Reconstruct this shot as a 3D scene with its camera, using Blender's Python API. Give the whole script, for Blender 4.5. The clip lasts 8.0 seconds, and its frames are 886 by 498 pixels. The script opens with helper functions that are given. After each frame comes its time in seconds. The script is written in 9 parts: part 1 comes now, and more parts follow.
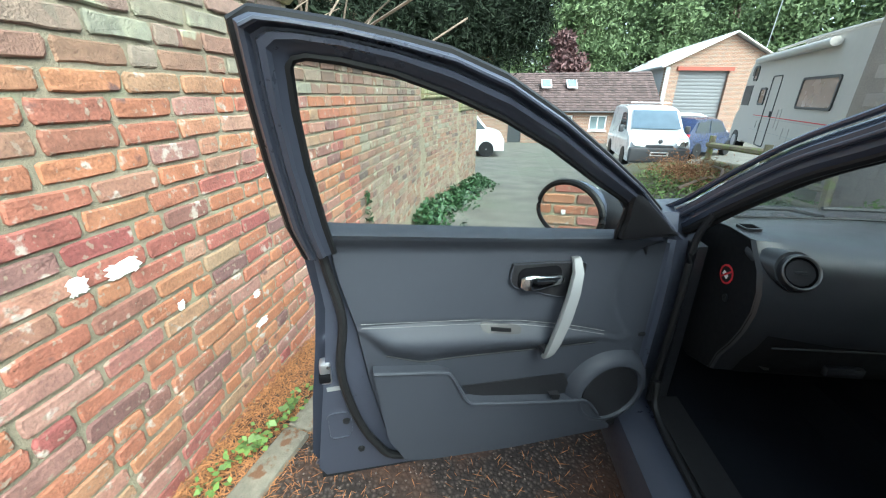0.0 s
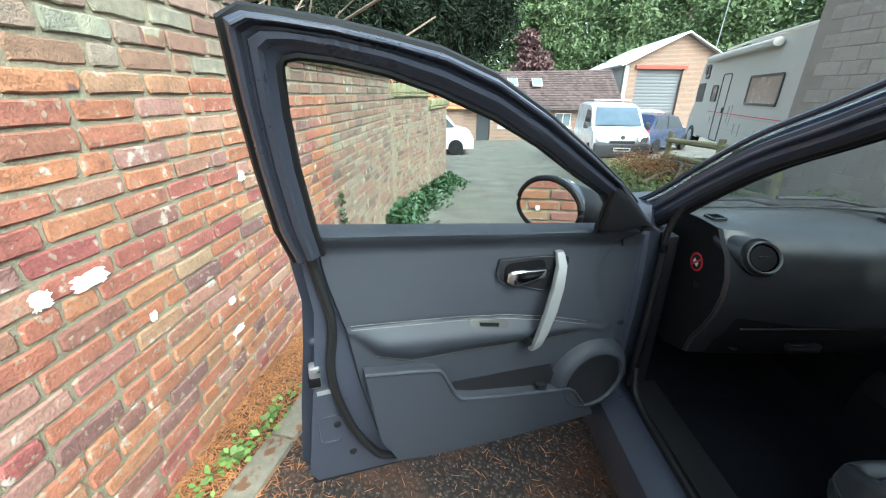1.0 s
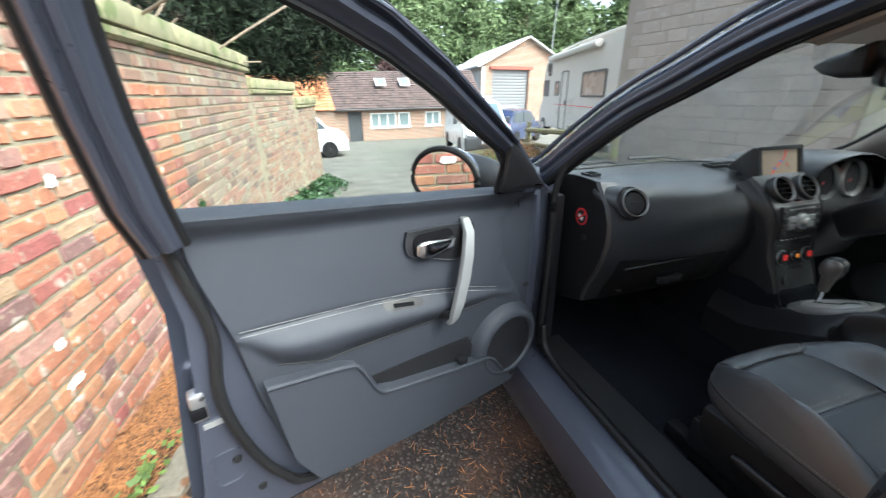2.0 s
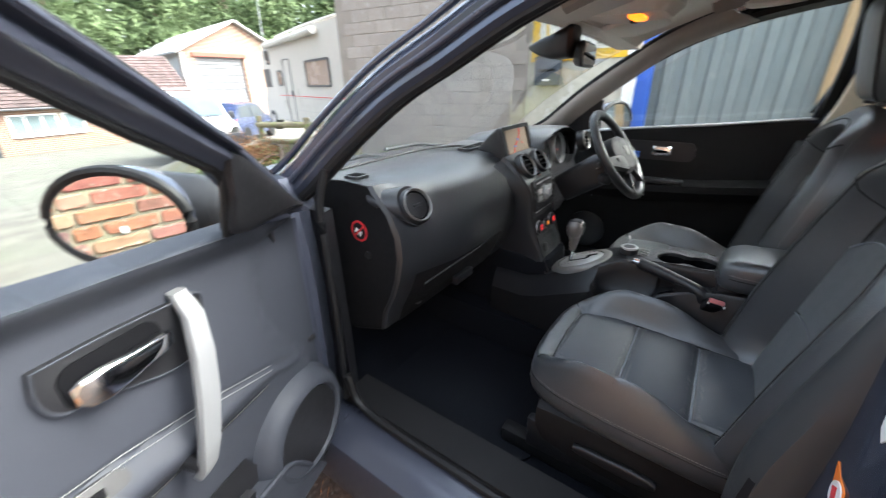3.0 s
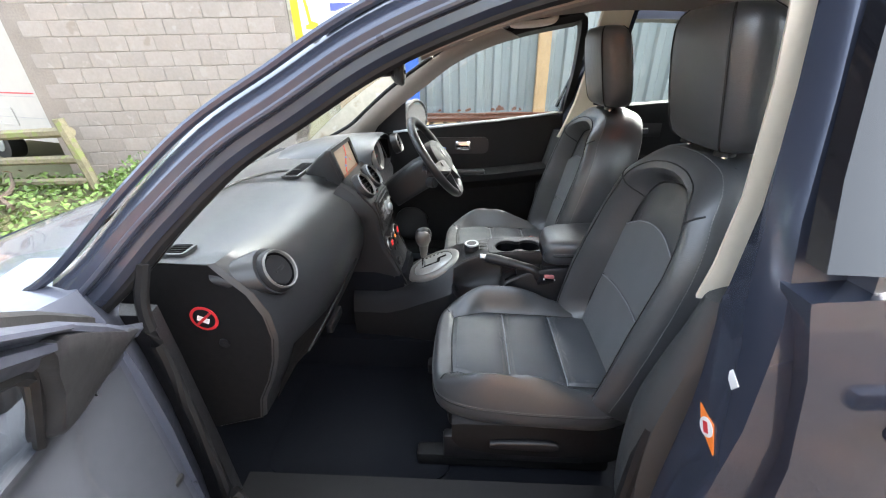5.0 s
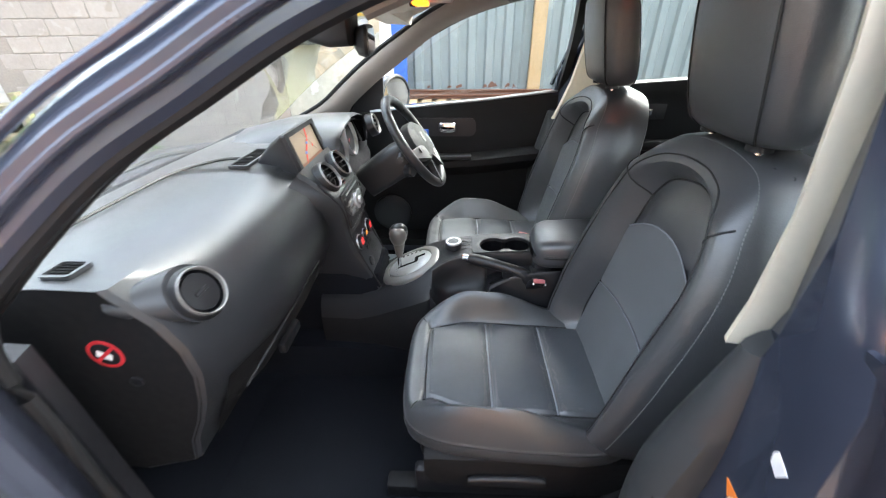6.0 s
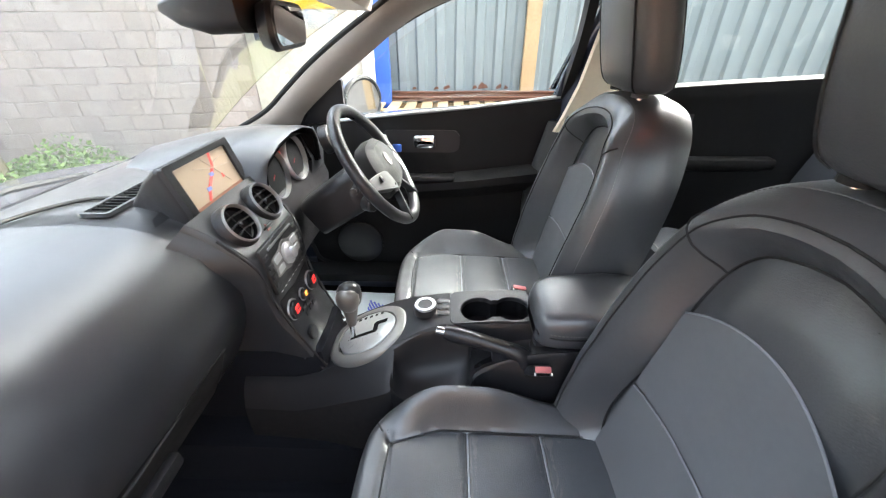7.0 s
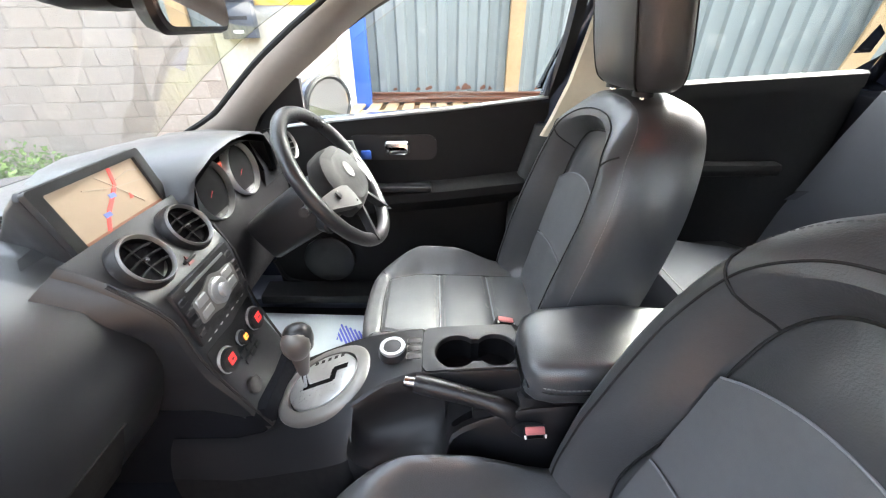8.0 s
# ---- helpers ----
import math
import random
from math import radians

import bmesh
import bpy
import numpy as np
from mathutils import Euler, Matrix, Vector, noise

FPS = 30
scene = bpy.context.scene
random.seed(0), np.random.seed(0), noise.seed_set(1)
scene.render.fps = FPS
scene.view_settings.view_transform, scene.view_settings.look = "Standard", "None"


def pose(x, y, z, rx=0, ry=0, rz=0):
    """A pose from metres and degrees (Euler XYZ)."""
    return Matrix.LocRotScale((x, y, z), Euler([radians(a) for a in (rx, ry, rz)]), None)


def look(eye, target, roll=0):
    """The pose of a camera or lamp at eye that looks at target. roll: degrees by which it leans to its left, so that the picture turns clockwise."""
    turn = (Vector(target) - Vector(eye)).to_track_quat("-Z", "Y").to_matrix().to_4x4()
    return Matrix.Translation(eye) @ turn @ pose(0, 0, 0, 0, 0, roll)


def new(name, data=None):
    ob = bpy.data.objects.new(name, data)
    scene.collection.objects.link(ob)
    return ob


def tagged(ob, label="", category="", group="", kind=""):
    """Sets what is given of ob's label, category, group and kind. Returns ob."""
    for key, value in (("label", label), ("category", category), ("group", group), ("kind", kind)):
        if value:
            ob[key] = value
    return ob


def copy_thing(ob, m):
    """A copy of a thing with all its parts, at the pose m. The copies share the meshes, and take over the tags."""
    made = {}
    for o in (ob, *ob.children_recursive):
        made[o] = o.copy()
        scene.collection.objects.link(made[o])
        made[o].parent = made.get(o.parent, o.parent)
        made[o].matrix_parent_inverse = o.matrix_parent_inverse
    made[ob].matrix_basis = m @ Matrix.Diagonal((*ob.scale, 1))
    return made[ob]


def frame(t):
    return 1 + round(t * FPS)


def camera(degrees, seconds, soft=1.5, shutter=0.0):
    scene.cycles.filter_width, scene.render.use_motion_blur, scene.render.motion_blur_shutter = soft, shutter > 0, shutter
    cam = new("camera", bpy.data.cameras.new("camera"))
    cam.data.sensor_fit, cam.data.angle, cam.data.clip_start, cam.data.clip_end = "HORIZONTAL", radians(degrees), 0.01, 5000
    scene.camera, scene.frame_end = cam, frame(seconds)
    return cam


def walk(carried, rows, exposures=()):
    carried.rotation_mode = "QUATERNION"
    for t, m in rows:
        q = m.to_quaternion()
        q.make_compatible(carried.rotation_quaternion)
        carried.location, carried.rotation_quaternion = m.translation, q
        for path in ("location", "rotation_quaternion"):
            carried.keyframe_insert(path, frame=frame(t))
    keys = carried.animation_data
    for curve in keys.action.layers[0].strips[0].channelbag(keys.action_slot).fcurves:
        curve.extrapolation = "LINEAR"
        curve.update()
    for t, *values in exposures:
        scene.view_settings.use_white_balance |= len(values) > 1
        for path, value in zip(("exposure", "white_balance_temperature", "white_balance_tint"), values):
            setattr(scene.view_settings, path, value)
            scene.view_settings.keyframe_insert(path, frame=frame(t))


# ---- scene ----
cam = camera(99.0, 8.0, soft=1.1, shutter=0.3)
PATH = [
    (0, (-1.42, -0.54, 1.509), (-1.587, 1.305, 0.754), 0.5),
    (0.5, (-1.439, -0.542, 1.512), (-1.539, 1.304, 0.749), 0.4),
    (1, (-1.459, -0.55, 1.51), (-1.481, 1.3, 0.75), 0.2),
    (1.2, (-1.484, -0.55, 1.503), (-1.452, 1.3, 0.742), 0.3),
    (2.3, (-1.495, -0.398, 1.392), (-0.627, 1.235, 0.63), -1.1),
    (2.5, (-1.435, -0.304, 1.391), (-0.346, 1.172, 0.594), -0.8),
    (3, (-1.309, -0.183, 1.384), (0.172, 0.89, 0.572), -1.2),
    (3.5, (-1.26, -0.024, 1.405), (0.503, 0.418, 0.569), -0.9),
    (4, (-1.256, 0.022, 1.49), (0.544, 0.229, 0.643), -0.6),
    (4.5, (-1.27, 0.036, 1.525), (0.528, 0.169, 0.658), -0.8),
    (4.7, (-1.274, 0.031, 1.516), (0.514, 0.15, 0.628), -1.0),
    (5.8, (-1.169, 0.007, 1.496), (0.556, 0.095, 0.488), -0.8),
    (6, (-1.091, -0.018, 1.488), (0.626, 0.057, 0.466), -0.6),
    (6.5, (-0.883, -0.038, 1.476), (0.838, 0.001, 0.458), -0.2),
    (7, (-0.708, -0.065, 1.455), (1.009, -0.03, 0.431), -0.1),
    (7.5, (-0.578, -0.078, 1.44), (1.136, -0.065, 0.41), 0.1),
    (8, (-0.54, -0.102, 1.425), (1.181, -0.128, 0.407), 0.0),
]
EXPOSURES = [(0, 1.98, 5820, -9), (1.2, 2.06, 5850, -8), (2.5, 2.74, 6350, 3), (3.0, 3.08, 6420, 4), (3.5, 3.6, 6500, 5), (4.5, 3.65, 6700, 5), (6, 3.93, 6550, 4), (7, 4.12, 6750, 6), (8, 4.2, 6800, 7)]
walk(cam, [(t, look(eye, target, roll)) for t, eye, target, roll in PATH], EXPOSURES)

# ---- light: bright overcast sky, a very soft high sun ----
SUN_EL, SUN_AZ = radians(46), radians(140)
world = bpy.data.worlds.new("overcast_sky")
scene.world = world
world.use_nodes = True
wn, wl = world.node_tree.nodes, world.node_tree.links
sky = wn.new("ShaderNodeTexSky")
sky.sky_type = "NISHITA"
sky.sun_disc = False
sky.sun_elevation, sky.sun_rotation = SUN_EL, SUN_AZ
sky.air_density, sky.dust_density, sky.ozone_density = 1.0, 4.0, 1.0
hsv = wn.new("ShaderNodeHueSaturation")
hsv.inputs["Saturation"].default_value = 0.55
wl.new(sky.outputs[0], hsv.inputs["Color"])
wl.new(hsv.outputs[0], wn["Background"].inputs["Color"])
wn["Background"].inputs["Strength"].default_value = 0.15
sun_data = bpy.data.lights.new("sun", "SUN")
sun_data.energy, sun_data.angle, sun_data.color = 1.4, radians(45), (0.98, 0.99, 0.98)
sun = new("sun", sun_data)
sun.matrix_world = look((0, 0, 30), Vector((0, 0, 30)) - Vector((math.sin(SUN_AZ) * math.cos(SUN_EL), math.cos(SUN_AZ) * math.cos(SUN_EL), math.sin(SUN_EL))))

# ---- materials ----
def mat(name, base, rough=0.5, metal=0.0, var=0.12, scale=40.0, bump=0.0, bscale=300.0, spots=None, coat=0.0, spec=0.5, big=3.0, rand=0.0, island=0.0, rvar=0.1, palette=None):
    """A principled surface with colour variation at two scales and a fine relief. spots: (colour, scale, threshold)."""
    m = bpy.data.materials.new(name)
    m.use_nodes = True
    n, l = m.node_tree.nodes, m.node_tree.links
    b = n["Principled BSDF"]
    tc = n.new("ShaderNodeTexCoord")
    base = (*base, 1.0)
    coords = tc.outputs["Object"]
    if rand:
        where, shift = n.new("ShaderNodeObjectInfo"), n.new("ShaderNodeVectorMath")
        shift.operation = "ADD"
        l.new(coords, shift.inputs[0])
        l.new(where.outputs["Location"], shift.inputs[1])
        coords = shift.outputs[0]
    def noise_tex(s, detail=4.0):
        t = n.new("ShaderNodeTexNoise")
        t.inputs["Scale"].default_value, t.inputs["Detail"].default_value = s, detail
        l.new(coords, t.inputs["Vector"])
        return t
    fine, broad = noise_tex(scale), noise_tex(big, 3.0)
    add = n.new("ShaderNodeMath")
    add.operation = "ADD"
    l.new(fine.outputs[0], add.inputs[0])
    l.new(broad.outputs[0], add.inputs[1])
    value = n.new("ShaderNodeMapRange")
    value.inputs[1].default_value, value.inputs[2].default_value = 0.6, 1.4
    value.inputs[3].default_value, value.inputs[4].default_value = 1 - var, 1 + var
    l.new(add.outputs[0], value.inputs[0])
    h = n.new("ShaderNodeHueSaturation")
    h.inputs["Color"].default_value = base
    l.new(value.outputs[0], h.inputs["Value"])
    colour = h.outputs[0]
    if palette:
        src = n.new("ShaderNodeObjectInfo").outputs["Random"] if rand else n.new("ShaderNodeNewGeometry").outputs["Random Per Island"]
        ramp = n.new("ShaderNodeValToRGB")
        ramp.color_ramp.interpolation = "LINEAR"
        while len(ramp.color_ramp.elements) < len(palette):
            ramp.color_ramp.elements.new(0.5)
        for k, c in enumerate(palette):
            ramp.color_ramp.elements[k].position, ramp.color_ramp.elements[k].color = k / (len(palette) - 1), (*c, 1)
        l.new(src, ramp.inputs[0])
        l.new(ramp.outputs[0], h.inputs["Color"])
    elif rand or island:
        src = n.new("ShaderNodeObjectInfo").outputs["Random"] if rand else n.new("ShaderNodeNewGeometry").outputs["Random Per Island"]
        amount = rand or island
        mr = n.new("ShaderNodeMapRange")
        mr.inputs[3].default_value, mr.inputs[4].default_value = 1 - amount, 1 + amount
        l.new(src, mr.inputs[0])
        h2 = n.new("ShaderNodeHueSaturation")
        l.new(colour, h2.inputs["Color"])
        l.new(mr.outputs[0], h2.inputs["Value"])
        colour = h2.outputs[0]
    for sc, ss, th in spots or []:
        t = noise_tex(ss, 6.0)
        ramp = n.new("ShaderNodeMapRange")
        ramp.inputs[1].default_value, ramp.inputs[2].default_value = th, th + 0.06
        l.new(t.outputs[0], ramp.inputs[0])
        mix = n.new("ShaderNodeMix")
        mix.data_type = "RGBA"
        l.new(ramp.outputs[0], mix.inputs[0])
        l.new(colour, mix.inputs[6])
        mix.inputs[7].default_value = (*sc, 1.0)
        colour = mix.outputs[2]
    l.new(colour, b.inputs["Base Color"])
    rr = n.new("ShaderNodeMapRange")
    rr.inputs[1].default_value, rr.inputs[2].default_value = 0.6, 1.4
    rr.inputs[3].default_value, rr.inputs[4].default_value = max(0.02, rough - rvar), min(1.0, rough + rvar)
    l.new(add.outputs[0], rr.inputs[0])
    l.new(rr.outputs[0], b.inputs["Roughness"])
    b.inputs["Metallic"].default_value = metal
    b.inputs["Specular IOR Level"].default_value = spec
    b.inputs["Coat Weight"].default_value = coat
    b.inputs["Coat Roughness"].default_value = 0.04
    if bump:
        t = noise_tex(bscale, 3.0)
        bp = n.new("ShaderNodeBump")
        bp.inputs["Strength"].default_value, bp.inputs["Distance"].default_value = bump, 1.0 / bscale
        l.new(t.outputs[0], bp.inputs["Height"])
        l.new(bp.outputs[0], b.inputs["Normal"])
    return m


def glass_mat(name, tint=(0.93, 0.96, 0.95), rough=0.0):
    m = bpy.data.materials.new(name)
    m.use_nodes = True
    b = m.node_tree.nodes["Principled BSDF"]
    b.inputs["Base Color"].default_value = (*tint, 1)
    b.inputs["Roughness"].default_value = rough
    b.inputs["Transmission Weight"].default_value = 1.0
    b.inputs["IOR"].default_value = 1.45
    return m


def glow_mat(name, colour, strength):
    m = bpy.data.materials.new(name)
    m.use_nodes = True
    b = m.node_tree.nodes["Principled BSDF"]
    b.inputs["Base Color"].default_value = (*colour, 1)
    b.inputs["Emission Color"].default_value = (*colour, 1)
    b.inputs["Emission Strength"].default_value = strength
    return m


PAINT = mat("dark_grey_blue_paint", (0.052, 0.060, 0.088), 0.20, 0.5, 0.05, 800, coat=0.45, rvar=0.05)
JAMB = mat("dark_grey_blue_jamb_paint", (0.050, 0.055, 0.078), 0.34, 0.3, 0.03, 60, coat=0.4)
PLASTIC = mat("grained_black_plastic", (0.012, 0.012, 0.014), 0.40, 0, 0.12, 60, bump=0.35, bscale=900, spec=0.45)
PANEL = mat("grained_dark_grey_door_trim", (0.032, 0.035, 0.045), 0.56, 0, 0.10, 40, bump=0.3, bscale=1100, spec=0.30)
DASH = mat("soft_black_dashboard", (0.021, 0.022, 0.025), 0.36, 0, 0.10, 40, bump=0.25, bscale=1300, spec=0.6, rvar=0.05)
LEATHER = mat("black_leather", (0.050, 0.052, 0.056), 0.33, 0, 0.12, 120, bump=0.22, bscale=420, spec=1.0, rvar=0.06, big=7)
LEATHER_PANEL = mat("smooth_black_leather", (0.062, 0.067, 0.075), 0.43, 0, 0.10, 90, bump=0.22, bscale=420, spec=0.48, rvar=0.06, big=9)
# Copy of the seat leather, its sun glare held down by darker, duller colour.
BENCH_LEATHER = mat("dulled_black_bench_leather", (0.042, 0.046, 0.056), 0.5, 0, 0.12, 120, bump=0.22, bscale=420, spec=0.3, big=7)
LEATHER_GREY = mat("blue_grey_leather", (0.120, 0.126, 0.134), 0.40, 0, 0.08, 90, bump=0.22, bscale=700, spec=0.5, big=8)
# The light that raised seams catch, put into a pale grey.
PIPING = mat("highlit_grey_piping", (0.22, 0.23, 0.25), 0.45, 0, 0.08, 200)
# Trim with the shade of far doors and low parts put into its black.
SHADED_BLACK_TRIM = mat("shaded_black_trim", (0.009, 0.009, 0.010), 0.62, 0, 0.10, 60, bump=0.3, bscale=1000, spec=0.22)
TRIM_GREY = mat("grained_dark_grey_plastic", (0.034, 0.036, 0.038), 0.5, 0, 0.10, 60, bump=0.3, bscale=900, spec=0.4)
GLOSS_BLACK = mat("gloss_black_plastic", (0.008, 0.008, 0.010), 0.12, 0, 0.02, 60)
SPOKE = mat("satin_grey_spoke", (0.11, 0.11, 0.112), 0.7, 0, 0.05, 200, spec=0.15)
SATIN = mat("satin_grey_plastic", (0.20, 0.195, 0.19), 0.40, 0.45, 0.03, 200)
GUNMETAL = mat("dark_metallic_plastic", (0.11, 0.10, 0.093), 0.36, 0.3, 0.02, 20, rvar=0.0)
WHEEL_LEATHER = mat("worn_black_wheel_leather", (0.016, 0.016, 0.018), 0.34, 0, 0.12, 120, bump=0.2, bscale=420, spec=0.5)
HUB_GREY = mat("soft_grey_airbag_cover", (0.021, 0.021, 0.022), 0.62, 0, 0.06, 80, bump=0.2, bscale=1200, spec=0.2)
SEAM = mat("dark_seam_thread", (0.012, 0.012, 0.013), 0.7)
STITCH = mat("grey_stitching", (0.19, 0.19, 0.19), 0.7, var=0.2)
SILVER = mat("satin_silver_plastic", (0.46, 0.47, 0.48), 0.34, 0.7, 0.06, 300, bump=0.05, bscale=1500)
CHROME = mat("chrome", (0.75, 0.76, 0.78), 0.10, 1.0, 0.03, 50, rvar=0.04)
RUBBER = mat("black_rubber_seal", (0.010, 0.010, 0.011), 0.5, 0, 0.15, 60, bump=0.1, bscale=500, spec=0.25)
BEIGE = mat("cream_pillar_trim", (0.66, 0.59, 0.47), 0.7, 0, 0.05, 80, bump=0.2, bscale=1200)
HEADLINER = mat("grey_beige_headliner", (0.58, 0.54, 0.49), 0.9, 0, 0.05, 100, bump=0.3, bscale=1500)
CARPET = mat("black_carpet", (0.009, 0.010, 0.013), 0.95, 0, 0.3, 300, bump=0.8, bscale=700, spec=0.06)
GLASS = glass_mat("clear_glass")
TINT = glass_mat("tinted_glass", (0.80, 0.84, 0.83))
# Colour of black faces, and of the shade painted into slots and wells.
DARK = mat("recess_shade_and_black_face", (0.004, 0.004, 0.005), 0.8, spec=0.08)
RED = mat("red_print", (0.55, 0.03, 0.04), 0.5)
WHITE = mat("white_print", (0.75, 0.75, 0.75), 0.5)
ORANGE = mat("orange_label", (0.80, 0.20, 0.03), 0.5)
BLACK_PRINT = mat("black_print", (0.02, 0.02, 0.02), 0.5)
MIRROR = mat("mirror_glass", (0.85, 0.87, 0.88), 0.02, 1.0, 0.01, 20, rvar=0.0)
LAMP_GLOW = glow_mat("amber_lamp_lens", (1.0, 0.16, 0.01), 0.45)
RED_GLOW = glow_mat("red_button_light", (0.75, 0.03, 0.03), 0.07)
AMBER_GLOW = glow_mat("amber_button_light", (0.9, 0.30, 0.05), 0.12)
STEEL = mat("bare_steel", (0.45, 0.45, 0.47), 0.35, 0.9, 0.15, 80)

BRICK_RED = mat("old_red_brick", (0.5, 0.2, 0.1), 0.9, 0, 0.36, 90, bump=0.55, bscale=110, rand=0.38, big=14, palette=[(0.270, 0.100, 0.070), (0.322, 0.135, 0.070), (0.217, 0.068, 0.061), (0.331, 0.152, 0.078), (0.287, 0.152, 0.122), (0.139, 0.074, 0.070), (0.313, 0.122, 0.061), (0.278, 0.187, 0.117), (0.226, 0.068, 0.061), (0.313, 0.196, 0.152), (0.331, 0.144, 0.070), (0.252, 0.087, 0.070)],
                spots=[((0.40, 0.34, 0.29), 14, 0.63), ((0.13, 0.07, 0.06), 9, 0.65), ((0.27, 0.20, 0.15), 38, 0.60), ((0.06, 0.04, 0.035), 130, 0.69)])
BRICK_FAR = mat("old_red_brick_run", (0.5, 0.2, 0.1), 0.9, 0, 0.28, 45, bump=0.9, bscale=160, island=0.45, big=4, palette=[(0.220, 0.125, 0.095), (0.243, 0.144, 0.099), (0.175, 0.095, 0.076), (0.236, 0.198, 0.144), (0.243, 0.160, 0.129), (0.106, 0.084, 0.072), (0.228, 0.133, 0.087), (0.213, 0.209, 0.160), (0.182, 0.099, 0.076), (0.251, 0.213, 0.167)],
                spots=[((0.30, 0.29, 0.21), 6, 0.60), ((0.12, 0.07, 0.06), 3, 0.66), ((0.42, 0.41, 0.37), 5, 0.69)])
MORTAR = mat("lime_mortar", (0.235, 0.205, 0.145), 0.95, 0, 0.22, 60, bump=1.0, bscale=220, spots=[((0.25, 0.24, 0.16), 5, 0.6)])
CAPSTONE = mat("mossy_clay_coping", (0.24, 0.22, 0.13), 0.95, 0, 0.3, 25, bump=0.8, bscale=120, spots=[((0.13, 0.15, 0.06), 8, 0.55)])
WHITE_SPLASH = mat("white_paint_splash", (0.80, 0.79, 0.76), 0.8, 0, 0.08, 60)
BLOCK = mat("weathered_concrete_block", (0.315, 0.268, 0.236), 0.95, 0, 0.12, 30, bump=0.9, bscale=140, rand=0.055, spots=[((0.35, 0.305, 0.27), 9, 0.60), ((0.27, 0.225, 0.19), 5, 0.66)])
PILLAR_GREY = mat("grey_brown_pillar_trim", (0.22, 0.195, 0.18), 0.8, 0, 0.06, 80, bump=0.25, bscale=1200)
BLOCK_FAR = mat("weathered_concrete_block_run", (0.315, 0.268, 0.236), 0.95, 0, 0.12, 30, bump=0.9, bscale=140, island=0.055, spots=[((0.35, 0.305, 0.27), 9, 0.60)])
BLOCK_JOINT = mat("grey_cement_joint", (0.26, 0.22, 0.19), 0.95, 0, 0.2, 60, bump=0.8, bscale=200)
RENDER = mat("stained_pale_render", (0.42, 0.39, 0.32), 0.95, 0, 0.15, 12, bump=0.5, bscale=90, spots=[((0.32, 0.28, 0.21), 3, 0.62), ((0.50, 0.48, 0.43), 5, 0.60)])
CONTAINER = mat("faded_grey_container_paint", (0.20, 0.22, 0.215), 0.6, 0.1, 0.10, 18, bump=0.2, bscale=120, spots=[((0.22, 0.10, 0.05), 7, 0.74), ((0.27, 0.285, 0.27), 2.5, 0.62)])
RUST = mat("rusty_steel", (0.17, 0.07, 0.04), 0.85, 0.2, 0.3, 30, bump=0.5, bscale=160)
BLUE = mat("blue_painted_steel", (0.03, 0.10, 0.42), 0.5, 0, 0.15, 20)
TIMBER = mat("weathered_pale_timber", (0.45, 0.30, 0.16), 0.85, 0, 0.25, 35, bump=0.5, bscale=180, rand=0.2)
FENCE = mat("mossy_grey_fence_timber", (0.22, 0.19, 0.12), 0.9, 0, 0.3, 30, bump=0.7, bscale=120, spots=[((0.20, 0.22, 0.08), 9, 0.55)])
GREEN_A = mat("dark_yew_foliage", (0.012, 0.019, 0.010), 0.8, 0, 0.3, 5, island=0.5, spec=0.2)
GREEN_B = mat("mixed_wood_foliage", (0.085, 0.125, 0.050), 0.8, 0, 0.3, 2, island=0.28)
GREEN_C = mat("fresh_weed_leaf", (0.12, 0.19, 0.045), 0.6, 0, 0.2, 10, island=0.35)
GREEN_D = mat("ivy_leaf", (0.024, 0.060, 0.020), 0.5, 0, 0.2, 10, island=0.35)
PURPLE_LEAF = mat("copper_foliage", (0.10, 0.05, 0.05), 0.7, 0, 0.3, 3, island=0.4)
DEAD = mat("dead_brown_conifer", (0.19, 0.095, 0.045), 0.9, 0, 0.3, 20, island=0.5)
NEEDLES = mat("fallen_brown_needles", (0.34, 0.15, 0.06), 0.9, 0, 0.3, 20, island=0.5)
BARK = mat("grey_brown_bark", (0.13, 0.095, 0.07), 0.9, 0, 0.3, 20, bump=0.9, bscale=60)
TWIG_BARK = mat("pale_brown_twig_bark", (0.20, 0.15, 0.115), 0.9, 0, 0.3, 20)
VAN_WHITE = mat("white_vehicle_paint", (0.62, 0.63, 0.64), 0.3, 0, 0.04, 20, coat=0.6)
SUV_BLUE = mat("dark_blue_vehicle_paint", (0.02, 0.035, 0.10), 0.25, 0.4, 0.06, 20, coat=0.8)
MH_WHITE = mat("dirty_white_motorhome_skin", (0.46, 0.43, 0.39), 0.45, 0, 0.08, 8, spots=[((0.42, 0.38, 0.32), 4, 0.68)])
ROOF_TILE = mat("brown_clay_roof_tile", (0.085, 0.058, 0.055), 0.85, 0, 0.25, 8, bump=0.6, bscale=60, island=0.3)
ROOF_ORANGE = mat("orange_clay_roof_tile", (0.42, 0.17, 0.08), 0.85, 0, 0.2, 8, bump=0.6, bscale=60, island=0.3)
ROOF_SHEET = mat("pale_fibre_cement_roof", (0.48, 0.49, 0.50), 0.8, 0, 0.1, 6)
SHUTTER = mat("grey_roller_shutter", (0.15, 0.155, 0.165), 0.6, 0.2, 0.08, 10)
COTTAGE_BRICK = mat("buff_red_brickwork", (0.25, 0.16, 0.12), 0.9, 0, 0.3, 10, island=0.3, bump=0.4, bscale=60)
bn_, bl_ = COTTAGE_BRICK.node_tree.nodes, COTTAGE_BRICK.node_tree.links
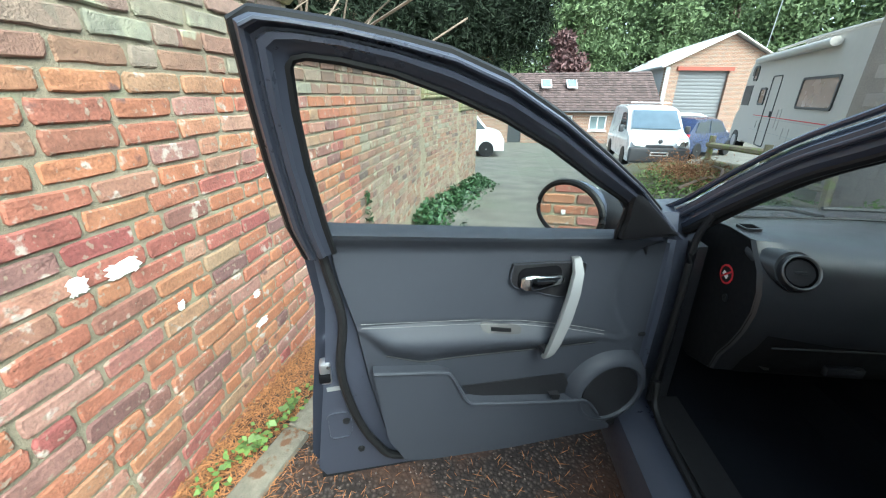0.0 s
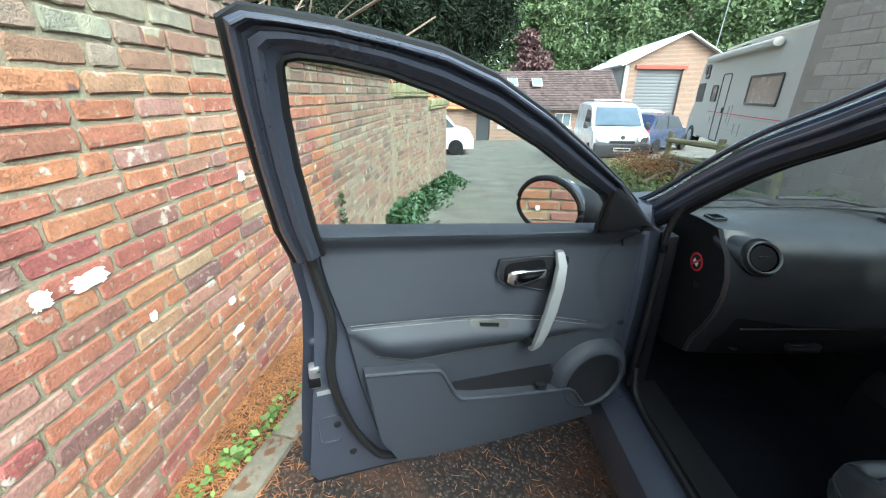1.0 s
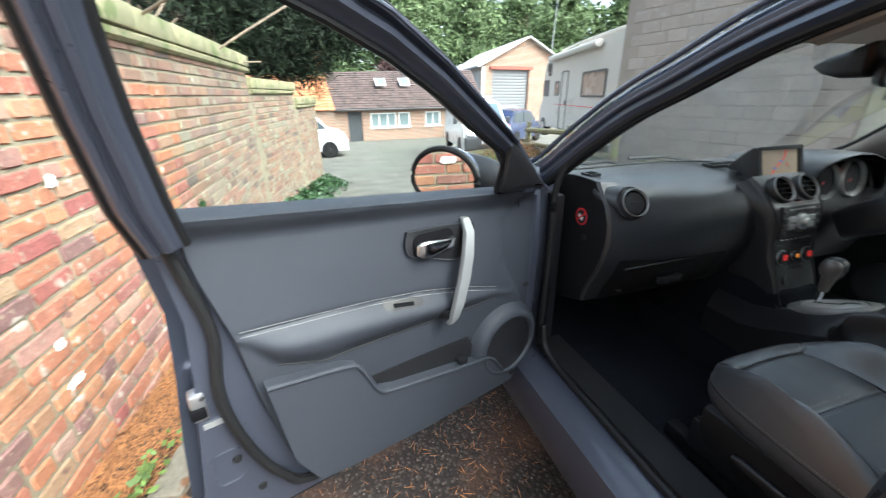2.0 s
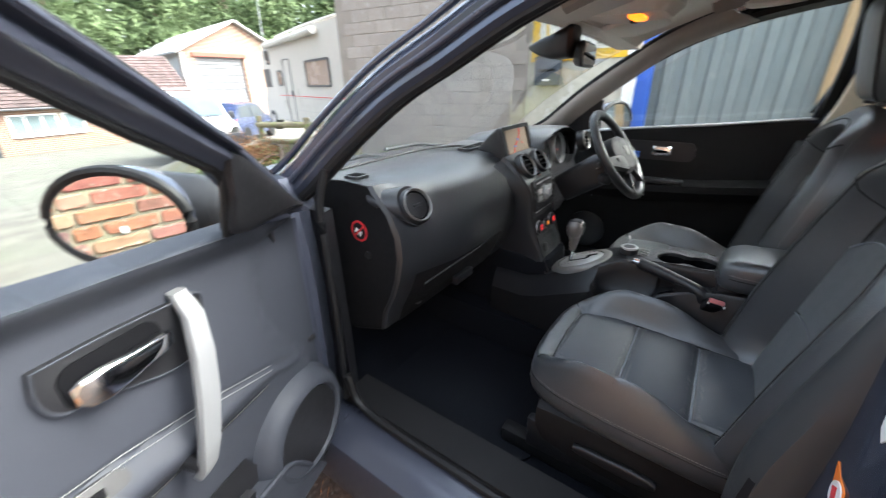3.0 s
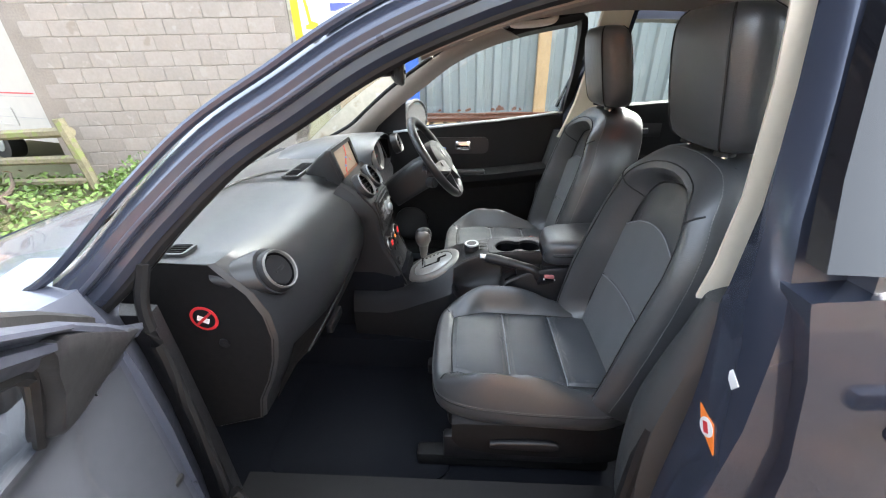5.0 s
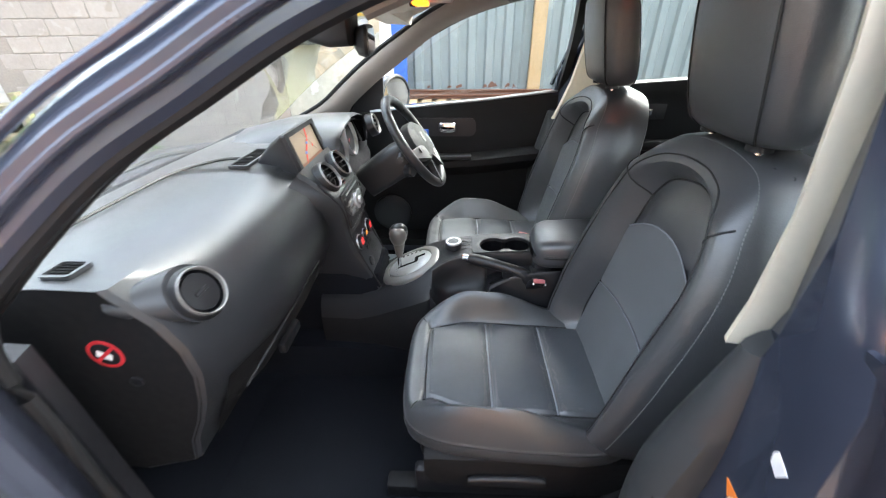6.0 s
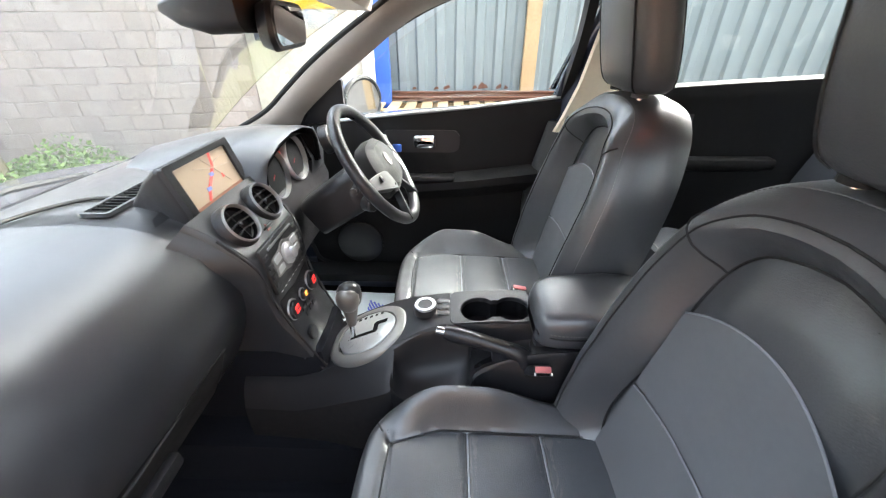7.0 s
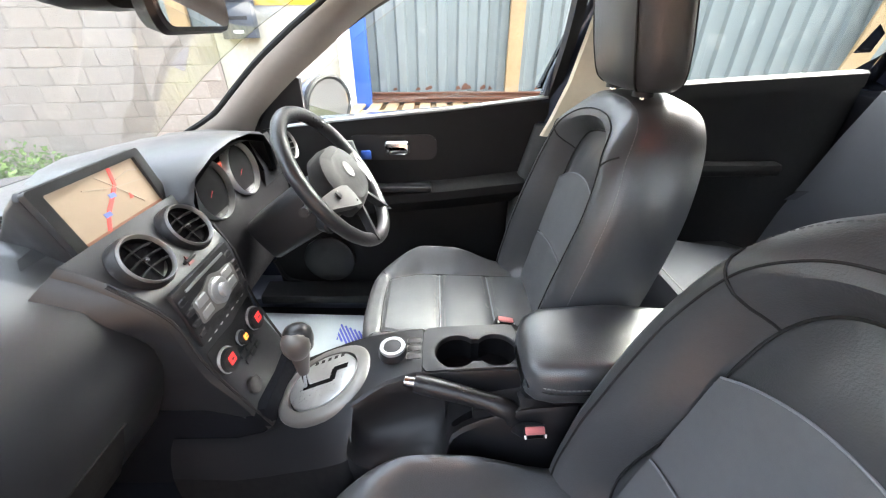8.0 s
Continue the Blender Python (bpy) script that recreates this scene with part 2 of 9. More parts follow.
brick_split, brick_join, brick_tex = bn_.new("ShaderNodeSeparateXYZ"), bn_.new("ShaderNodeCombineXYZ"), bn_.new("ShaderNodeTexBrick")
bl_.new(bn_.new("ShaderNodeTexCoord").outputs["Object"], brick_split.inputs[0])
bl_.new(brick_split.outputs[1], brick_join.inputs[0])
bl_.new(brick_split.outputs[2], brick_join.inputs[1])
bl_.new(brick_join.outputs[0], brick_tex.inputs["Vector"])
for key, val in (("Scale", 1.0), ("Brick Width", 0.23), ("Row Height", 0.078), ("Mortar Size", 0.009), ("Bias", -0.1)):
    brick_tex.inputs[key].default_value = val
for key, val in (("Color1", (0.25, 0.125, 0.085, 1)), ("Color2", (0.14, 0.095, 0.078, 1)), ("Mortar", (0.34, 0.30, 0.24, 1))):
    brick_tex.inputs[key].default_value = val
bl_.new(brick_tex.outputs["Color"], bn_["Principled BSDF"].inputs["Base Color"])
GREY_WALL = mat("grey_cladding", (0.42, 0.43, 0.44), 0.8, 0, 0.08, 10)


# ---- mesh helpers ----
def part(name, bm, material, parent=None, label="", smooth=True):
    """Links a bmesh as one mesh object under a thing or a part."""
    me = bpy.data.meshes.new(name)
    bmesh.ops.recalc_face_normals(bm, faces=bm.faces[:])
    bm.to_mesh(me)
    bm.free()
    me.materials.append(material)
    if smooth:
        me.polygons.foreach_set("use_smooth", [True] * len(me.polygons))
        me.set_sharp_from_angle(angle=radians(38))
    ob = new(name, me)
    if parent:
        ob.parent = parent
    if label:
        ob["label"] = label
    return ob


def flat(name, verts, faces, material, parent=None, label="", smooth=False):
    me = bpy.data.meshes.new(name)
    me.from_pydata([tuple(v) for v in verts], [], faces)
    me.materials.append(material)
    if smooth:
        me.polygons.foreach_set("use_smooth", [True] * len(me.polygons))
    ob = new(name, me)
    if parent:
        ob.parent = parent
    if label:
        ob["label"] = label
    return ob


def empty(name, m=None):
    ob = new(name)
    ob.empty_display_size = 0.1
    if m:
        ob.matrix_world = m
    return ob


def rbox(c, s, r=0.0, seg=2, m=None, bm=None):
    """A box of size s at c with rounded edges."""
    bm = bm or bmesh.new()
    made = bmesh.ops.create_cube(bm, size=1.0)["verts"]
    for v in made:
        v.co = Vector((v.co.x * s[0], v.co.y * s[1], v.co.z * s[2]))
    if r:
        edges = list({e for v in made for e in v.link_edges})
        out = bmesh.ops.bevel(bm, geom=edges, offset=min(r, 0.49 * min(s)), segments=seg, affect="EDGES", profile=0.5)
        made = list({v for f in out["faces"] for v in f.verts} | {v for v in made if v.is_valid})
    for v in made:
        v.co = (m @ v.co if m else v.co) + Vector(c)
    return bm


def ease(x, a, b):
    t = min(1.0, max(0.0, (x - a) / (b - a)))
    return t * t * (3 - 2 * t)


def smooth_path(pts, n=6):
    """Catmull-Rom through the points."""
    p = [Vector(q) for q in pts]
    p = [p[0] * 2 - p[1]] + p + [p[-1] * 2 - p[-2]]
    out = []
    for i in range(1, len(p) - 2):
        a, b, c, d = p[i - 1:i + 3]
        for k in range(n):
            t = k / n
            out.append(0.5 * (2 * b + (c - a) * t + (2 * a - 5 * b + 4 * c - d) * t * t + (3 * b - a - 3 * c + d) * t ** 3))
    out.append(p[-2])
    return out


def sweep(path, profile, up=(0, 0, 1), closed=False, cap=True, bm=None, scales=None):
    """A profile of (side, up) offsets carried along a path."""
    bm = bm or bmesh.new()
    path = [Vector(p) for p in path]
    rings, k = [], len(path)
    for i, p in enumerate(path):
        a = path[(i - 1) % k] if closed or i else path[0]
        b = path[(i + 1) % k] if closed or i < k - 1 else path[-1]
        t = (b - a).normalized()
        side = t.cross(Vector(up))
        side = side.normalized() if side.length > 1e-6 else Vector((1, 0, 0))
        nrm = side.cross(t).normalized()
        f = scales[i] if scales else 1.0
        rings.append([bm.verts.new(p + side * (u * f) + nrm * (v * f)) for u, v in profile])
    m = len(profile)
    for i in range(k if closed else k - 1):
        r, q = rings[i], rings[(i + 1) % k]
        for j in range(m):
            bm.faces.new((r[j], r[(j + 1) % m], q[(j + 1) % m], q[j]))
    if cap and not closed:
        bm.faces.new(rings[0][::-1])
        bm.faces.new(rings[-1])
    return bm


def circle(r, n=8, rx=None):
    return [((rx or r) * math.cos(2 * math.pi * i / n), r * math.sin(2 * math.pi * i / n)) for i in range(n)]


def tube(path, r, n=8, closed=False, bm=None, up=(0, 0, 1), scales=None):
    return sweep(path, circle(r, n), up, closed, True, bm, scales)


def loft(rings, closed=True, cap=True, bm=None):
    """Skin over rings of equally many points; closed: each ring is a loop."""
    bm = bm or bmesh.new()
    vs = [[bm.verts.new(p) for p in r] for r in rings]
    m = len(vs[0])
    for r, q in zip(vs, vs[1:]):
        for j in range(m if closed else m - 1):
            bm.faces.new((r[j], r[(j + 1) % m], q[(j + 1) % m], q[j]))
    if cap and closed:
        bm.faces.new(vs[0][::-1])
        bm.faces.new(vs[-1])
    return bm


def slab(outline, place, depth, bm=None):
    """A plate: outline of (a, b), place(a, b, d) gives the point at depth d."""
    bm = bm or bmesh.new()
    front = [bm.verts.new(place(a, b, 0.0)) for a, b in outline]
    back = [bm.verts.new(place(a, b, depth)) for a, b in outline]
    bm.faces.new(front)
    bm.faces.new(back[::-1])
    for i in range(len(outline)):
        j = (i + 1) % len(outline)
        bm.faces.new((front[j], front[i], back[i], back[j]))
    return bm


def frame_slab(outer, inner, place, depth, bm=None):
    """A plate with an opening; both outlines have as many points, in step."""
    bm = bm or bmesh.new()
    loops = [[bm.verts.new(place(a, b, d)) for a, b in o] for o in (outer, inner) for d in (0.0, depth)]
    fo, bo, fi, bi = loops
    k = len(outer)
    for i in range(k):
        j = (i + 1) % k
        bm.faces.new((fo[i], fo[j], fi[j], fi[i]))
        bm.faces.new((bo[j], bo[i], bi[i], bi[j]))
        bm.faces.new((fo[j], fo[i], bo[i], bo[j]))
        bm.faces.new((fi[i], fi[j], bi[j], bi[i]))
    return bm


def rounded(cx, cy, w, h, r, n=5):
    """A rounded rectangle outline."""
    out = []
    for sx, sy, a0 in ((1, 1, 0), (-1, 1, 90), (-1, -1, 180), (1, -1, 270)):
        for k in range(n + 1):
            a = radians(a0 + 90 * k / n)
            out.append((cx + sx * (w / 2 - r) + r * math.cos(a), cy + sy * (h / 2 - r) + r * math.sin(a)))
    return out


def ring_of(c, ax, ay, r, n=24, ry=None):
    c, ax, ay = Vector(c), Vector(ax), Vector(ay)
    return [c + ax * (r * math.cos(2 * math.pi * i / n)) + ay * ((ry or r) * math.sin(2 * math.pi * i / n)) for i in range(n)]


def lathe(c, axis, prof, n=24, bm=None):
    """Turns a profile of (radius, along axis) round an axis at c."""
    axis = Vector(axis).normalized()
    ax = axis.orthogonal().normalized()
    ay = axis.cross(ax)
    return loft([ring_of(Vector(c) + axis * h, ax, ay, max(r, 1e-4), n) for r, h in prof], True, True, bm)


def leaves(points, size, material, name, parent=None, aspect=1.0, jitter=0.4, tilt=None):
    """Many small leaf quads, joined."""
    verts, faces = [], []
    for p in points:
        s = size * random.uniform(1 - jitter, 1 + jitter)
        d = Vector((random.gauss(0, 1), random.gauss(0, 1), random.gauss(0, 1))).normalized()
        if tilt:
            d = (d * tilt + Vector((0, 0, 1))).normalized()
        a = d.orthogonal().normalized()
        a = Matrix.Rotation(random.uniform(0, 6.28), 3, d) @ a
        b = d.cross(a)
        i = len(verts)
        p = Vector(p)
        verts += [p + a * s, p + b * s * 0.5 * aspect, p - a * s, p - b * s * 0.5 * aspect]
        faces.append((i, i + 1, i + 2, i + 3))
    return flat(name, verts, faces, material, parent)


# ---- the setting: ground, walls, yard ----
def ground_z(x, y):
    if y < 0.8:
        fall = 0.0
    elif y < 9:
        fall = 0.075 * (y - 0.8)
    elif y < 16:
        fall = 0.615 + 0.045 * (y - 9)
    elif y < 24:
        fall = 0.93 + 0.02 * (y - 16)
    else:
        fall = 1.09
    w = min(1.0, max(0.0, (x - 1.2) / 1.4))
    w = w * w * (3 - 2 * w) * min(1.0, max(0.0, (12.5 - y) / 3.5))
    bank = 0.12 * w
    return -fall * (1 - 0.9 * w) + bank * (1 if y > 1 else max(0.0, y))


GROUND = bpy.data.materials.new("wet_gravel_and_worn_tarmac")
GROUND.use_nodes = True
gn, gl = GROUND.node_tree.nodes, GROUND.node_tree.links
gb = gn["Principled BSDF"]
gco = gn.new("ShaderNodeTexCoord")


def gnoise(s, d=5.0):
    t = gn.new("ShaderNodeTexNoise")
    t.inputs["Scale"].default_value, t.inputs["Detail"].default_value = s, d
    gl.new(gco.outputs["Object"], t.inputs["Vector"])
    return t.outputs[0]


def gmix(f, a, b):
    m = gn.new("ShaderNodeMix")
    m.data_type = "RGBA"
    gl.new(f, m.inputs[0])
    for i, c in ((6, a), (7, b)):
        if isinstance(c, tuple):
            m.inputs[i].default_value = (*c, 1)
        else:
            gl.new(c, m.inputs[i])
    return m.outputs[2]


def grange(src, lo, hi, a=0.0, b=1.0):
    m = gn.new("ShaderNodeMapRange")
    m.inputs[1].default_value, m.inputs[2].default_value, m.inputs[3].default_value, m.inputs[4].default_value = lo, hi, a, b
    gl.new(src, m.inputs[0])
    return m.outputs[0]


sep = gn.new("ShaderNodeSeparateXYZ")
gl.new(gco.outputs["Object"], sep.inputs[0])
stones = gn.new("ShaderNodeTexVoronoi")
stones.inputs["Scale"].default_value = 55
gl.new(gco.outputs["Object"], stones.inputs["Vector"])
gravel = gmix(grange(stones.outputs["Distance"], 0.15, 0.5), gmix(gnoise(30), (0.055, 0.042, 0.036), (0.13, 0.10, 0.085)), (0.025, 0.018, 0.015))
gravel = gmix(grange(gnoise(3.0), 0.5, 0.72), gravel, (0.10, 0.05, 0.03))
tarmac = gmix(grange(gnoise(2.0), 0.35, 0.7), (0.095, 0.091, 0.078), (0.150, 0.142, 0.122))
tarmac = gmix(grange(gnoise(0.6), 0.5, 0.65), tarmac, (0.11, 0.115, 0.09))
wob = gn.new("ShaderNodeMath")
wob.operation = "ADD"
gl.new(sep.outputs[1], wob.inputs[0])
gl.new(grange(gnoise(1.2), 0.3, 0.7, -1.2, 1.2), wob.inputs[1])
ground_col = gmix(grange(wob.outputs[0], 2.2, 3.6), gravel, tarmac)
wobx = gn.new("ShaderNodeMath")
wobx.operation = "ADD"
gl.new(sep.outputs[0], wobx.inputs[0])
gl.new(grange(gnoise(1.6), 0.3, 0.7, -0.5, 0.5), wobx.inputs[1])
soil = gmix(gnoise(8), (0.09, 0.06, 0.035), (0.10, 0.12, 0.04))
near_y = grange(sep.outputs[1], 9.0, 10.5, 1.0, 0.0)
side = gn.new("ShaderNodeMath")
side.operation = "MULTIPLY"
gl.new(grange(wobx.outputs[0], 1.7, 2.1), side.inputs[0])
gl.new(near_y, side.inputs[1])
ground_col = gmix(side.outputs[0], ground_col, soil)
gl.new(ground_col, gb.inputs["Base Color"])
gb.inputs["Roughness"].default_value = 0.85
gbump = gn.new("ShaderNodeBump")
gbump.inputs["Strength"].default_value, gbump.inputs["Distance"].default_value = 0.7, 0.012
gl.new(stones.outputs["Distance"], gbump.inputs["Height"])
gl.new(gbump.outputs[0], gb.inputs["Normal"])

xs = [-400, -120, -40, -15, -8] + [-5 + 0.25 * i for i in range(61)] + [14, 20, 40, 120, 400]
ys = [-400, -120, -40, -12] + [-6 + 0.25 * i for i in range(125)] + [30, 45, 120, 400]
gv = [(x, y, ground_z(x, y) + (0.012 * noise.noise((x * 0.9, y * 0.9, 0)) if -6 < x < 11 and -6 < y < 26 else 0)) for y in ys for x in xs]
W_ = len(xs)
gf = [(j * W_ + i, j * W_ + i + 1, (j + 1) * W_ + i + 1, (j + 1) * W_ + i) for j in range(len(ys) - 1) for i in range(W_ - 1)]
ground = flat("ground", gv, gf, GROUND, smooth=True)
tagged(ground, "dark wet gravel drive running into worn grey tarmac yard", "ground", kind="structure")


def wall_frame(p0, p1):
    """A pose whose y runs from p0 to p1 along a wall's face, x out of the face to the right."""
    d = Vector((p1[0] - p0[0], p1[1] - p0[1]))
    return pose(p0[0], p0[1], 0, 0, 0, math.degrees(math.atan2(-d.x, d.y))), d.length


def brick_mesh(name, length, height, rng, material, rough=1.0):
    """One worn brick with chipped edges: its face towards +x, its back in the mortar."""
    j = lambda a: rng.uniform(-a, a)
    hl, hh = length / 2, height / 2
    rim = [(-hl + 0.008, -hh), (-hl * 0.35, -hh), (hl * 0.3, -hh), (hl - 0.008, -hh), (hl, -hh + 0.012), (hl, hh - 0.012), (hl - 0.008, hh), (hl * 0.3, hh), (-hl * 0.35, hh), (-hl + 0.008, hh), (-hl, hh - 0.012), (-hl, -hh + 0.012)]
    rim = [(a + j(0.004), b + j(0.0032)) for a, b in rim]
    n = len(rim)
    v = [(-0.03, a, b) for a, b in rim] + [(0.001 + j(0.003) * rough, a, b) for a, b in rim]
    v += [(0.0065 + j(0.0012) * rough, a * (1 - 0.006 / hl), b * (1 - 0.005 / hh)) for a, b in rim]
    if rough < 0.5:
        v[2 * n:] = [(0.0055, a, b) for x, a, b in v[2 * n:]]
    v.append((0.0068 + j(0.0012) if rough > 0.5 else 0.0055, j(length * 0.2), j(height * 0.15)))
    f = []
    for a in (0, n):
        for i in range(n):
            k = (i + 1) % n
            f.append((a + i, a + k, a + n + k, a + n + i))
    f += [(2 * n + i, 2 * n + (i + 1) % n, 3 * n) for i in range(n)]
    me = bpy.data.meshes.new(name)
    me.from_pydata(v, [], f)
    me.materials.append(material)
    return me


def courses(length, z0, z1, ch, bl, rng, header=0.25, header_len=None, bond=False):
    """Centres and kinds of the bricks of a run: (y, z, kind)."""
    rows = []
    k, z = 0, z0
    while z + ch * 0.5 < z1:
        y = -bl / 2 * (k % 2) + rng.uniform(-0.02, 0.0) if bond else -rng.uniform(0.0, bl)
        while y < length:
            kind = 1 if rng.random() < header else 0
            l = (header_len or bl / 2) if kind else bl
            if y > 0 and y + l < length:
                rows.append((y + l / 2, z + ch / 2, kind))
            y += l
        z += ch
        k += 1
    return rows


def brick_run(wall, length, z0, z1, rng, stretch=None, ch=0.0775, bl=0.232, material=BRICK_RED, run_material=BRICK_FAR, name="brick", meshes=None, header=0.25, bond=False):
    """Bricks over a wall's face: those of the stretch as objects of their own, the rest joined."""
    kinds = meshes or [[brick_mesh(name, bl - 0.013, ch - 0.013, rng, material) for _ in range(7)], [brick_mesh(name, bl / 2 - 0.013, ch - 0.013, rng, material) for _ in range(4)]]
    verts, faces, count = [], [], 0
    for y, z, kind in courses(length, z0, z1, ch, bl, rng, header, None, bond):
        me = rng.choice(kinds[kind])
        dx, tw = rng.uniform(-0.003, 0.004), rng.uniform(-0.6, 0.6)
        if stretch and stretch[0] < y < stretch[1] and count < 300:
            ob = new(name, me)
            ob.parent = wall
            ob.matrix_basis = pose(dx, y, z, tw, 0, tw)
            count += 1
        else:
            i = len(verts)
            verts += [(v.co.x + dx, v.co.y + y, v.co.z + z) for v in me.vertices]
            faces += [tuple(i + q for q in p.vertices) for p in me.polygons]
    if verts:
        rest = flat("brickwork" if name == "brick" else "blockwork", verts, faces, run_material, wall)
        rest["kind"] = "stuff"


def coping(wall, length, z, rng, start=0.0):
    """Clay coping: a moulded lower course and weathered capping slabs."""
    y = start
    low = sweep([(0, start, z), (0, length, z)], [(-0.36, 0.0), (0.02, 0.0), (0.045, 0.02), (0.05, 0.05), (0.03, 0.065), (-0.36, 0.065)], cap=True)
    part("coping_moulding", low, CAPSTONE, wall)
    k = 0
    while y < length - 0.05:
        l = min(0.62, length - y)
        ob = part("coping_slab", rbox((-0.16 + rng.uniform(-0.008, 0.008), y + l / 2, z + 0.135), (0.44, l - 0.008, 0.135), 0.02, 2, Matrix.Rotation(radians(rng.uniform(-0.5, 0.5)), 3, "X")), CAPSTONE, wall)
        y += l


rng = random.Random(5)
P_A, P_PIER, P_B, P_C = (-2.897, -6.0), (-2.30, 5.4), (-1.86, 7.6), (-1.50, 9.4)
m, L = wall_frame(P_A, P_PIER)
brick_wall = empty("wall_brick_long", m)
tagged(brick_wall, "tall old red brick garden wall with lime mortar and mossy coping", "brick wall", kind="structure")
part("mortar", rbox((-0.168, L / 2, 0.70), (0.33, L, 2.0)), MORTAR, brick_wall, smooth=False)
brick_kinds = [[brick_mesh("brick", 0.217, 0.0625, rng, BRICK_RED) for _ in range(12)], [brick_mesh("brick", 0.102, 0.0625, rng, BRICK_RED) for _ in range(4)]]
TALL = 7.77
part("mortar_upper", rbox((-0.170, TALL / 2, 1.826), (0.33, TALL, 0.25)), MORTAR, brick_wall, smooth=False)
coping(brick_wall, TALL, 1.952, rng)
coping(brick_wall, L, 1.70, rng, TALL)
for y, z, w, h in ((6.337, 0.988, 0.062, 0.056), (6.48, 0.982, 0.125, 0.060), (7.075, 0.563, 0.05, 0.045), (7.075, 0.395, 0.10, 0.04), (7.353, 1.122, 0.06, 0.055), (6.642, 0.748, 0.035, 0.04), (6.2, 1.33, 0.05, 0.06)):
    pts = [(y + w * math.copysign(abs(math.cos(a)) ** 0.55, math.cos(a)) * (0.62 + 0.45 * rng.random()) / 2, z + h * math.copysign(abs(math.sin(a)) ** 0.55, math.sin(a)) * (0.66 + 0.4 * rng.random()) / 2) for a in [i * math.tau / 34 for i in range(34)]]
    part("paint_splash", slab(pts, lambda a, b, d: (0.0135 - d, a, b), 0.004), WHITE_SPLASH, brick_wall, "flaking white paint patch")
WALL_BRICKS = [(brick_wall, L, -0.05, 1.70, (5.75, 8.7)), (brick_wall, TALL, 1.655, 1.95, None)]

for nm, (a, b, top) in (("wall_brick_middle", (P_PIER, P_B, 1.45)), ("wall_brick_end", (P_B, P_C, 1.20))):
    m, L = wall_frame(a, b)
    w = empty(nm, m)
    tagged(w, "lower stepped stretch of old brick garden wall", "brick wall", kind="structure")
    part("mortar", rbox((-0.168, L / 2, (top - 1.3) / 2), (0.33, L - 0.004, top + 1.3)), MORTAR, w, smooth=False)
    coping(w, L, top, rng)
    WALL_BRICKS.append((w, L, -0.9, top, None))

# the stone edging that holds the needle bed back
MOSSY = mat("mossy_worn_concrete", (0.20, 0.18, 0.14), 0.95, 0, 0.3, 30, bump=0.8, bscale=120, spots=[((0.16, 0.08, 0.04), 12, 0.58)])
edging = empty("kerb_edging", wall_frame((-2.44, -0.3), (-2.12, 1.25))[0])
tagged(edging, "low worn concrete edging strip along the brick wall", "edging", kind="structure")
for k in range(3):
    part("edging_stone", rbox((0.0, 0.27 + 0.53 * k, 0.0), (0.13, 0.525, 0.06), 0.015), MOSSY, edging)

# concrete block building to the right of the drive
m, BL = wall_frame((3.2, 5.0), (3.62, 2.02))
block_wall = empty("wall_block", m)
tagged(block_wall, "weathered grey-pink concrete block wall of a yard building", "block wall", kind="structure")
part("core", rbox((-0.115, BL / 2, 1.45), (0.23, BL, 3.1)), BLOCK_JOINT, block_wall, smooth=False)
part("fascia", rbox((-0.06, BL / 2, 3.08), (0.45, BL + 0.3, 0.16), 0.01), BLUE, block_wall, "blue painted fascia board")
part("return_wall", rbox((-3.25, 0.11, 1.45), (6.0, 0.215, 3.1)), BLOCK, block_wall, smooth=False)

rm, RL = wall_frame((3.72, 0.78), (3.62, 2.02))
render_wall = empty("wall_rendered", rm)
tagged(render_wall, "stained pale rendered wall beside the block wall", "rendered wall", kind="structure")
part("render_coat", rbox((0.122, RL / 2, 1.45), (0.23, RL, 3.1), 0.01), RENDER, render_wall)
part("white_board", rbox((-0.02, -0.01, 1.45), (0.03, 0.2, 2.9), 0.004), WHITE_SPLASH, render_wall, "white painted upright board")

# the yellow-backed sign
sign = empty("sign_board", rm @ pose(-0.0, 0.62, 2.0))
tagged(sign, "white company sign on yellow paint with a rig drawing", "sign")


def bar(parent, name, a, b, w, h, material, off=0.018, label=""):
    return part(name, rbox((-off, a, b), (0.004, w, h)), material, parent, label, smooth=False)


YELLOW = mat("yellow_masonry_paint", (0.75, 0.45, 0.03), 0.8, 0, 0.12, 20)
SIGN_WHITE = mat("off_white_sign_face", (0.72, 0.70, 0.64), 0.6, 0, 0.05, 10)
BLUE_PRINT = mat("blue_print", (0.08, 0.10, 0.45), 0.5)
GREY_PRINT = mat("grey_print", (0.35, 0.34, 0.33), 0.5)
part("surround", rbox((-0.004, 0, 0.02), (0.008, 1.16, 0.86), 0.003), YELLOW, sign, "yellow paint surround")
part("face", rbox((-0.012, 0.0, 0.03), (0.010, 0.98, 0.66), 0.003), SIGN_WHITE, sign)
for word, along in (("MINI", 0.385), ("PILING", 0.195), ("&", 0.063), ("FOUNDATIONS", -0.205)):
    curve = bpy.data.curves.new("lettering", "FONT")
    curve.body, curve.size, curve.extrude, curve.align_x = word, 0.062, 0.002, "CENTER"
    tmp = new("lettering_source", curve)
    me = bpy.data.meshes.new_from_object(tmp.evaluated_get(bpy.context.evaluated_depsgraph_get()))
    bpy.data.objects.remove(tmp)
    me.materials.clear()
    me.materials.append(BLACK_PRINT)
    lettering = new("word", me)
    lettering.parent, lettering.matrix_basis = sign, Matrix.Translation((-0.019, along - 0.02, 0.20)) @ Euler((radians(90), 0, radians(-90))).to_matrix().to_4x4()
    lettering["label"] = "black capital lettering"
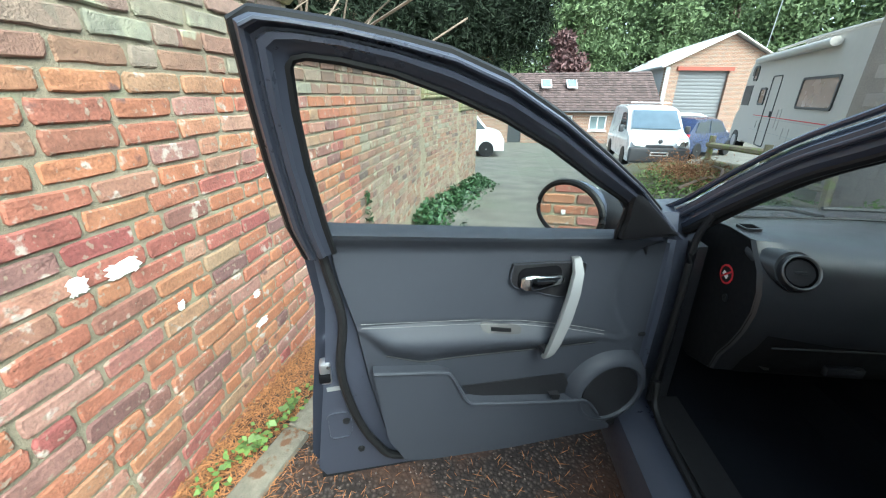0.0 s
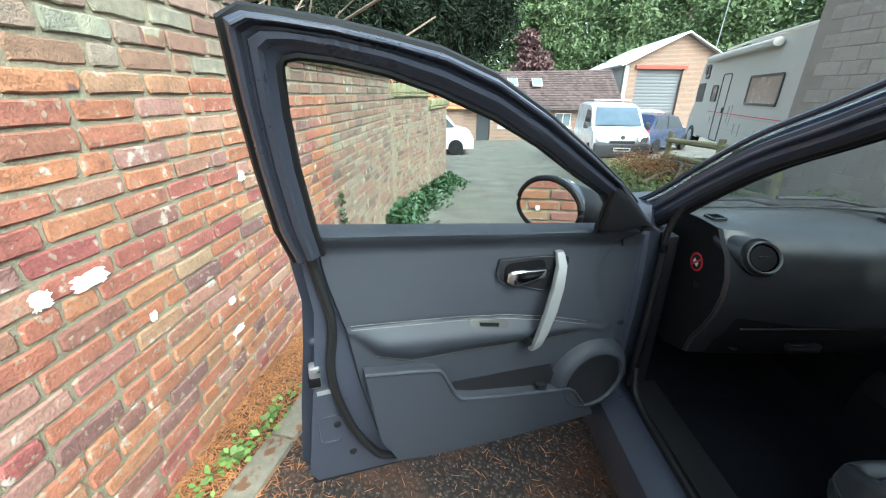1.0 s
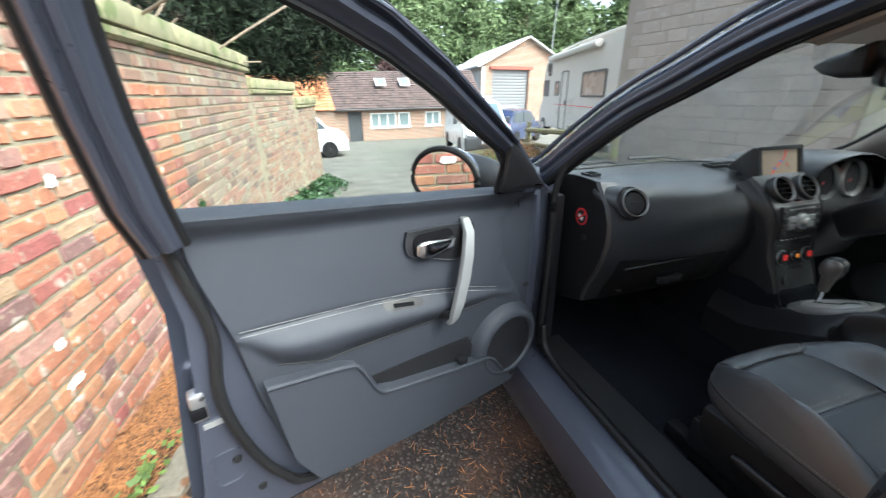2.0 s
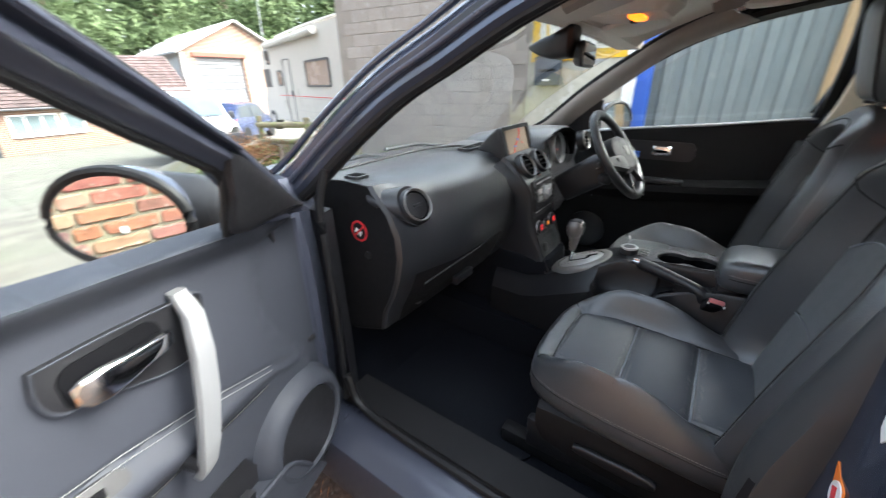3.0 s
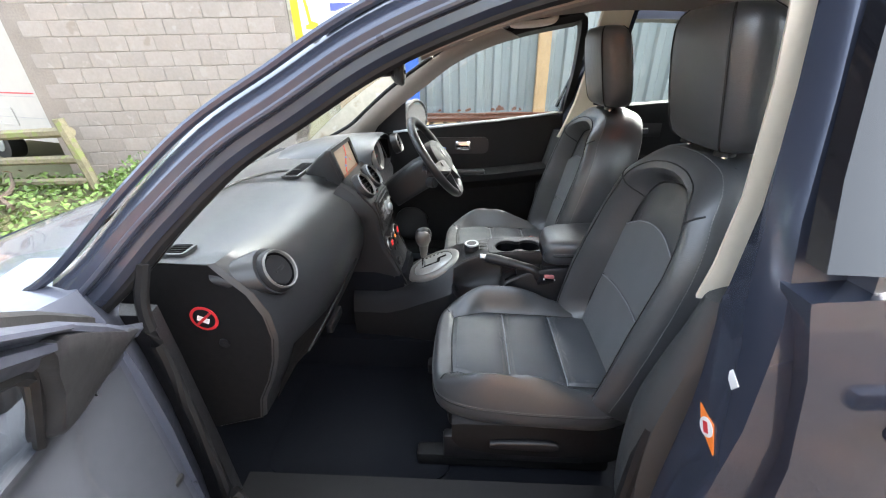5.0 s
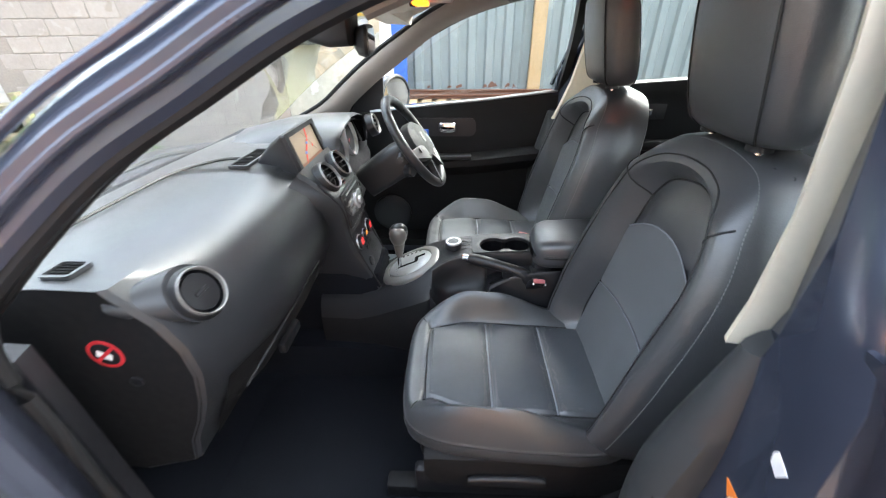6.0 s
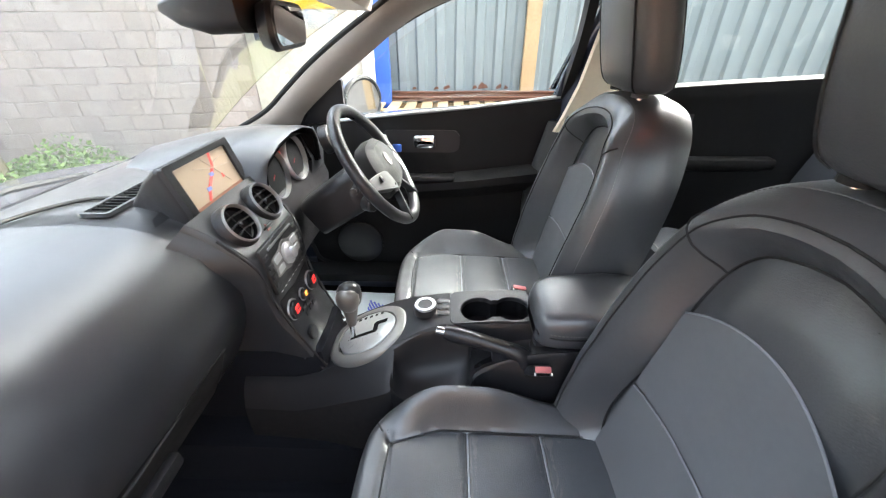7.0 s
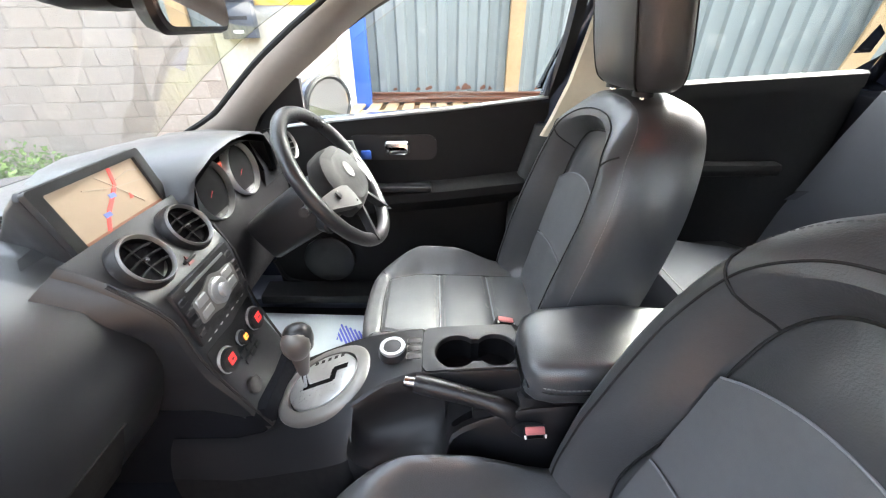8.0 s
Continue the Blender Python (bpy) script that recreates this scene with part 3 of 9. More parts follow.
for a, b, w, h, mt in ((-0.05, 0.085, 0.62, 0.085, GREY_PRINT), (-0.10, -0.03, 0.48, 0.075, BLUE_PRINT), (0.02, -0.235, 0.26, 0.03, BLACK_PRINT), (-0.32, -0.235, 0.26, 0.03, BLACK_PRINT)):
    bar(sign, "print_bar", a, b, w, h, mt)
rig = slab([(0.30, -0.24), (0.44, -0.24), (0.44, -0.20), (0.40, -0.19), (0.42, -0.02), (0.46, 0.24), (0.44, 0.24), (0.385, -0.02), (0.37, -0.16), (0.30, -0.18)], lambda a, b, d: (-0.0215 + d, a, b), 0.004)
part("rig_drawing", rig, YELLOW, sign, "small orange drilling rig drawing", smooth=False)

letter_box = empty("letter_box", rm @ pose(-0.06, 0.96, 1.47))
tagged(letter_box, "dark grey wall letter box with a peaked lid", "letter box")
part("box", rbox((0, 0, 0), (0.12, 0.30, 0.30), 0.008), mat("dark_grey_box_paint", (0.05, 0.06, 0.08), 0.5), letter_box)
part("lid", slab([(-0.17, 0.15), (0.17, 0.15), (0.0, 0.23)], lambda a, b, d: (-0.075 + d, a, b), 0.14), mat("lid_paint", (0.03, 0.035, 0.05), 0.45), letter_box)
part("slot", rbox((-0.062, 0, 0.02), (0.006, 0.2, 0.03)), DARK, letter_box, smooth=False)
part("label_plate", rbox((-0.062, 0.0, -0.09), (0.005, 0.09, 0.025)), WHITE, letter_box, smooth=False)

# shipping container side with timber post, blue upright, steel and pallets in front
container = empty("shipping_container", pose(3.9, 0, 0))
tagged(container, "faded pale grey corrugated shipping container with rust spots", "container")
prof, y = [], 0.72
while y > -9.0:
    prof += [(0.0, y), (0.0, y - 0.075), (0.036, y - 0.10), (0.036, y - 0.185)]
    y -= 0.21
side_v = [(x, yy, zz) for zz in (0.80, 3.1) for x, yy in prof]
k = len(prof)
side_me = flat("corrugated_side", side_v + [(x + 0.01, yy, zz) for x, yy, zz in side_v], [(i, i + 1, k + i + 1, k + i) for i in range(k - 1)] + [(2 * k + i, 3 * k + i, 3 * k + i + 1, 2 * k + i + 1) for i in range(k - 1)], CONTAINER, container)
part("bottom_rail", rbox((0.03, -4.1, 0.735), (0.1, 9.7, 0.13), 0.01), CONTAINER, container)
part("top_rail", rbox((0.03, -4.1, 3.15), (0.1, 9.7, 0.10), 0.01), CONTAINER, container)
part("plinth", rbox((0.15, -4.1, 0.30), (0.3, 9.7, 0.74)), BLOCK_JOINT, container, smooth=False)
part("corner_post", rbox((-0.01, 0.70, 1.9), (0.08, 0.05, 2.5), 0.006), CONTAINER, container)
for q in ((0.1, 0.05), (-0.02, 0.07), (-0.33, 0.05), (-0.42, 0.09), (-0.6, 0.06), (-0.68, 0.04), (0.35, 0.04), (-1.2, 0.05)):
    pts = [(q[0] + q[1] * (0.6 + 0.5 * rng.random()) * math.cos(a) * 0.7, 0.815 + q[1] * (0.5 + 0.6 * rng.random()) * abs(math.sin(a))) for a in [i * 0.4 for i in range(8)]]
    part("rust_hole", slab(pts, lambda a, b, d: (-0.004 + d, a, b), 0.004), RUST, container, "rusted-through patch", smooth=False)
post = part("timber_post", rbox((3.83, -0.90, 1.65), (0.07, 0.145, 2.0), 0.006), TIMBER)
tagged(post, "weathered squared timber post standing against the container", "post")
blue_post = part("blue_upright", rbox((3.72, 0.66, 1.5), (0.10, 0.15, 3.0), 0.008), BLUE)
tagged(blue_post, "bright blue painted steel upright", "upright")
for i, (z, x) in enumerate(((0.79, 3.80), (0.745, 3.74))):
    s = sweep([(x, 0.95, z), (x, -2.2, z)], [(-0.035, -0.02), (0.035, -0.02), (0.035, -0.012), (0.006, -0.012), (0.006, 0.012), (0.035, 0.012), (0.035, 0.02), (-0.035, 0.02)])
    beam = part("steel_beam", s, RUST)
    tagged(beam, "long rusty brown steel beam lying on pallets", "steel beam", group="steel beams")


def pallet(z):
    p = empty("pallet", pose(3.32, 0.1, z))
    tagged(p, "pale weathered timber pallet in a stack", "pallet", group="stacked pallets")
    for k in range(9):
        part("slat", rbox((0, -0.68 + 0.17 * k, 0.13), (0.85, 0.11, 0.02), 0.003), TIMBER, p)
    for x in (-0.38, 0, 0.38):
        part("bearer", rbox((x, 0, 0.07), (0.09, 1.48, 0.095), 0.003), TIMBER, p)
    for k in (-0.66, 0, 0.66):
        part("bottom_board", rbox((0, k, 0.01), (0.85, 0.10, 0.02)), TIMBER, p)
    return p


first = pallet(ground_z(3.3, 0.1))
for k in range(1, 5):
    copy_thing(first, pose(3.32 + 0.02 * k, 0.1 - 0.02 * k, ground_z(3.3, 0.1) + 0.141 * k))
plank = part("leaning_board", rbox((3.72, -4.45, 1.35), (0.03, 0.24, 2.4), 0.004, m=Matrix.Rotation(radians(12), 3, "X")), TIMBER)
tagged(plank, "split orange-brown timber board leaning on the container", "board")

# ---- fence, verge and motorhome ----
fence = empty("post_and_rail_fence", pose(2.78, 4.42, 0))
tagged(fence, "mossy round-rail timber fence, leaning end post", "fence")
part("end_post", tube([(0.03, -0.08, 0.02), (0.0, 0.0, 0.94)], 0.055, 7), FENCE, fence)
for q in ((0.16, 1.35, 0.85), (0.42, 3.3, 0.8)):
    part("post", tube([(q[0], q[1], -0.1), (q[0], q[1], q[2])], 0.055, 7), FENCE, fence)
for z0, z1, r in ((0.80, 0.62, 0.055), (0.50, 0.30, 0.05), (0.24, 0.08, 0.045)):
    part("rail", tube(smooth_path([(0.02, -0.06, z0), (0.13, 0.9, z0 - 0.05), (0.26, 2.1, (z0 + z1) / 2 - 0.02), (0.42, 3.4, z1)], 5), r, 7), FENCE, fence)
for k, pts in enumerate(([(2.2, 5.6, 0.12), (2.7, 6.3, 0.35), (3.0, 7.2, 0.3)], [(2.0, 6.2, 0.05), (2.6, 6.4, 0.22), (3.1, 6.0, 0.18)], [(2.3, 4.9, 0.1), (2.6, 5.6, 0.25), (2.5, 6.6, 0.2)], [(2.0, 5.2, 0.06), (2.5, 5.1, 0.2), (3.0, 5.6, 0.28)])):
    b = part("fallen_branch", tube(smooth_path(pts, 5), 0.03, 6, scales=[1.2 - 0.8 * i / 10 for i in range(11)]), BARK)
    tagged(b, "bare pale fallen branch on the verge", "branch", group="fallen branches")

weeds = leaves([(x, y, ground_z(x, y) + random.uniform(0.0, 0.16) * (1 if x > 2.0 else 0.5)) for x, y in ((random.uniform(1.75, 3.2), random.uniform(2.4, 8.2)) for _ in range(4200))], 0.036, GREEN_C, "weeds", tilt=0.9)
tagged(weeds, "low green weeds and nettles on the verge", "weeds", kind="stuff")
bush_pts = []
for _ in range(1300):
    a, r = random.uniform(0, 6.28), random.random() ** 0.5
    bush_pts.append((2.95 + 0.32 * r * math.cos(a), 3.75 + 0.6 * r * math.sin(a), 0.05 + random.random() * 0.55 * (1 - 0.6 * r)))
bush = leaves(bush_pts, 0.026, GREEN_C, "bramble_bush", tilt=1.5)
tagged(bush, "straggly green bramble against the block wall", "bush", kind="stuff")
dead = leaves([(random.gauss(2.5, 0.28), random.gauss(7.0, 0.5), 0.12 + abs(random.gauss(0, 0.16))) for _ in range(2500)], 0.05, DEAD, "dead_conifer_cuttings", aspect=0.25)
tagged(dead, "heap of brown dead conifer cuttings", "cuttings", kind="stuff")

mh = empty("motorhome", pose(5.75, 11.2, ground_z(5, 9) + 0.02, 0, 0, -18.5) @ Matrix.Diagonal((1, 1, 0.87, 1)))
tagged(mh, "dirty cream-white coachbuilt motorhome with a rolled awning", "motorhome")
MH_L = 6.4


MH_DARK = mat("motorhome_window_frame", (0.05, 0.05, 0.05), 0.5)
MH_GLASS = mat("dull_brown_window", (0.30, 0.22, 0.17), 0.25, 0, 0.1, 3)
MH_SIDE = [(0.3, 0.42), (MH_L, 0.42), (MH_L, 2.72), (0.25, 2.78), (-0.12, 2.68), (-0.34, 2.48), (-0.46, 2.2), (-0.55, 1.75), (-0.50, 1.25), (0.3, 1.1)]
part("body", loft([[(x, -a, z) for a, z in MH_SIDE] for x in (0.0, 2.1)]), MH_WHITE, mh, smooth=False)
part("cab", loft([[(x, -a, z) for a, z in [(0.35, 0.35), (0.35, 1.4), (-0.5, 1.4), (-0.80, 1.22), (-1.0, 0.95), (-1.02, 0.5), (-0.98, 0.35)]] for x in (0.04, 2.05)]), MH_WHITE, mh, smooth=False)
part("cab_window", slab([(0.28, 1.42), (0.28, 1.98), (-0.38, 1.98), (-0.44, 1.75), (-0.42, 1.42)], lambda a, b, d: (-0.012 + d, -a, b), 0.02), MH_DARK, mh, smooth=False)
part("overcab_window", slab(rounded(0.16, 2.38, 0.46, 0.28, 0.09), lambda a, b, d: (-0.012 + d, -a, b), 0.02), MH_DARK, mh, smooth=False)
part("cab_windscreen", loft([[(x, -a - 0.008, z) for a, z in ((-0.50, 1.36), (-0.555, 1.75), (-0.48, 2.12), (-0.45, 2.12), (-0.5, 1.75), (-0.46, 1.36))] for x in (0.08, 2.02)]), MH_DARK, mh, smooth=False)
for nm, a0, a1, z0, z1 in (("side_window", 3.5, 5.0, 1.42, 2.05), ("small_window", 1.05, 1.5, 1.45, 1.9), ("overcab_window", 0.12, 0.45, 2.1, 2.5)):
    w = part(nm, frame_slab(rounded((a0 + a1) / 2, (z0 + z1) / 2, a1 - a0, z1 - z0, 0.07), rounded((a0 + a1) / 2, (z0 + z1) / 2, a1 - a0 - 0.1, z1 - z0 - 0.1, 0.05), lambda a, b, d: (-0.025 + d, -a, b), 0.035), MH_DARK, mh)
    part("pane", slab(rounded((a0 + a1) / 2, (z0 + z1) / 2, a1 - a0 - 0.09, z1 - z0 - 0.09, 0.05), lambda a, b, d: (-0.012 + d, -a, b), 0.01), MH_GLASS, w, smooth=False)
d_ = part("entrance_door", frame_slab(rounded(2.0, 1.3, 0.62, 1.75, 0.08), rounded(2.0, 1.3, 0.56, 1.69, 0.06), lambda a, b, d: (-0.014 + d, -a, b), 0.02), MH_DARK, mh)
part("door_handle", rbox((-0.02, -2.24, 1.25), (0.03, 0.05, 0.14), 0.006), MH_DARK, d_)
part("awning_roll", tube([(-0.10, -0.55, 2.62), (-0.10, -4.6, 2.62)], 0.085, 10), MH_WHITE, mh)
part("roof_rail", tube(smooth_path([(0.25, -0.5, 2.9), (0.25, -3.0, 2.92), (0.25, -5.4, 2.88)], 5), 0.03, 6), MH_WHITE, mh)
part("roof_pod", rbox((0.9, -3.4, 2.84), (1.2, 3.0, 0.16), 0.04), MH_WHITE, mh)
for z, h, mt in ((1.18, 0.02, RED), (1.13, 0.012, GREY_PRINT), (0.8, 0.01, GREY_PRINT)):
    part("stripe", rbox((-0.003, -3.3, z), (0.004, 4.6, h)), mt, mh, smooth=False)
for a, z, w, h in ((2.75, 1.15, 0.22, 0.5), (3.4, 0.85, 0.35, 0.3), (1.5, 0.95, 0.25, 0.25), (4.6, 0.8, 0.5, 0.3)):
    part("service_hatch", frame_slab(rounded(a, z, w, h, 0.03), rounded(a, z, w - 0.05, h - 0.05, 0.02), lambda p, q, d: (-0.01 + d, -p, q), 0.015), MH_WHITE, mh)
for a in (-0.35, 3.85):
    wh = part("wheel", lathe((0.02, -a, 0.33), (1, 0, 0), [(0.20, 0), (0.33, 0.0), (0.34, 0.03), (0.34, 0.2), (0.2, 0.2)], 20), RUBBER, mh)
    part("rim", lathe((0.0, -a, 0.33), (1, 0, 0), [(0.05, 0), (0.19, 0.01), (0.2, 0.05)], 16), SILVER, wh)

# ---- parked vehicles in the yard ----
def wheel_part(parent, x, y, r=0.31, w=0.2, out=1):
    wh = part("wheel", lathe((x, y, r), (out, 0, 0), [(r * 0.6, -w / 2), (r, -w / 2), (r, w / 2 - 0.02), (r * 0.94, w / 2), (r * 0.62, w / 2)], 20), RUBBER, parent)
    part("rim", lathe((x, y, r), (out, 0, 0), [(r * 0.62, w / 2 - 0.06), (r * 0.6, w / 2 - 0.01), (r * 0.25, w / 2 - 0.02), (0.02, w / 2)], 12), SILVER, wh)


def car_shape(thing, L, Wd, side, material, glass_side):
    """A car body lofted across its width from a side outline of (along, up)."""
    rings = []
    for x, s, dz in ((-Wd / 2, 0.90, 0.0), (-Wd / 2 * 0.985, 0.97, 0.01), (-Wd * 0.40, 1.0, 0.03), (0, 1.01, 0.04), (Wd * 0.40, 1.0, 0.03), (Wd / 2 * 0.985, 0.97, 0.01), (Wd / 2, 0.90, 0.0)):
        rings.append([(x * (1 - 0.13 * max(0.0, z - 0.95)), y * (0.985 + 0.015 * s), 0.2 + (z - 0.2) * s + (dz if z > 0.6 else 0)) for y, z in side])
    part("body", loft(rings), material, thing)
    for name, pts in glass_side:
        for sx in (-1, 1):
            part(name, slab(pts, lambda a, b, d: (sx * (Wd / 2 * (1 - 0.13 * max(0.0, b - 0.95)) + 0.006 - d), a, b), 0.02), BLACK_GLASS, thing, smooth=False)


BLACK_GLASS = mat("vehicle_glass", (0.03, 0.04, 0.05), 0.06, 0, 0.05, 5, rvar=0.02)
BLUE_SKY_GLASS = mat("sky_lit_windscreen", (0.09, 0.13, 0.17), 0.08, 0, 0.1, 3, rvar=0.02)
GREY_BUMPER = mat("grey_plastic_bumper", (0.07, 0.07, 0.075), 0.7, 0, 0.1, 20)
van = empty("white_van", pose(4.05, 11.9, ground_z(4.0, 11.9), 0, 0, 172))
tagged(van, "small white panel van with grey bumper, parked nose out", "van")
# along: +y is the nose
car_shape(van, 3.9, 1.72, [(0.02, 0.25), (0.0, 0.55), (-0.05, 0.8), (-0.25, 0.98), (-0.75, 1.12), (-1.35, 1.70), (-1.7, 1.80), (-3.7, 1.80), (-3.85, 1.7), (-3.9, 0.8), (-3.88, 0.25)], VAN_WHITE,
          [("side_window", [(-0.95, 1.12), (-1.42, 1.62), (-2.0, 1.62), (-2.0, 1.1)])])
ws = part("windscreen", loft([[(x, -0.72 + 0.05 * (1 - (x / 0.7) ** 2), 1.14) for x in (-0.72, -0.4, 0, 0.4, 0.72)], [(x * 0.9, -1.30 + 0.05 * (1 - (x / 0.7) ** 2), 1.68) for x in (-0.72, -0.4, 0, 0.4, 0.72)]], closed=False), BLUE_SKY_GLASS, van)
ws.location = (0, 0.035, 0.035)
part("bumper", rbox((0, 0.0, 0.45), (1.70, 0.24, 0.46), 0.07, 3), GREY_BUMPER, van)
part("grille", rbox((0, 0.03, 0.71), (0.75, 0.10, 0.09), 0.02), GREY_BUMPER, van)
part("number_plate", rbox((0.0, 0.13, 0.50), (0.52, 0.012, 0.11)), WHITE, van, smooth=False)
part("plate_bar", rbox((0.0, 0.138, 0.50), (0.42, 0.006, 0.055)), BLACK_PRINT, van, smooth=False)
part("badge", lathe((0, 0.04, 0.86), (0, 1, 0.3), [(0.07, 0), (0.06, 0.02), (0.01, 0.025)], 12), GREY_BUMPER, van)
for sx in (-1, 1):
    part("headlight", loft([ring_of((sx * 0.62, -0.02, 0.83), (1, 0, 0), (0, -0.5, 0.85), 0.17, 12, 0.13), ring_of((sx * 0.62, 0.03, 0.82), (1, 0, 0), (0, -0.5, 0.85), 0.15, 12, 0.11)]), MIRROR, van, "clear headlight")
    part("door_mirror", rbox((sx * 0.98, -0.95, 1.15), (0.16, 0.1, 0.22), 0.04), GREY_BUMPER, van)
    for yy in (-0.75, -3.2):
        wheel_part(van, sx * 0.78, yy, 0.31, 0.2, sx)
part("roof_bar", tube([(-0.6, -2.0, 1.93), (0.6, -2.0, 1.93)], 0.02, 6), STEEL, van)

suv = empty("blue_suv", pose(8.2, 18.3, ground_z(8, 18), 0, 0, -52))
tagged(suv, "dark blue estate car parked behind the van", "car")
car_shape(suv, 4.5, 1.85, [(2.2, 0.3), (2.25, 0.6), (2.1, 0.9), (1.1, 1.05), (0.5, 1.55), (-0.2, 1.66), (-1.6, 1.62), (-2.1, 1.15), (-2.2, 0.8), (-2.2, 0.3)], SUV_BLUE,
          [("side_window", [(0.85, 1.06), (0.42, 1.46), (-0.5, 1.54), (-0.5, 1.06)]), ("rear_side_window", [(-0.58, 1.06), (-0.58, 1.54), (-1.5, 1.5), (-1.75, 1.12)])])
part("windscreen", slab([(-0.7, 1.08), (0.7, 1.08), (0.6, 1.52), (-0.6, 1.52)], lambda a, b, d: (a, 1.08 - (b - 1.05) * 1.15 + 0.03 - d, b), 0.02), BLUE_SKY_GLASS, suv, smooth=False)
for sx in (-1, 1):
    for yy in (1.4, -1.35):
        wheel_part(suv, sx * 0.85, yy, 0.35, 0.22, sx)
    part("tail_light", rbox((sx * 0.8, -2.12, 0.98), (0.2, 0.12, 0.16), 0.02), RED, suv)
white_car = empty("white_car", pose(9.5, 21.5, ground_z(9, 21), 0, 0, -60))
tagged(white_car, "white car mostly hidden behind a blue one", "car")
car_shape(white_car, 4.3, 1.8, [(2.1, 0.3), (2.15, 0.6), (2.0, 0.9), (1.1, 1.05), (0.5, 1.55), (-0.2, 1.75), (-1.6, 1.72), (-2.1, 1.15), (-2.2, 0.8), (-2.2, 0.3)], VAN_WHITE,
          [("side_window", [(0.85, 1.06), (0.42, 1.46), (-1.5, 1.54), (-1.7, 1.06)])])
for sx in (-1, 1):
    for yy in (1.35, -1.35):
        wheel_part(white_car, sx * 0.83, yy, 0.33, 0.2, sx)
left_van = empty("white_box_van", pose(-0.45, 17.0, ground_z(-1, 17), 0, 0, -86))
tagged(left_van, "white high-roofed van, nose showing past the wall end", "van")
car_shape(left_van, 5.2, 1.95, [(0.0, 0.3), (0.0, 0.7), (-0.15, 0.98), (-0.7, 1.12), (-1.25, 1.75), (-1.6, 2.0), (-5.2, 2.1), (-5.2, 0.3)], VAN_WHITE,
          [("side_window", [(-0.8, 1.15), (-1.3, 1.68), (-1.85, 1.68), (-1.85, 1.12)])])
for sx in (-1, 1):
    wheel_part(left_van, sx * 0.88, -0.75, 0.34, 0.2, sx)
    wheel_part(left_van, sx * 0.88, -4.0, 0.34, 0.2, sx)

# ---- cottage and workshop ----
def house_brick(parent, name, p0, p1, z0, z1, holes=(), th=0.25, material=COTTAGE_BRICK):
    """A wall from p0 to p1 with openings (a0, a1, b0, b1) through it, pieced from boxes."""
    m_, ln = wall_frame(p0, p1)
    bm = bmesh.new()
    cuts = sorted({0.0, ln, *[h[0] for h in holes], *[h[1] for h in holes]})
    for a, b in zip(cuts, cuts[1:]):
        inside = [h for h in holes if h[0] <= a and h[1] >= b]
        z = z0
        for h in sorted(inside, key=lambda q: q[2]):
            if h[2] > z:
                rbox((-th / 2, (a + b) / 2, (z + h[2]) / 2), (th, b - a, h[2] - z), bm=bm)
            z = h[3]
        if z1 > z:
            rbox((-th / 2, (a + b) / 2, (z + z1) / 2), (th, b - a, z1 - z), bm=bm)
    bmesh.ops.remove_doubles(bm, verts=bm.verts[:], dist=1e-4)
    ob = part(name, bm, material, parent, smooth=False)
    ob.matrix_basis = m_
    return ob, m_


def small_window(parent, m_, a0, a1, b0, b1, bars=1):
    w = part("window", frame_slab([(a0, b0), (a1, b0), (a1, b1), (a0, b1)], [(a0 + 0.06, b0 + 0.06), (a1 - 0.06, b0 + 0.06), (a1 - 0.06, b1 - 0.06), (a0 + 0.06, b1 - 0.06)], lambda a, b, d: (-0.03 - d, a, b), 0.05), WHITE, parent, "white window frame", smooth=False)
    w.matrix_basis = m_
    part("pane", rbox((-0.06, (a0 + a1) / 2, (b0 + b1) / 2), (0.01, a1 - a0 - 0.1, b1 - b0 - 0.1)), WINDOW_PANE, w, smooth=False)
    for k in range(1, bars + 1):
        a = a0 + (a1 - a0) * k / (bars + 1)
        part("glazing_bar", rbox((-0.05, a, (b0 + b1) / 2), (0.03, 0.05, b1 - b0 - 0.1)), WHITE, w, smooth=False)
    part("sill", rbox((0.02, (a0 + a1) / 2, b0 - 0.04), (0.12, a1 - a0 + 0.1, 0.06)), WHITE, w, smooth=False)


def tiled_roof(parent, name, e0, e1, r0, r1, rows, cols, material):
    """Rows of lapped tiles between an eave and a ridge line, joined."""
    e0, e1, r0, r1 = (Vector(q) for q in (e0, e1, r0, r1))
    nrm = (e1 - e0).cross(r0 - e0).normalized()
    if nrm.z < 0:
        nrm = -nrm
    verts, faces = [], []
    for i in range(rows):
        for j in range(cols):
            q = []
            for (u, v, h) in ((j, i, 0.05), (j + 1, i, 0.05), (j + 1, i + 1.0, 0.015), (j, i + 1.0, 0.015)):
                a, b = e0.lerp(e1, u / cols), r0.lerp(r1, u / cols)
                q.append(a.lerp(b, v / rows) + nrm * (h + (0.012 if j % 2 else 0)))
            low = [p - nrm * 0.05 for p in q[:2]]
            k = len(verts)
            verts += q + low
            faces += [(k, k + 1, k + 2, k + 3), (k + 4, k + 5, k + 1, k)]
    ob = flat(name, verts, faces, material, parent)
    ob["kind"] = "stuff"
    return ob


WINDOW_PANE = mat("dull_window_pane", (0.16, 0.20, 0.21), 0.12, 0, 0.2, 2)
cottage = empty("cottage")
tagged(cottage, "long low brick cottage with a brown tiled roof and skylights", "house")
CZ = -1.25
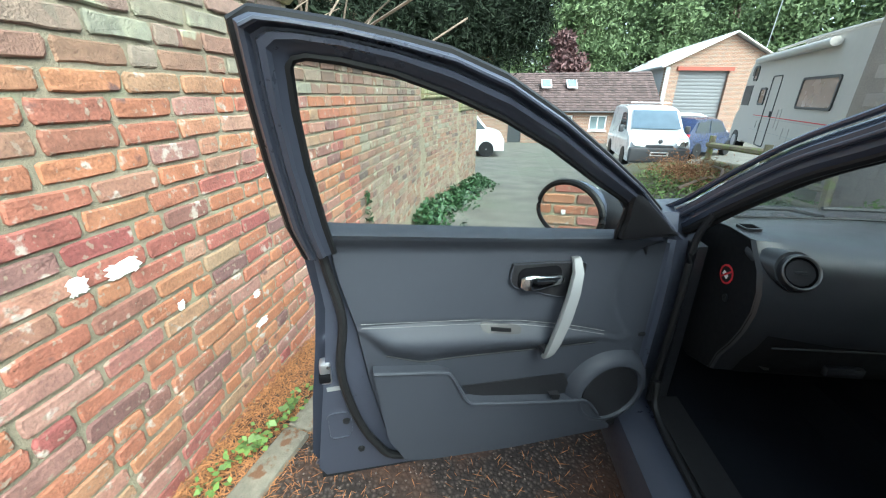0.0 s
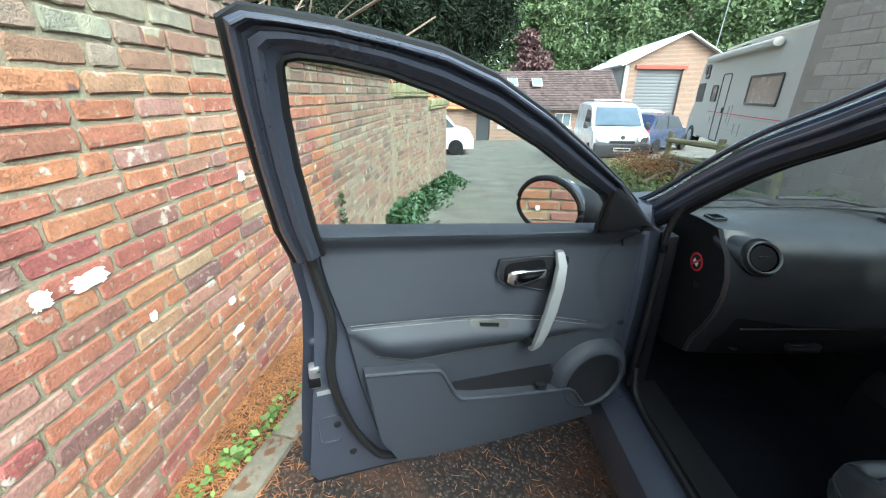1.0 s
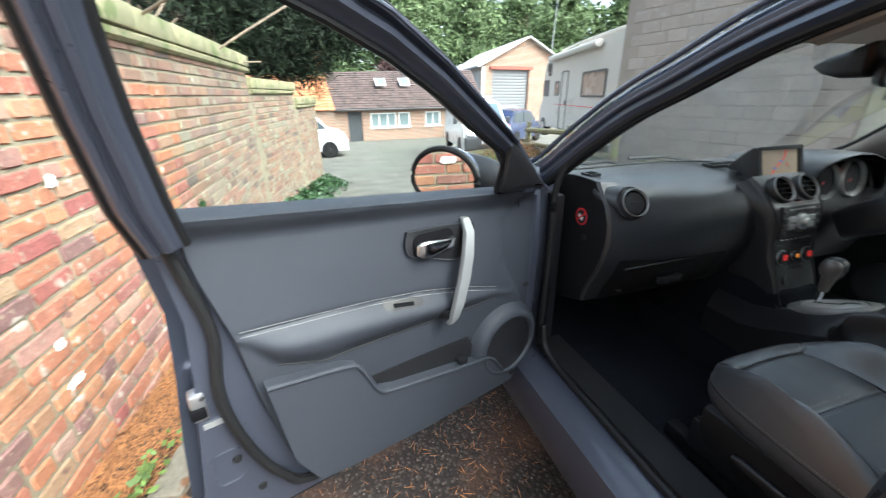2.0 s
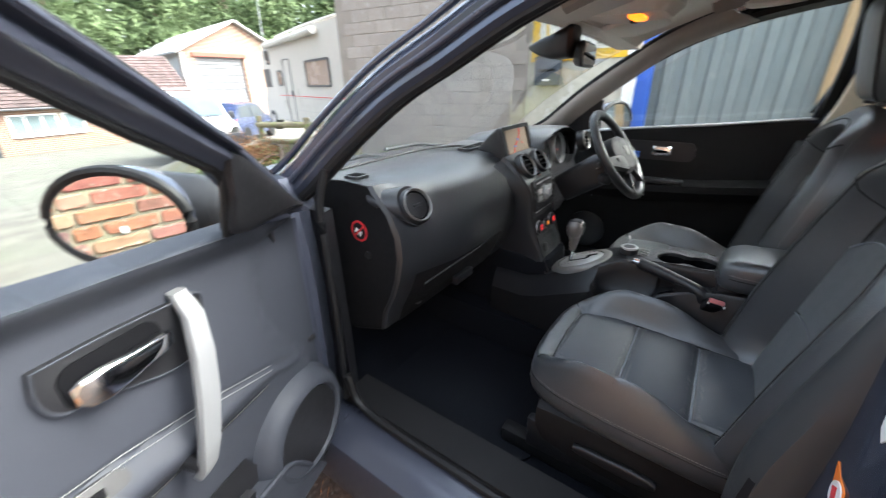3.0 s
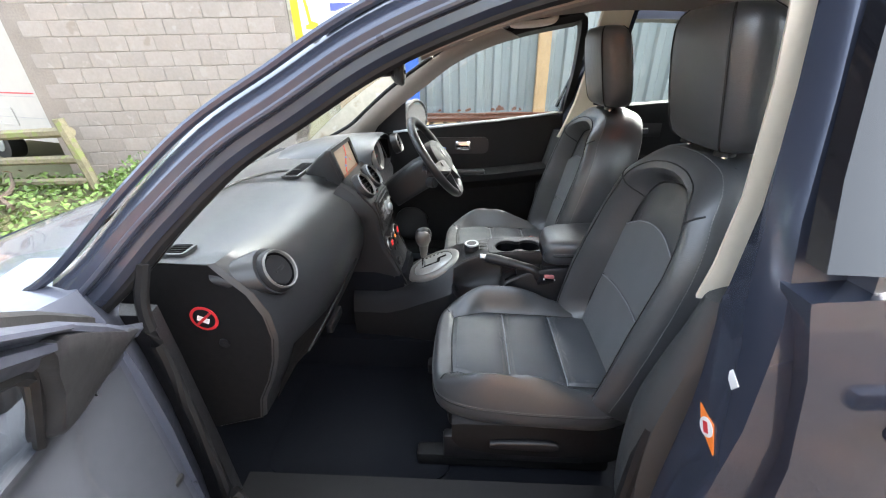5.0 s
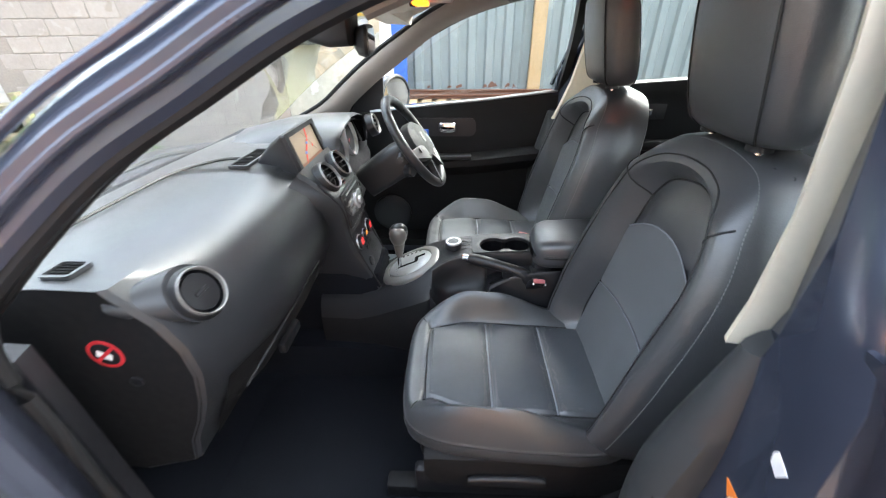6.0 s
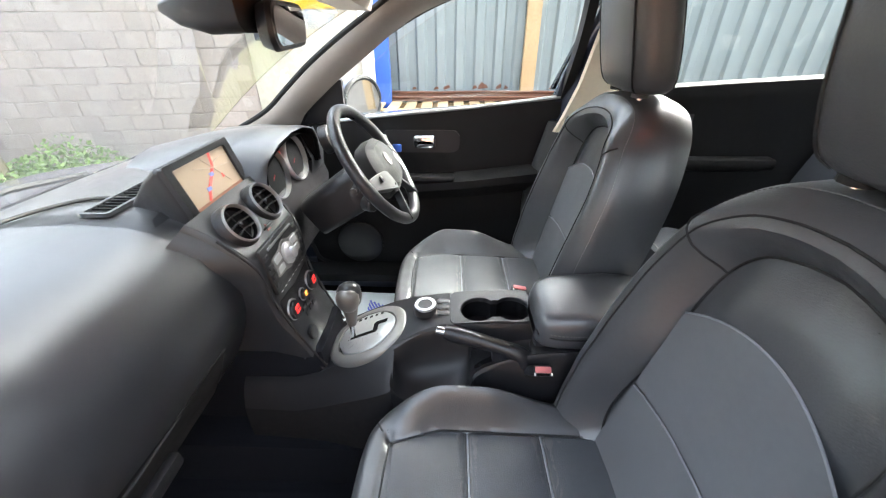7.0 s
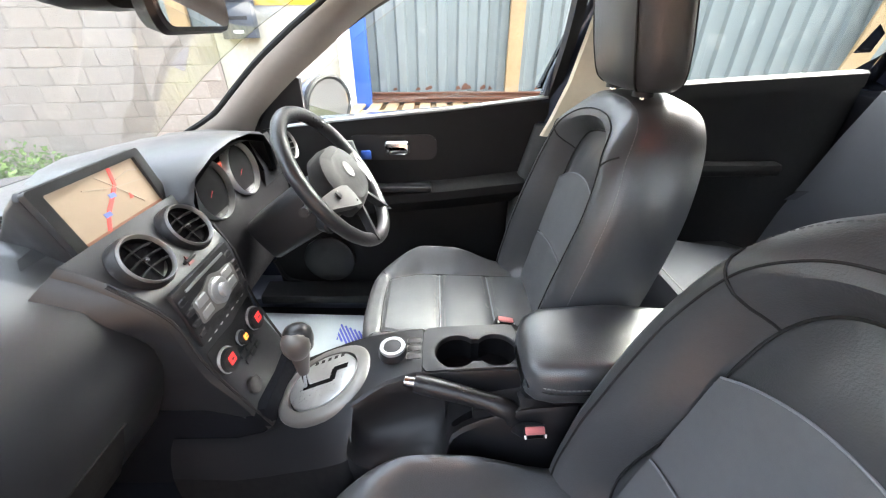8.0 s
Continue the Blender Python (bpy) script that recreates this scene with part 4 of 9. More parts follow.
wob_, wm = house_brick(cottage, "wall", (-2.2, 22.5), (8.6, 23.6), CZ, 0.78, [(2.4, 3.2, CZ - 0.01, 0.55), (3.7, 5.25, -0.33, 0.47), (5.4, 6.1, -0.33, 0.47), (7.1, 8.1, -0.33, 0.47)])
for a0, a1, bars in ((3.7, 5.25, 2), (5.4, 6.1, 0), (7.1, 8.1, 1)):
    small_window(cottage, wm, a0, a1, -0.33, 0.47, bars)
dr = part("door", rbox((-0.10, 2.8, (CZ + 0.55) / 2), (0.05, 0.78, 0.55 - CZ), 0.01), mat("dark_grey_door_paint", (0.03, 0.035, 0.04), 0.6), cottage, smooth=False)
dr.matrix_basis = wm
tiled_roof(cottage, "roof", (8.9, 23.3, 0.72), (-0.9, 22.3, 0.72), (9.0, 26.4, 2.95), (-0.7, 25.6, 2.75), 16, 46, ROOF_TILE)
part("roof_deck", loft([[(8.9, 23.35, 0.68), (9.0, 26.4, 2.88), (9.0, 29.4, 0.7)], [(-0.9, 22.35, 0.68), (-0.7, 25.6, 2.68), (-0.7, 28.8, 0.7)]]), ROOF_TILE, cottage, smooth=False)
for x in (2.4, 3.9):
    sl = part("skylight", rbox((x, 24.35 + 0.1 * (x - 2.4), 2.16), (0.6, 0.75, 0.08), 0.01, m=Matrix.Rotation(radians(35), 3, "X")), WHITE, cottage, "white-framed roof light")
    part("skylight_pane", rbox((x, 24.33 + 0.1 * (x - 2.4), 2.205), (0.48, 0.62, 0.03), m=Matrix.Rotation(radians(35), 3, "X")), WINDOW_PANE, sl, smooth=False)
part("gutter", tube([(8.9, 23.28, 0.68), (-0.9, 22.28, 0.68)], 0.05, 6), GREY_BUMPER, cottage)
part("back_wall", rbox((3.2, 26.5, -0.3), (10.6, 5.6, 1.9), m=Matrix.Rotation(radians(5.8), 3, "Z")), COTTAGE_BRICK, cottage, smooth=False)
annex = empty("cottage_annex")
tagged(annex, "brick outbuilding with an orange pantile roof", "house")
aw, am = house_brick(annex, "wall", (-5.5, 21.4), (-0.6, 21.9), CZ, 0.75)
tiled_roof(annex, "roof", (-0.5, 21.7, 0.7), (-5.6, 21.2, 0.7), (-0.8, 24.6, 2.5), (-5.6, 24.4, 2.5), 12, 20, ROOF_ORANGE)
part("core", rbox((-3.2, 23.3, -0.3), (4.6, 2.8, 1.9), m=Matrix.Rotation(radians(5.8), 3, "Z")), COTTAGE_BRICK, annex, smooth=False)
sw_ = part("satellite_cabinet", rbox((8.35, 23.3, 0.1), (0.3, 0.15, 0.4)), WHITE)
tagged(sw_, "small white meter cabinet on the cottage wall", "cabinet")

shop = empty("workshop")
tagged(shop, "brick gabled workshop with a grey roller shutter and pale sheet roof", "workshop")
gq, gp = (18.2, 28.6), (10.4, 27.7)
sw, sm = house_brick(shop, "front_wall", gp, gq, CZ, 3.35, [(0.9, 4.2, CZ - 0.01, 3.1)], material=COTTAGE_BRICK)
gl_ = Vector((gq[0] - gp[0], gq[1] - gp[1])).length
gable = part("gable", slab([(0, 3.35), (gl_, 3.35), (gl_ / 2, 5.2)], lambda a, b, d: (-d, a, b), 0.25), COTTAGE_BRICK, shop, smooth=False)
gable.matrix_basis = sm
lint = part("lintel", rbox((0.0, 2.55, 3.2), (0.3, 3.7, 0.22)), mat("red_lintel_paint", (0.25, 0.06, 0.04), 0.7), shop, smooth=False)
lint.matrix_basis = sm
sh = part("roller_shutter", rbox((-0.2, 2.55, (3.1 + CZ) / 2), (0.04, 3.4, 3.1 - CZ)), SHUTTER, shop, smooth=False)
sh.matrix_basis = sm
for k in range(20):
    q = part("shutter_slat", rbox((-0.175, 2.55, CZ + 0.1 + 0.215 * k), (0.03, 3.4, 0.17), 0.01), SHUTTER, sh)
side_wall, sdm = house_brick(shop, "side_wall", (12.0, 41.0), gp, CZ, 3.3, material=GREY_WALL)
for nm, pts in (("roof_left", [(10.0, 27.4, 3.22), (11.7, 41.2, 3.22), (16.0, 42.0, 5.25), (14.3, 27.9, 5.25)]), ("roof_right", [(18.6, 28.4, 3.22), (20.0, 42, 3.22), (16.0, 42.0, 5.25), (14.3, 27.9, 5.25)])):
    bm = bmesh.new()
    top = [bm.verts.new(Vector(p) + Vector((0, 0, 0.12))) for p in pts]
    low = [bm.verts.new(p) for p in pts]
    bm.faces.new(top)
    bm.faces.new(low[::-1])
    for i in range(4):
        bm.faces.new((top[i], top[(i + 1) % 4], low[(i + 1) % 4], low[i]))
    part(nm, bm, ROOF_SHEET, shop, "pale corrugated sheet roof", smooth=False)
part("barge_board", sweep([(10.0, 27.35, 3.25), (14.3, 27.84, 5.3), (18.6, 28.35, 3.25)], [(-0.03, -0.09), (0.03, -0.09), (0.03, 0.09), (-0.03, 0.09)], up=(0, -1, 0)), WHITE, shop, smooth=False)
aerial = part("television_aerial", tube([(17.5, 30, 4.0), (17.7, 30, 8.2)], 0.03, 6), STEEL)
tagged(aerial, "thin aerial pole above the roofs", "aerial")

# ---- trees ----
def spray_tree(name, trunk_pts, r, crowns, per, leaf, material, label, droop=0.3, aspect=0.6, limbs=14):
    t = empty(name, Matrix.Translation(trunk_pts[0]))
    o = Vector(trunk_pts[0])
    tagged(t, label, "tree")
    path = smooth_path(trunk_pts, 5)
    part("trunk", tube([p - o for p in path], r, 9, scales=[1.25 - 0.8 * i / len(path) for i in range(len(path))]), BARK, t)
    pts, bm = [], bmesh.new()
    for (c, s) in crowns:
        c = Vector(c)
        for _ in range(per):
            d = Vector((random.gauss(0, 1), random.gauss(0, 1), random.gauss(0, 1))).normalized()
            end = c + Vector((d.x * s[0], d.y * s[1], d.z * s[2])) * random.uniform(0.45, 1.0)
            start = c.lerp(end, 0.2)
            n = 26
            for k in range(n):
                f = k / n
                p = start.lerp(end, f) + Vector((random.gauss(0, 0.12), random.gauss(0, 0.12), random.gauss(0, 0.07) - droop * f * f)) * (0.6 + f) * s[0] / 2.0
                pts.append(p - o)
        src = path[min(len(path) - 1, int(len(path) * 0.6))]
        mid = src.lerp(c, 0.5) + Vector((0, 0, 0.3))
        tube([q - o for q in smooth_path([src, mid, c], 4)], r * 0.28, 6, bm=bm)
    part("limbs", bm, BARK, t)
    leaves(pts, leaf, material, "crown", t, aspect=aspect)
    return t


spray_tree("yew_tree", [(-3.3, 8.2, -0.5), (-3.2, 8.3, 1.2), (-3.3, 8.4, 3.0), (-3.0, 8.6, 6.0)], 0.28,
           [((-4.4, 5.6, 3.0), (1.5, 1.6, 1.3)), ((-4.0, 7.2, 3.2), (1.5, 1.5, 1.3)), ((-2.9, 8.4, 3.1), (1.5, 1.3, 1.2)), ((-1.9, 9.2, 3.2), (1.4, 1.2, 1.2)), ((-1.0, 9.6, 3.1), (1.1, 1.1, 1.0)), ((-0.5, 9.8, 3.5), (0.9, 1.0, 1.0)), ((-2.0, 9.4, 2.35), (1.1, 0.8, 0.6)),
            ((-3.4, 9.5, 4.9), (2.2, 1.8, 1.4)), ((-1.1, 10.0, 4.7), (1.5, 1.4, 1.2)), ((-5.4, 4.6, 3.4), (1.4, 1.5, 1.5)), ((-4.6, 3.6, 2.5), (0.9, 1.2, 1.0))], 430, 0.085, GREEN_A, "large dark yew with drooping sprays overhanging the wall", 0.5, 0.32)
hanging = leaves([(random.gauss(-1.40, 0.10), random.gauss(9.3, 0.10), random.uniform(1.35, 2.35)) for _ in range(700)], 0.05, DEAD, "dead_spray", aspect=0.3)
tagged(hanging, "brown dead spray hanging from the yew", "branch", kind="stuff")
shrub = empty("bare_shrub", Matrix.Translation((-2.86, 2.12, 0)))
tagged(shrub, "leafless brown shrub with a pale stem behind the wall", "shrub")
part("stem", tube(smooth_path([(0, 0, 0), (0.02, 0.02, 1.2), (-0.03, 0.03, 2.0), (0.03, 0.06, 3.4)], 4), 0.06, 8), TWIG_BARK, shrub)
for k in range(70):
    p = Vector((random.uniform(-1.3, -0.05), random.uniform(0.1, 3.4), random.uniform(1.2, 2.0)))
    d = Vector((random.gauss(0, 0.5), random.gauss(0.1, 0.6), abs(random.gauss(0.5, 0.4))))
    part("twig", tube(smooth_path([p, p + d * 0.5 + Vector((0, random.gauss(0, 0.08), random.gauss(0, 0.08))), p + d], 3), random.uniform(0.005, 0.016), 5), TWIG_BARK, shrub)
for k, (x, y, h, w, mt, lb) in enumerate(((-8, 34, 12, 4.5, GREEN_B, 0), (0, 38, 13, 5, GREEN_B, 0), (8, 42, 14, 5.5, GREEN_B, 0), (16, 44, 14, 5.5, GREEN_B, 0), (25, 42, 14, 5.5, GREEN_B, 0), (33, 38, 13, 5.5, GREEN_B, 0), (5, 32.5, 7, 2.2, PURPLE_LEAF, 1), (40, 32, 13, 6, GREEN_B, 0), (12, 52, 17, 7, GREEN_B, 0), (27, 52, 18, 7, GREEN_B, 0), (-4, 50, 17, 7, GREEN_B, 0), (44, 46, 18, 8, GREEN_B, 0))):
    z = -1.1
    spray_tree("copper_tree" if lb else "woodland_tree", [(x, y, z), (x + 0.2, y, z + h * 0.35), (x, y, z + h * 0.75)], 0.3,
               [((x + random.uniform(-0.3, 0.3) * w, y, z + h * f), (w * s, w * s, h * 0.2)) for f, s in ((0.3, 0.8), (0.5, 1.0), (0.7, 0.9), (0.88, 0.55))], 120, 0.24 if not lb else 0.2, mt,
               "copper-leaved small tree beyond the roofs" if lb else "tall mixed woodland tree behind the yard", 0.15, 0.8)
wood = leaves([(random.uniform(-30, 70), random.uniform(56, 62), -1 + random.random() ** 0.8 * 15) for _ in range(26000)], 0.6, GREEN_B, "far_woodland", aspect=0.9)
tagged(wood, "dense green woodland closing the view", "woodland", kind="stuff")

# ---- ivy, weeds and litter along the wall ----
ivy = []
for _ in range(2400):
    f = random.random()
    y = 4.6 + 5.0 * f
    x0 = -2.30 + (y - 5.4) * 0.2 if y > 5.4 else -2.30 - (5.4 - y) * 0.052
    x = x0 + 0.03 + abs(random.gauss(0, 0.22))
    ivy.append((x, y, ground_z(x, y) + random.random() * 0.30 * max(0.1, 1 - (x - x0) * 1.6)))
tagged(leaves(ivy, 0.055, GREEN_D, "ivy", tilt=1.2), "trailing ivy along the foot of the brick wall", "ivy", kind="stuff")
creeper = [(-2.43 + random.uniform(0.015, 0.03), 2.75 + random.gauss(0, 0.05), random.uniform(-0.1, 0.75)) for _ in range(90)]
tagged(leaves(creeper, 0.03, GREEN_D, "wall_creeper", tilt=1.5), "thin creeper climbing the brick wall", "creeper", kind="stuff")
mint = []
for cx, cy, n_ in ((-2.36, 0.62, 46), (-2.32, 0.74, 30), (-2.30, 0.86, 34), (-2.43, 0.42, 20), (-2.27, 1.0, 12), (-2.42, 0.52, 22)):
    mint += [(cx + random.gauss(0, 0.028), cy + random.gauss(0, 0.04), 0.045 + abs(random.gauss(0, 0.03))) for _ in range(n_)]
tagged(leaves(mint, 0.017, GREEN_C, "wall_foot_weeds", aspect=1.3, tilt=0.7), "small bright green weeds in the needle bed", "weeds", kind="stuff")
lit = []
for _ in range(26000):
    y = random.uniform(-0.8, 4.2)
    x0 = -2.585 + 0.0524 * y
    x = x0 + abs(random.gauss(0.0, 0.20)) + 0.01
    lit.append((x, y, ground_z(x, y) + 0.016 + max(0.0, 0.05 - 0.25 * (x - x0)) * random.random()))
for _ in range(2200):
    x, y = random.uniform(-2.3, -0.8), random.uniform(-0.2, 2.5)
    lit.append((x, y, ground_z(x, y) + 0.016))
tagged(leaves(lit, 0.021, NEEDLES, "needle_litter", aspect=0.16, tilt=0.35), "orange-brown fallen conifer needles by the wall", "needle litter", kind="stuff")
pebble_v, pebble_f = [], []
for _ in range(3200):
    x, y = random.uniform(-2.2, -0.2), random.uniform(-0.4, 2.6)
    s, z = random.uniform(0.002, 0.007), ground_z(x, y) + 0.008
    k = len(pebble_v)
    pebble_v += [(x - s, y, z), (x, y - s, z), (x + s, y, z), (x, y + s, z), (x, y, z + s * 0.8)]
    pebble_f += [(k, k + 1, k + 4), (k + 1, k + 2, k + 4), (k + 2, k + 3, k + 4), (k + 3, k, k + 4)]
peb = flat("gravel_stones", pebble_v, pebble_f, mat("loose_stone", (0.13, 0.105, 0.09), 0.85, 0, 0.2, 30, island=0.5))
tagged(peb, "loose pale gravel stones on the dark drive", "gravel", kind="stuff")


# ---- the car ----
car = empty("car")
tagged(car, "dark grey-blue crossover car, passenger door open, black leather interior", "car")
HINGE = pose(-0.87, 0.61, 0, 0, 0, -71.5)


def mirrored(pts):
    return [Vector((-p[0], p[1], p[2])) for p in pts]


# body side: roof arc in the leaning plane of the side
ARC = [(-0.795, 0.80, 1.09), (-0.768, 0.665, 1.158), (-0.712, 0.545, 1.275), (-0.66, 0.43, 1.375), (-0.618, 0.31, 1.447), (-0.588, 0.19, 1.515), (-0.567, 0.06, 1.568), (-0.552, -0.10, 1.615), (-0.535, -0.32, 1.652), (-0.53, -0.60, 1.665), (-0.54, -1.0, 1.64), (-0.56, -1.35, 1.59), (-0.60, -1.65, 1.49), (-0.66, -1.95, 1.30)]
arc = smooth_path(ARC, 5)
outer_prof = [(-0.026, -0.03), (-0.032, -0.01), (-0.030, 0.03), (-0.015, 0.055), (0.012, 0.06), (0.034, 0.04), (0.038, 0.0), (0.028, -0.026), (0.012, -0.034), (0.0, -0.026), (-0.012, -0.034)]


def arc_shift(dx, dn):
    """The roof arc moved inwards by dx and towards the opening by dn."""
    out = []
    for i, p in enumerate(arc):
        a, b = arc[max(0, i - 1)], arc[min(len(arc) - 1, i + 1)]
        t = (b - a).normalized()
        n = Vector((1, 0, 0)).cross(t).normalized()
        out.append(p + Vector((dx, 0, 0)) - n * dn * (1 if n.z > 0 else -1))
    return out


side_frame = part("side_frame", sweep(arc, outer_prof, up=(0.85, 0, 0.5)), PAINT, car, "dark blue-grey pillar and roof rail")
for dx, dn, r, nm, mt in ((0.0, 0.038, 0.013, "door_seal", RUBBER), (0.035, 0.036, 0.010, "inner_seal", RUBBER), (-0.02, -0.046, 0.008, "gutter_trim", PAINT), (-0.034, 0.004, 0.006, "jamb_ridge", JAMB)):
    part(nm, tube(arc_shift(dx, dn), r, 8, up=(0.85, 0, 0.5)), mt, side_frame)
part("side_frame", sweep([p + Vector((0.016, -0.125 * ease(p.y, -0.7, -0.2), 0)) for p in mirrored(arc)], [(a * 0.6, b * 0.6) for a, b in outer_prof], up=(-0.85, 0, 0.5)), PAINT, car, "dark blue-grey pillar and roof rail")
# inner trims of the windscreen pillars and the roof sides
for s in (1, -1):
    pth = [Vector((s * (p.x + 0.06), p.y + 0.005, p.z - (0.012 if s > 0 else 0.0))) for p in arc[(28 if s > 0 else 34):62]]
    w_ = 1.2 if s > 0 else 0.75
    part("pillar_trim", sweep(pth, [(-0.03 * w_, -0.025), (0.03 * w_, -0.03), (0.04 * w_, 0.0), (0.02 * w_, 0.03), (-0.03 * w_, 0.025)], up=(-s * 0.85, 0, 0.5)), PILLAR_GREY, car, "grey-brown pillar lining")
glass_edge = smooth_path([(0.762, 0.74, 1.105), (0.739, 0.65, 1.150), (0.722, 0.590, 1.186), (0.690, 0.502, 1.255), (0.652, 0.400, 1.332), (0.616, 0.285, 1.408), (0.587, 0.186, 1.467), (0.566, 0.112, 1.511), (0.545, 0.00, 1.565), (0.535, -0.10, 1.60)], 4)
door_edge = smooth_path([(0.772, 0.520, 1.105), (0.760, 0.500, 1.135), (0.749, 0.470, 1.172), (0.720, 0.394, 1.233), (0.693, 0.321, 1.288), (0.658, 0.212, 1.362), (0.623, 0.105, 1.436), (0.600, 0.018, 1.484), (0.575, -0.10, 1.525), (0.562, -0.20, 1.553)], 4)
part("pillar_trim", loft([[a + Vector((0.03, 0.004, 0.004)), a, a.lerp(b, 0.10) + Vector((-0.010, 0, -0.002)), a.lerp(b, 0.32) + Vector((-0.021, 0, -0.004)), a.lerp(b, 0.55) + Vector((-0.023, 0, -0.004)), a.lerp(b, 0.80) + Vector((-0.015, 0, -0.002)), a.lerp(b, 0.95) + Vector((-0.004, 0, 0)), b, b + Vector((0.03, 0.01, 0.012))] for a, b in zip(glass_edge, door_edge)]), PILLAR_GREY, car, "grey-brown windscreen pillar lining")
part("glass_edge_band", tube([p + Vector((0.012, 0.008, 0.006)) for p in glass_edge], 0.009, 8), RUBBER, car, "black glass edge")
# roof skin and headliner
def roof_grid(dz, y0, y1, inset, name, mt, n=14):
    rows = []
    for i in range(n + 1):
        y = y0 + (y1 - y0) * i / n
        ze = min(arc, key=lambda p: abs(p.y - y))
        xe, zz = ze.x + inset, ze.z
        rows.append([Vector((xe * math.cos(math.pi * k / 12), y + (0.06 * math.sin(math.pi * k / 12) if i == 0 else 0), zz + dz + 0.035 * math.sin(math.pi * k / 12))) for k in range(13)])
    ob = part(name, loft(rows, closed=False), mt, car)
    return ob


roof_grid(0.055, 0.25, -1.8, 0.0, "roof", PAINT)
roof_grid(-0.012, 0.22, -1.8, 0.02, "headliner", HEADLINER)
header = part("windscreen_header", sweep(smooth_path([(-0.58, 0.215, 1.505), (-0.3, 0.265, 1.545), (0, 0.28, 1.555), (0.3, 0.265, 1.545), (0.58, 0.215, 1.505)], 4), [(-0.05, -0.015), (0.05, -0.02), (0.06, 0.02), (-0.06, 0.03)]), HEADLINER, car)
# overhead console with its amber lamp, and the rear dome lamp
oc = part("overhead_console", loft([rounded(0, 0, w, l, 0.03) and [(a, 0.10 + b, z) for a, b in rounded(0, 0, w, l, 0.03)] for w, l, z in ((0.24, 0.24, 1.60), (0.24, 0.24, 1.56), (0.20, 0.19, 1.535))]), HEADLINER, car)
part("map_lamp", rbox((-0.03, 0.075, 1.532), (0.09, 0.035, 0.014), 0.005), LAMP_GLOW, oc, "glowing amber map lamp")
part("lamp_switch", rbox((0.05, 0.10, 1.532), (0.03, 0.02, 0.012), 0.004), PLASTIC, oc)
dome = part("dome_lamp_housing", rbox((0.0, -0.58, 1.672), (0.20, 0.13, 0.05), 0.012), HEADLINER, car)
part("dome_lamp", rbox((-0.01, -0.58, 1.640), (0.085, 0.05, 0.026), 0.006), LAMP_GLOW, dome, "glowing amber dome lamp")
for s in (-1, 1):
    part("grab_handle", tube(smooth_path([(s * 0.50, -0.15, 1.625), (s * 0.475, -0.17, 1.595), (s * 0.475, -0.31, 1.605), (s * 0.50, -0.33, 1.64)], 5), 0.013, 8), HEADLINER, car)
    part("sun_visor", rbox((s * 0.31, 0.14, 1.545), (0.34, 0.16, 0.02), 0.009, 2, Matrix.Rotation(radians(-14), 3, "X")), HEADLINER, car)

# windscreen: a curved pane
def screen_point(u, v):
    x = u * ((0.72 if u < 0 else 0.80) - 0.17 * v)
    y = 0.98 - 0.72 * v - 0.10 * u * u * (1 - 0.3 * v)
    return Vector((x, y, 1.085 + 0.465 * v + 0.035 * math.sin(math.pi * v) - 0.03 * u * u * v))


def pane(name, fn, nu, nv, th, mt, parent, label=""):
    bm = bmesh.new()
    g = [[fn(-1 + 2 * i / nu, j / nv) for i in range(nu + 1)] for j in range(nv + 1)]
    f = [[bm.verts.new(p) for p in r] for r in g]
    bk = [[bm.verts.new(p + Vector((0, th * 0.6, th))) for p in r] for r in g]
    for j in range(nv):
        for i in range(nu):
            bm.faces.new((f[j][i], f[j][i + 1], f[j + 1][i + 1], f[j + 1][i]))
            bm.faces.new((bk[j][i], bk[j + 1][i], bk[j + 1][i + 1], bk[j][i + 1]))
    rim = [(0, i) for i in range(nu + 1)] + [(j, nu) for j in range(1, nv + 1)] + [(nv, i) for i in range(nu - 1, -1, -1)] + [(j, 0) for j in range(nv - 1, 0, -1)]
    for (a, b), (c, d) in zip(rim, rim[1:] + rim[:1]):
        bm.faces.new((f[a][b], bk[a][b], bk[c][d], f[c][d]))
    ob = part(name, bm, mt, parent, label)
    ob.visible_shadow = False
    return ob


def strip_pane(name, pairs, mt, parent, label="", out=(1, 0, 0)):
    """A pane through pairs of low and high points, 4 mm thick."""
    o = Vector(out).normalized() * 0.004
    ob = part(name, loft([[Vector(a), Vector(b), Vector(b) + o, Vector(a) + o] for a, b in pairs]), mt, parent, label)
    ob.visible_shadow = False
    return ob


pane("windscreen", screen_point, 12, 8, 0.004, GLASS, car, "clear curved windscreen")
part("scuttle_trim", sweep(smooth_path([screen_point(u, -0.01) + Vector((0, 0.0, -0.006)) for u in (-1, -0.6, -0.2, 0.2, 0.6, 1)], 4), [(-0.03, -0.01), (0.03, -0.01), (0.03, 0.006), (-0.03, 0.006)]), RUBBER, car)
for x0, x1 in ((0.45, -0.15), (-0.05, -0.6)):
    part("wiper", tube([screen_point(x0, -0.06) + Vector((0, 0.03, 0.02)), screen_point((x0 + x1) / 2, 0.02) + Vector((0, 0.03, 0.02)), screen_point(x1, 0.03) + Vector((0, 0.03, 0.02))], 0.008, 6), RUBBER, car)

# bonnet and front wings
def bonnet_pt(u, v):
    x = u * (0.80 - 0.10 * v * v)
    y = 1.02 + 0.92 * v - 0.12 * u * u
    z = 1.075 - 0.10 * v - 0.16 * v * v * v - 0.11 * u ** 4 + 0.015 * (abs(u) > 0.55)
    return Vector((x, y, z))


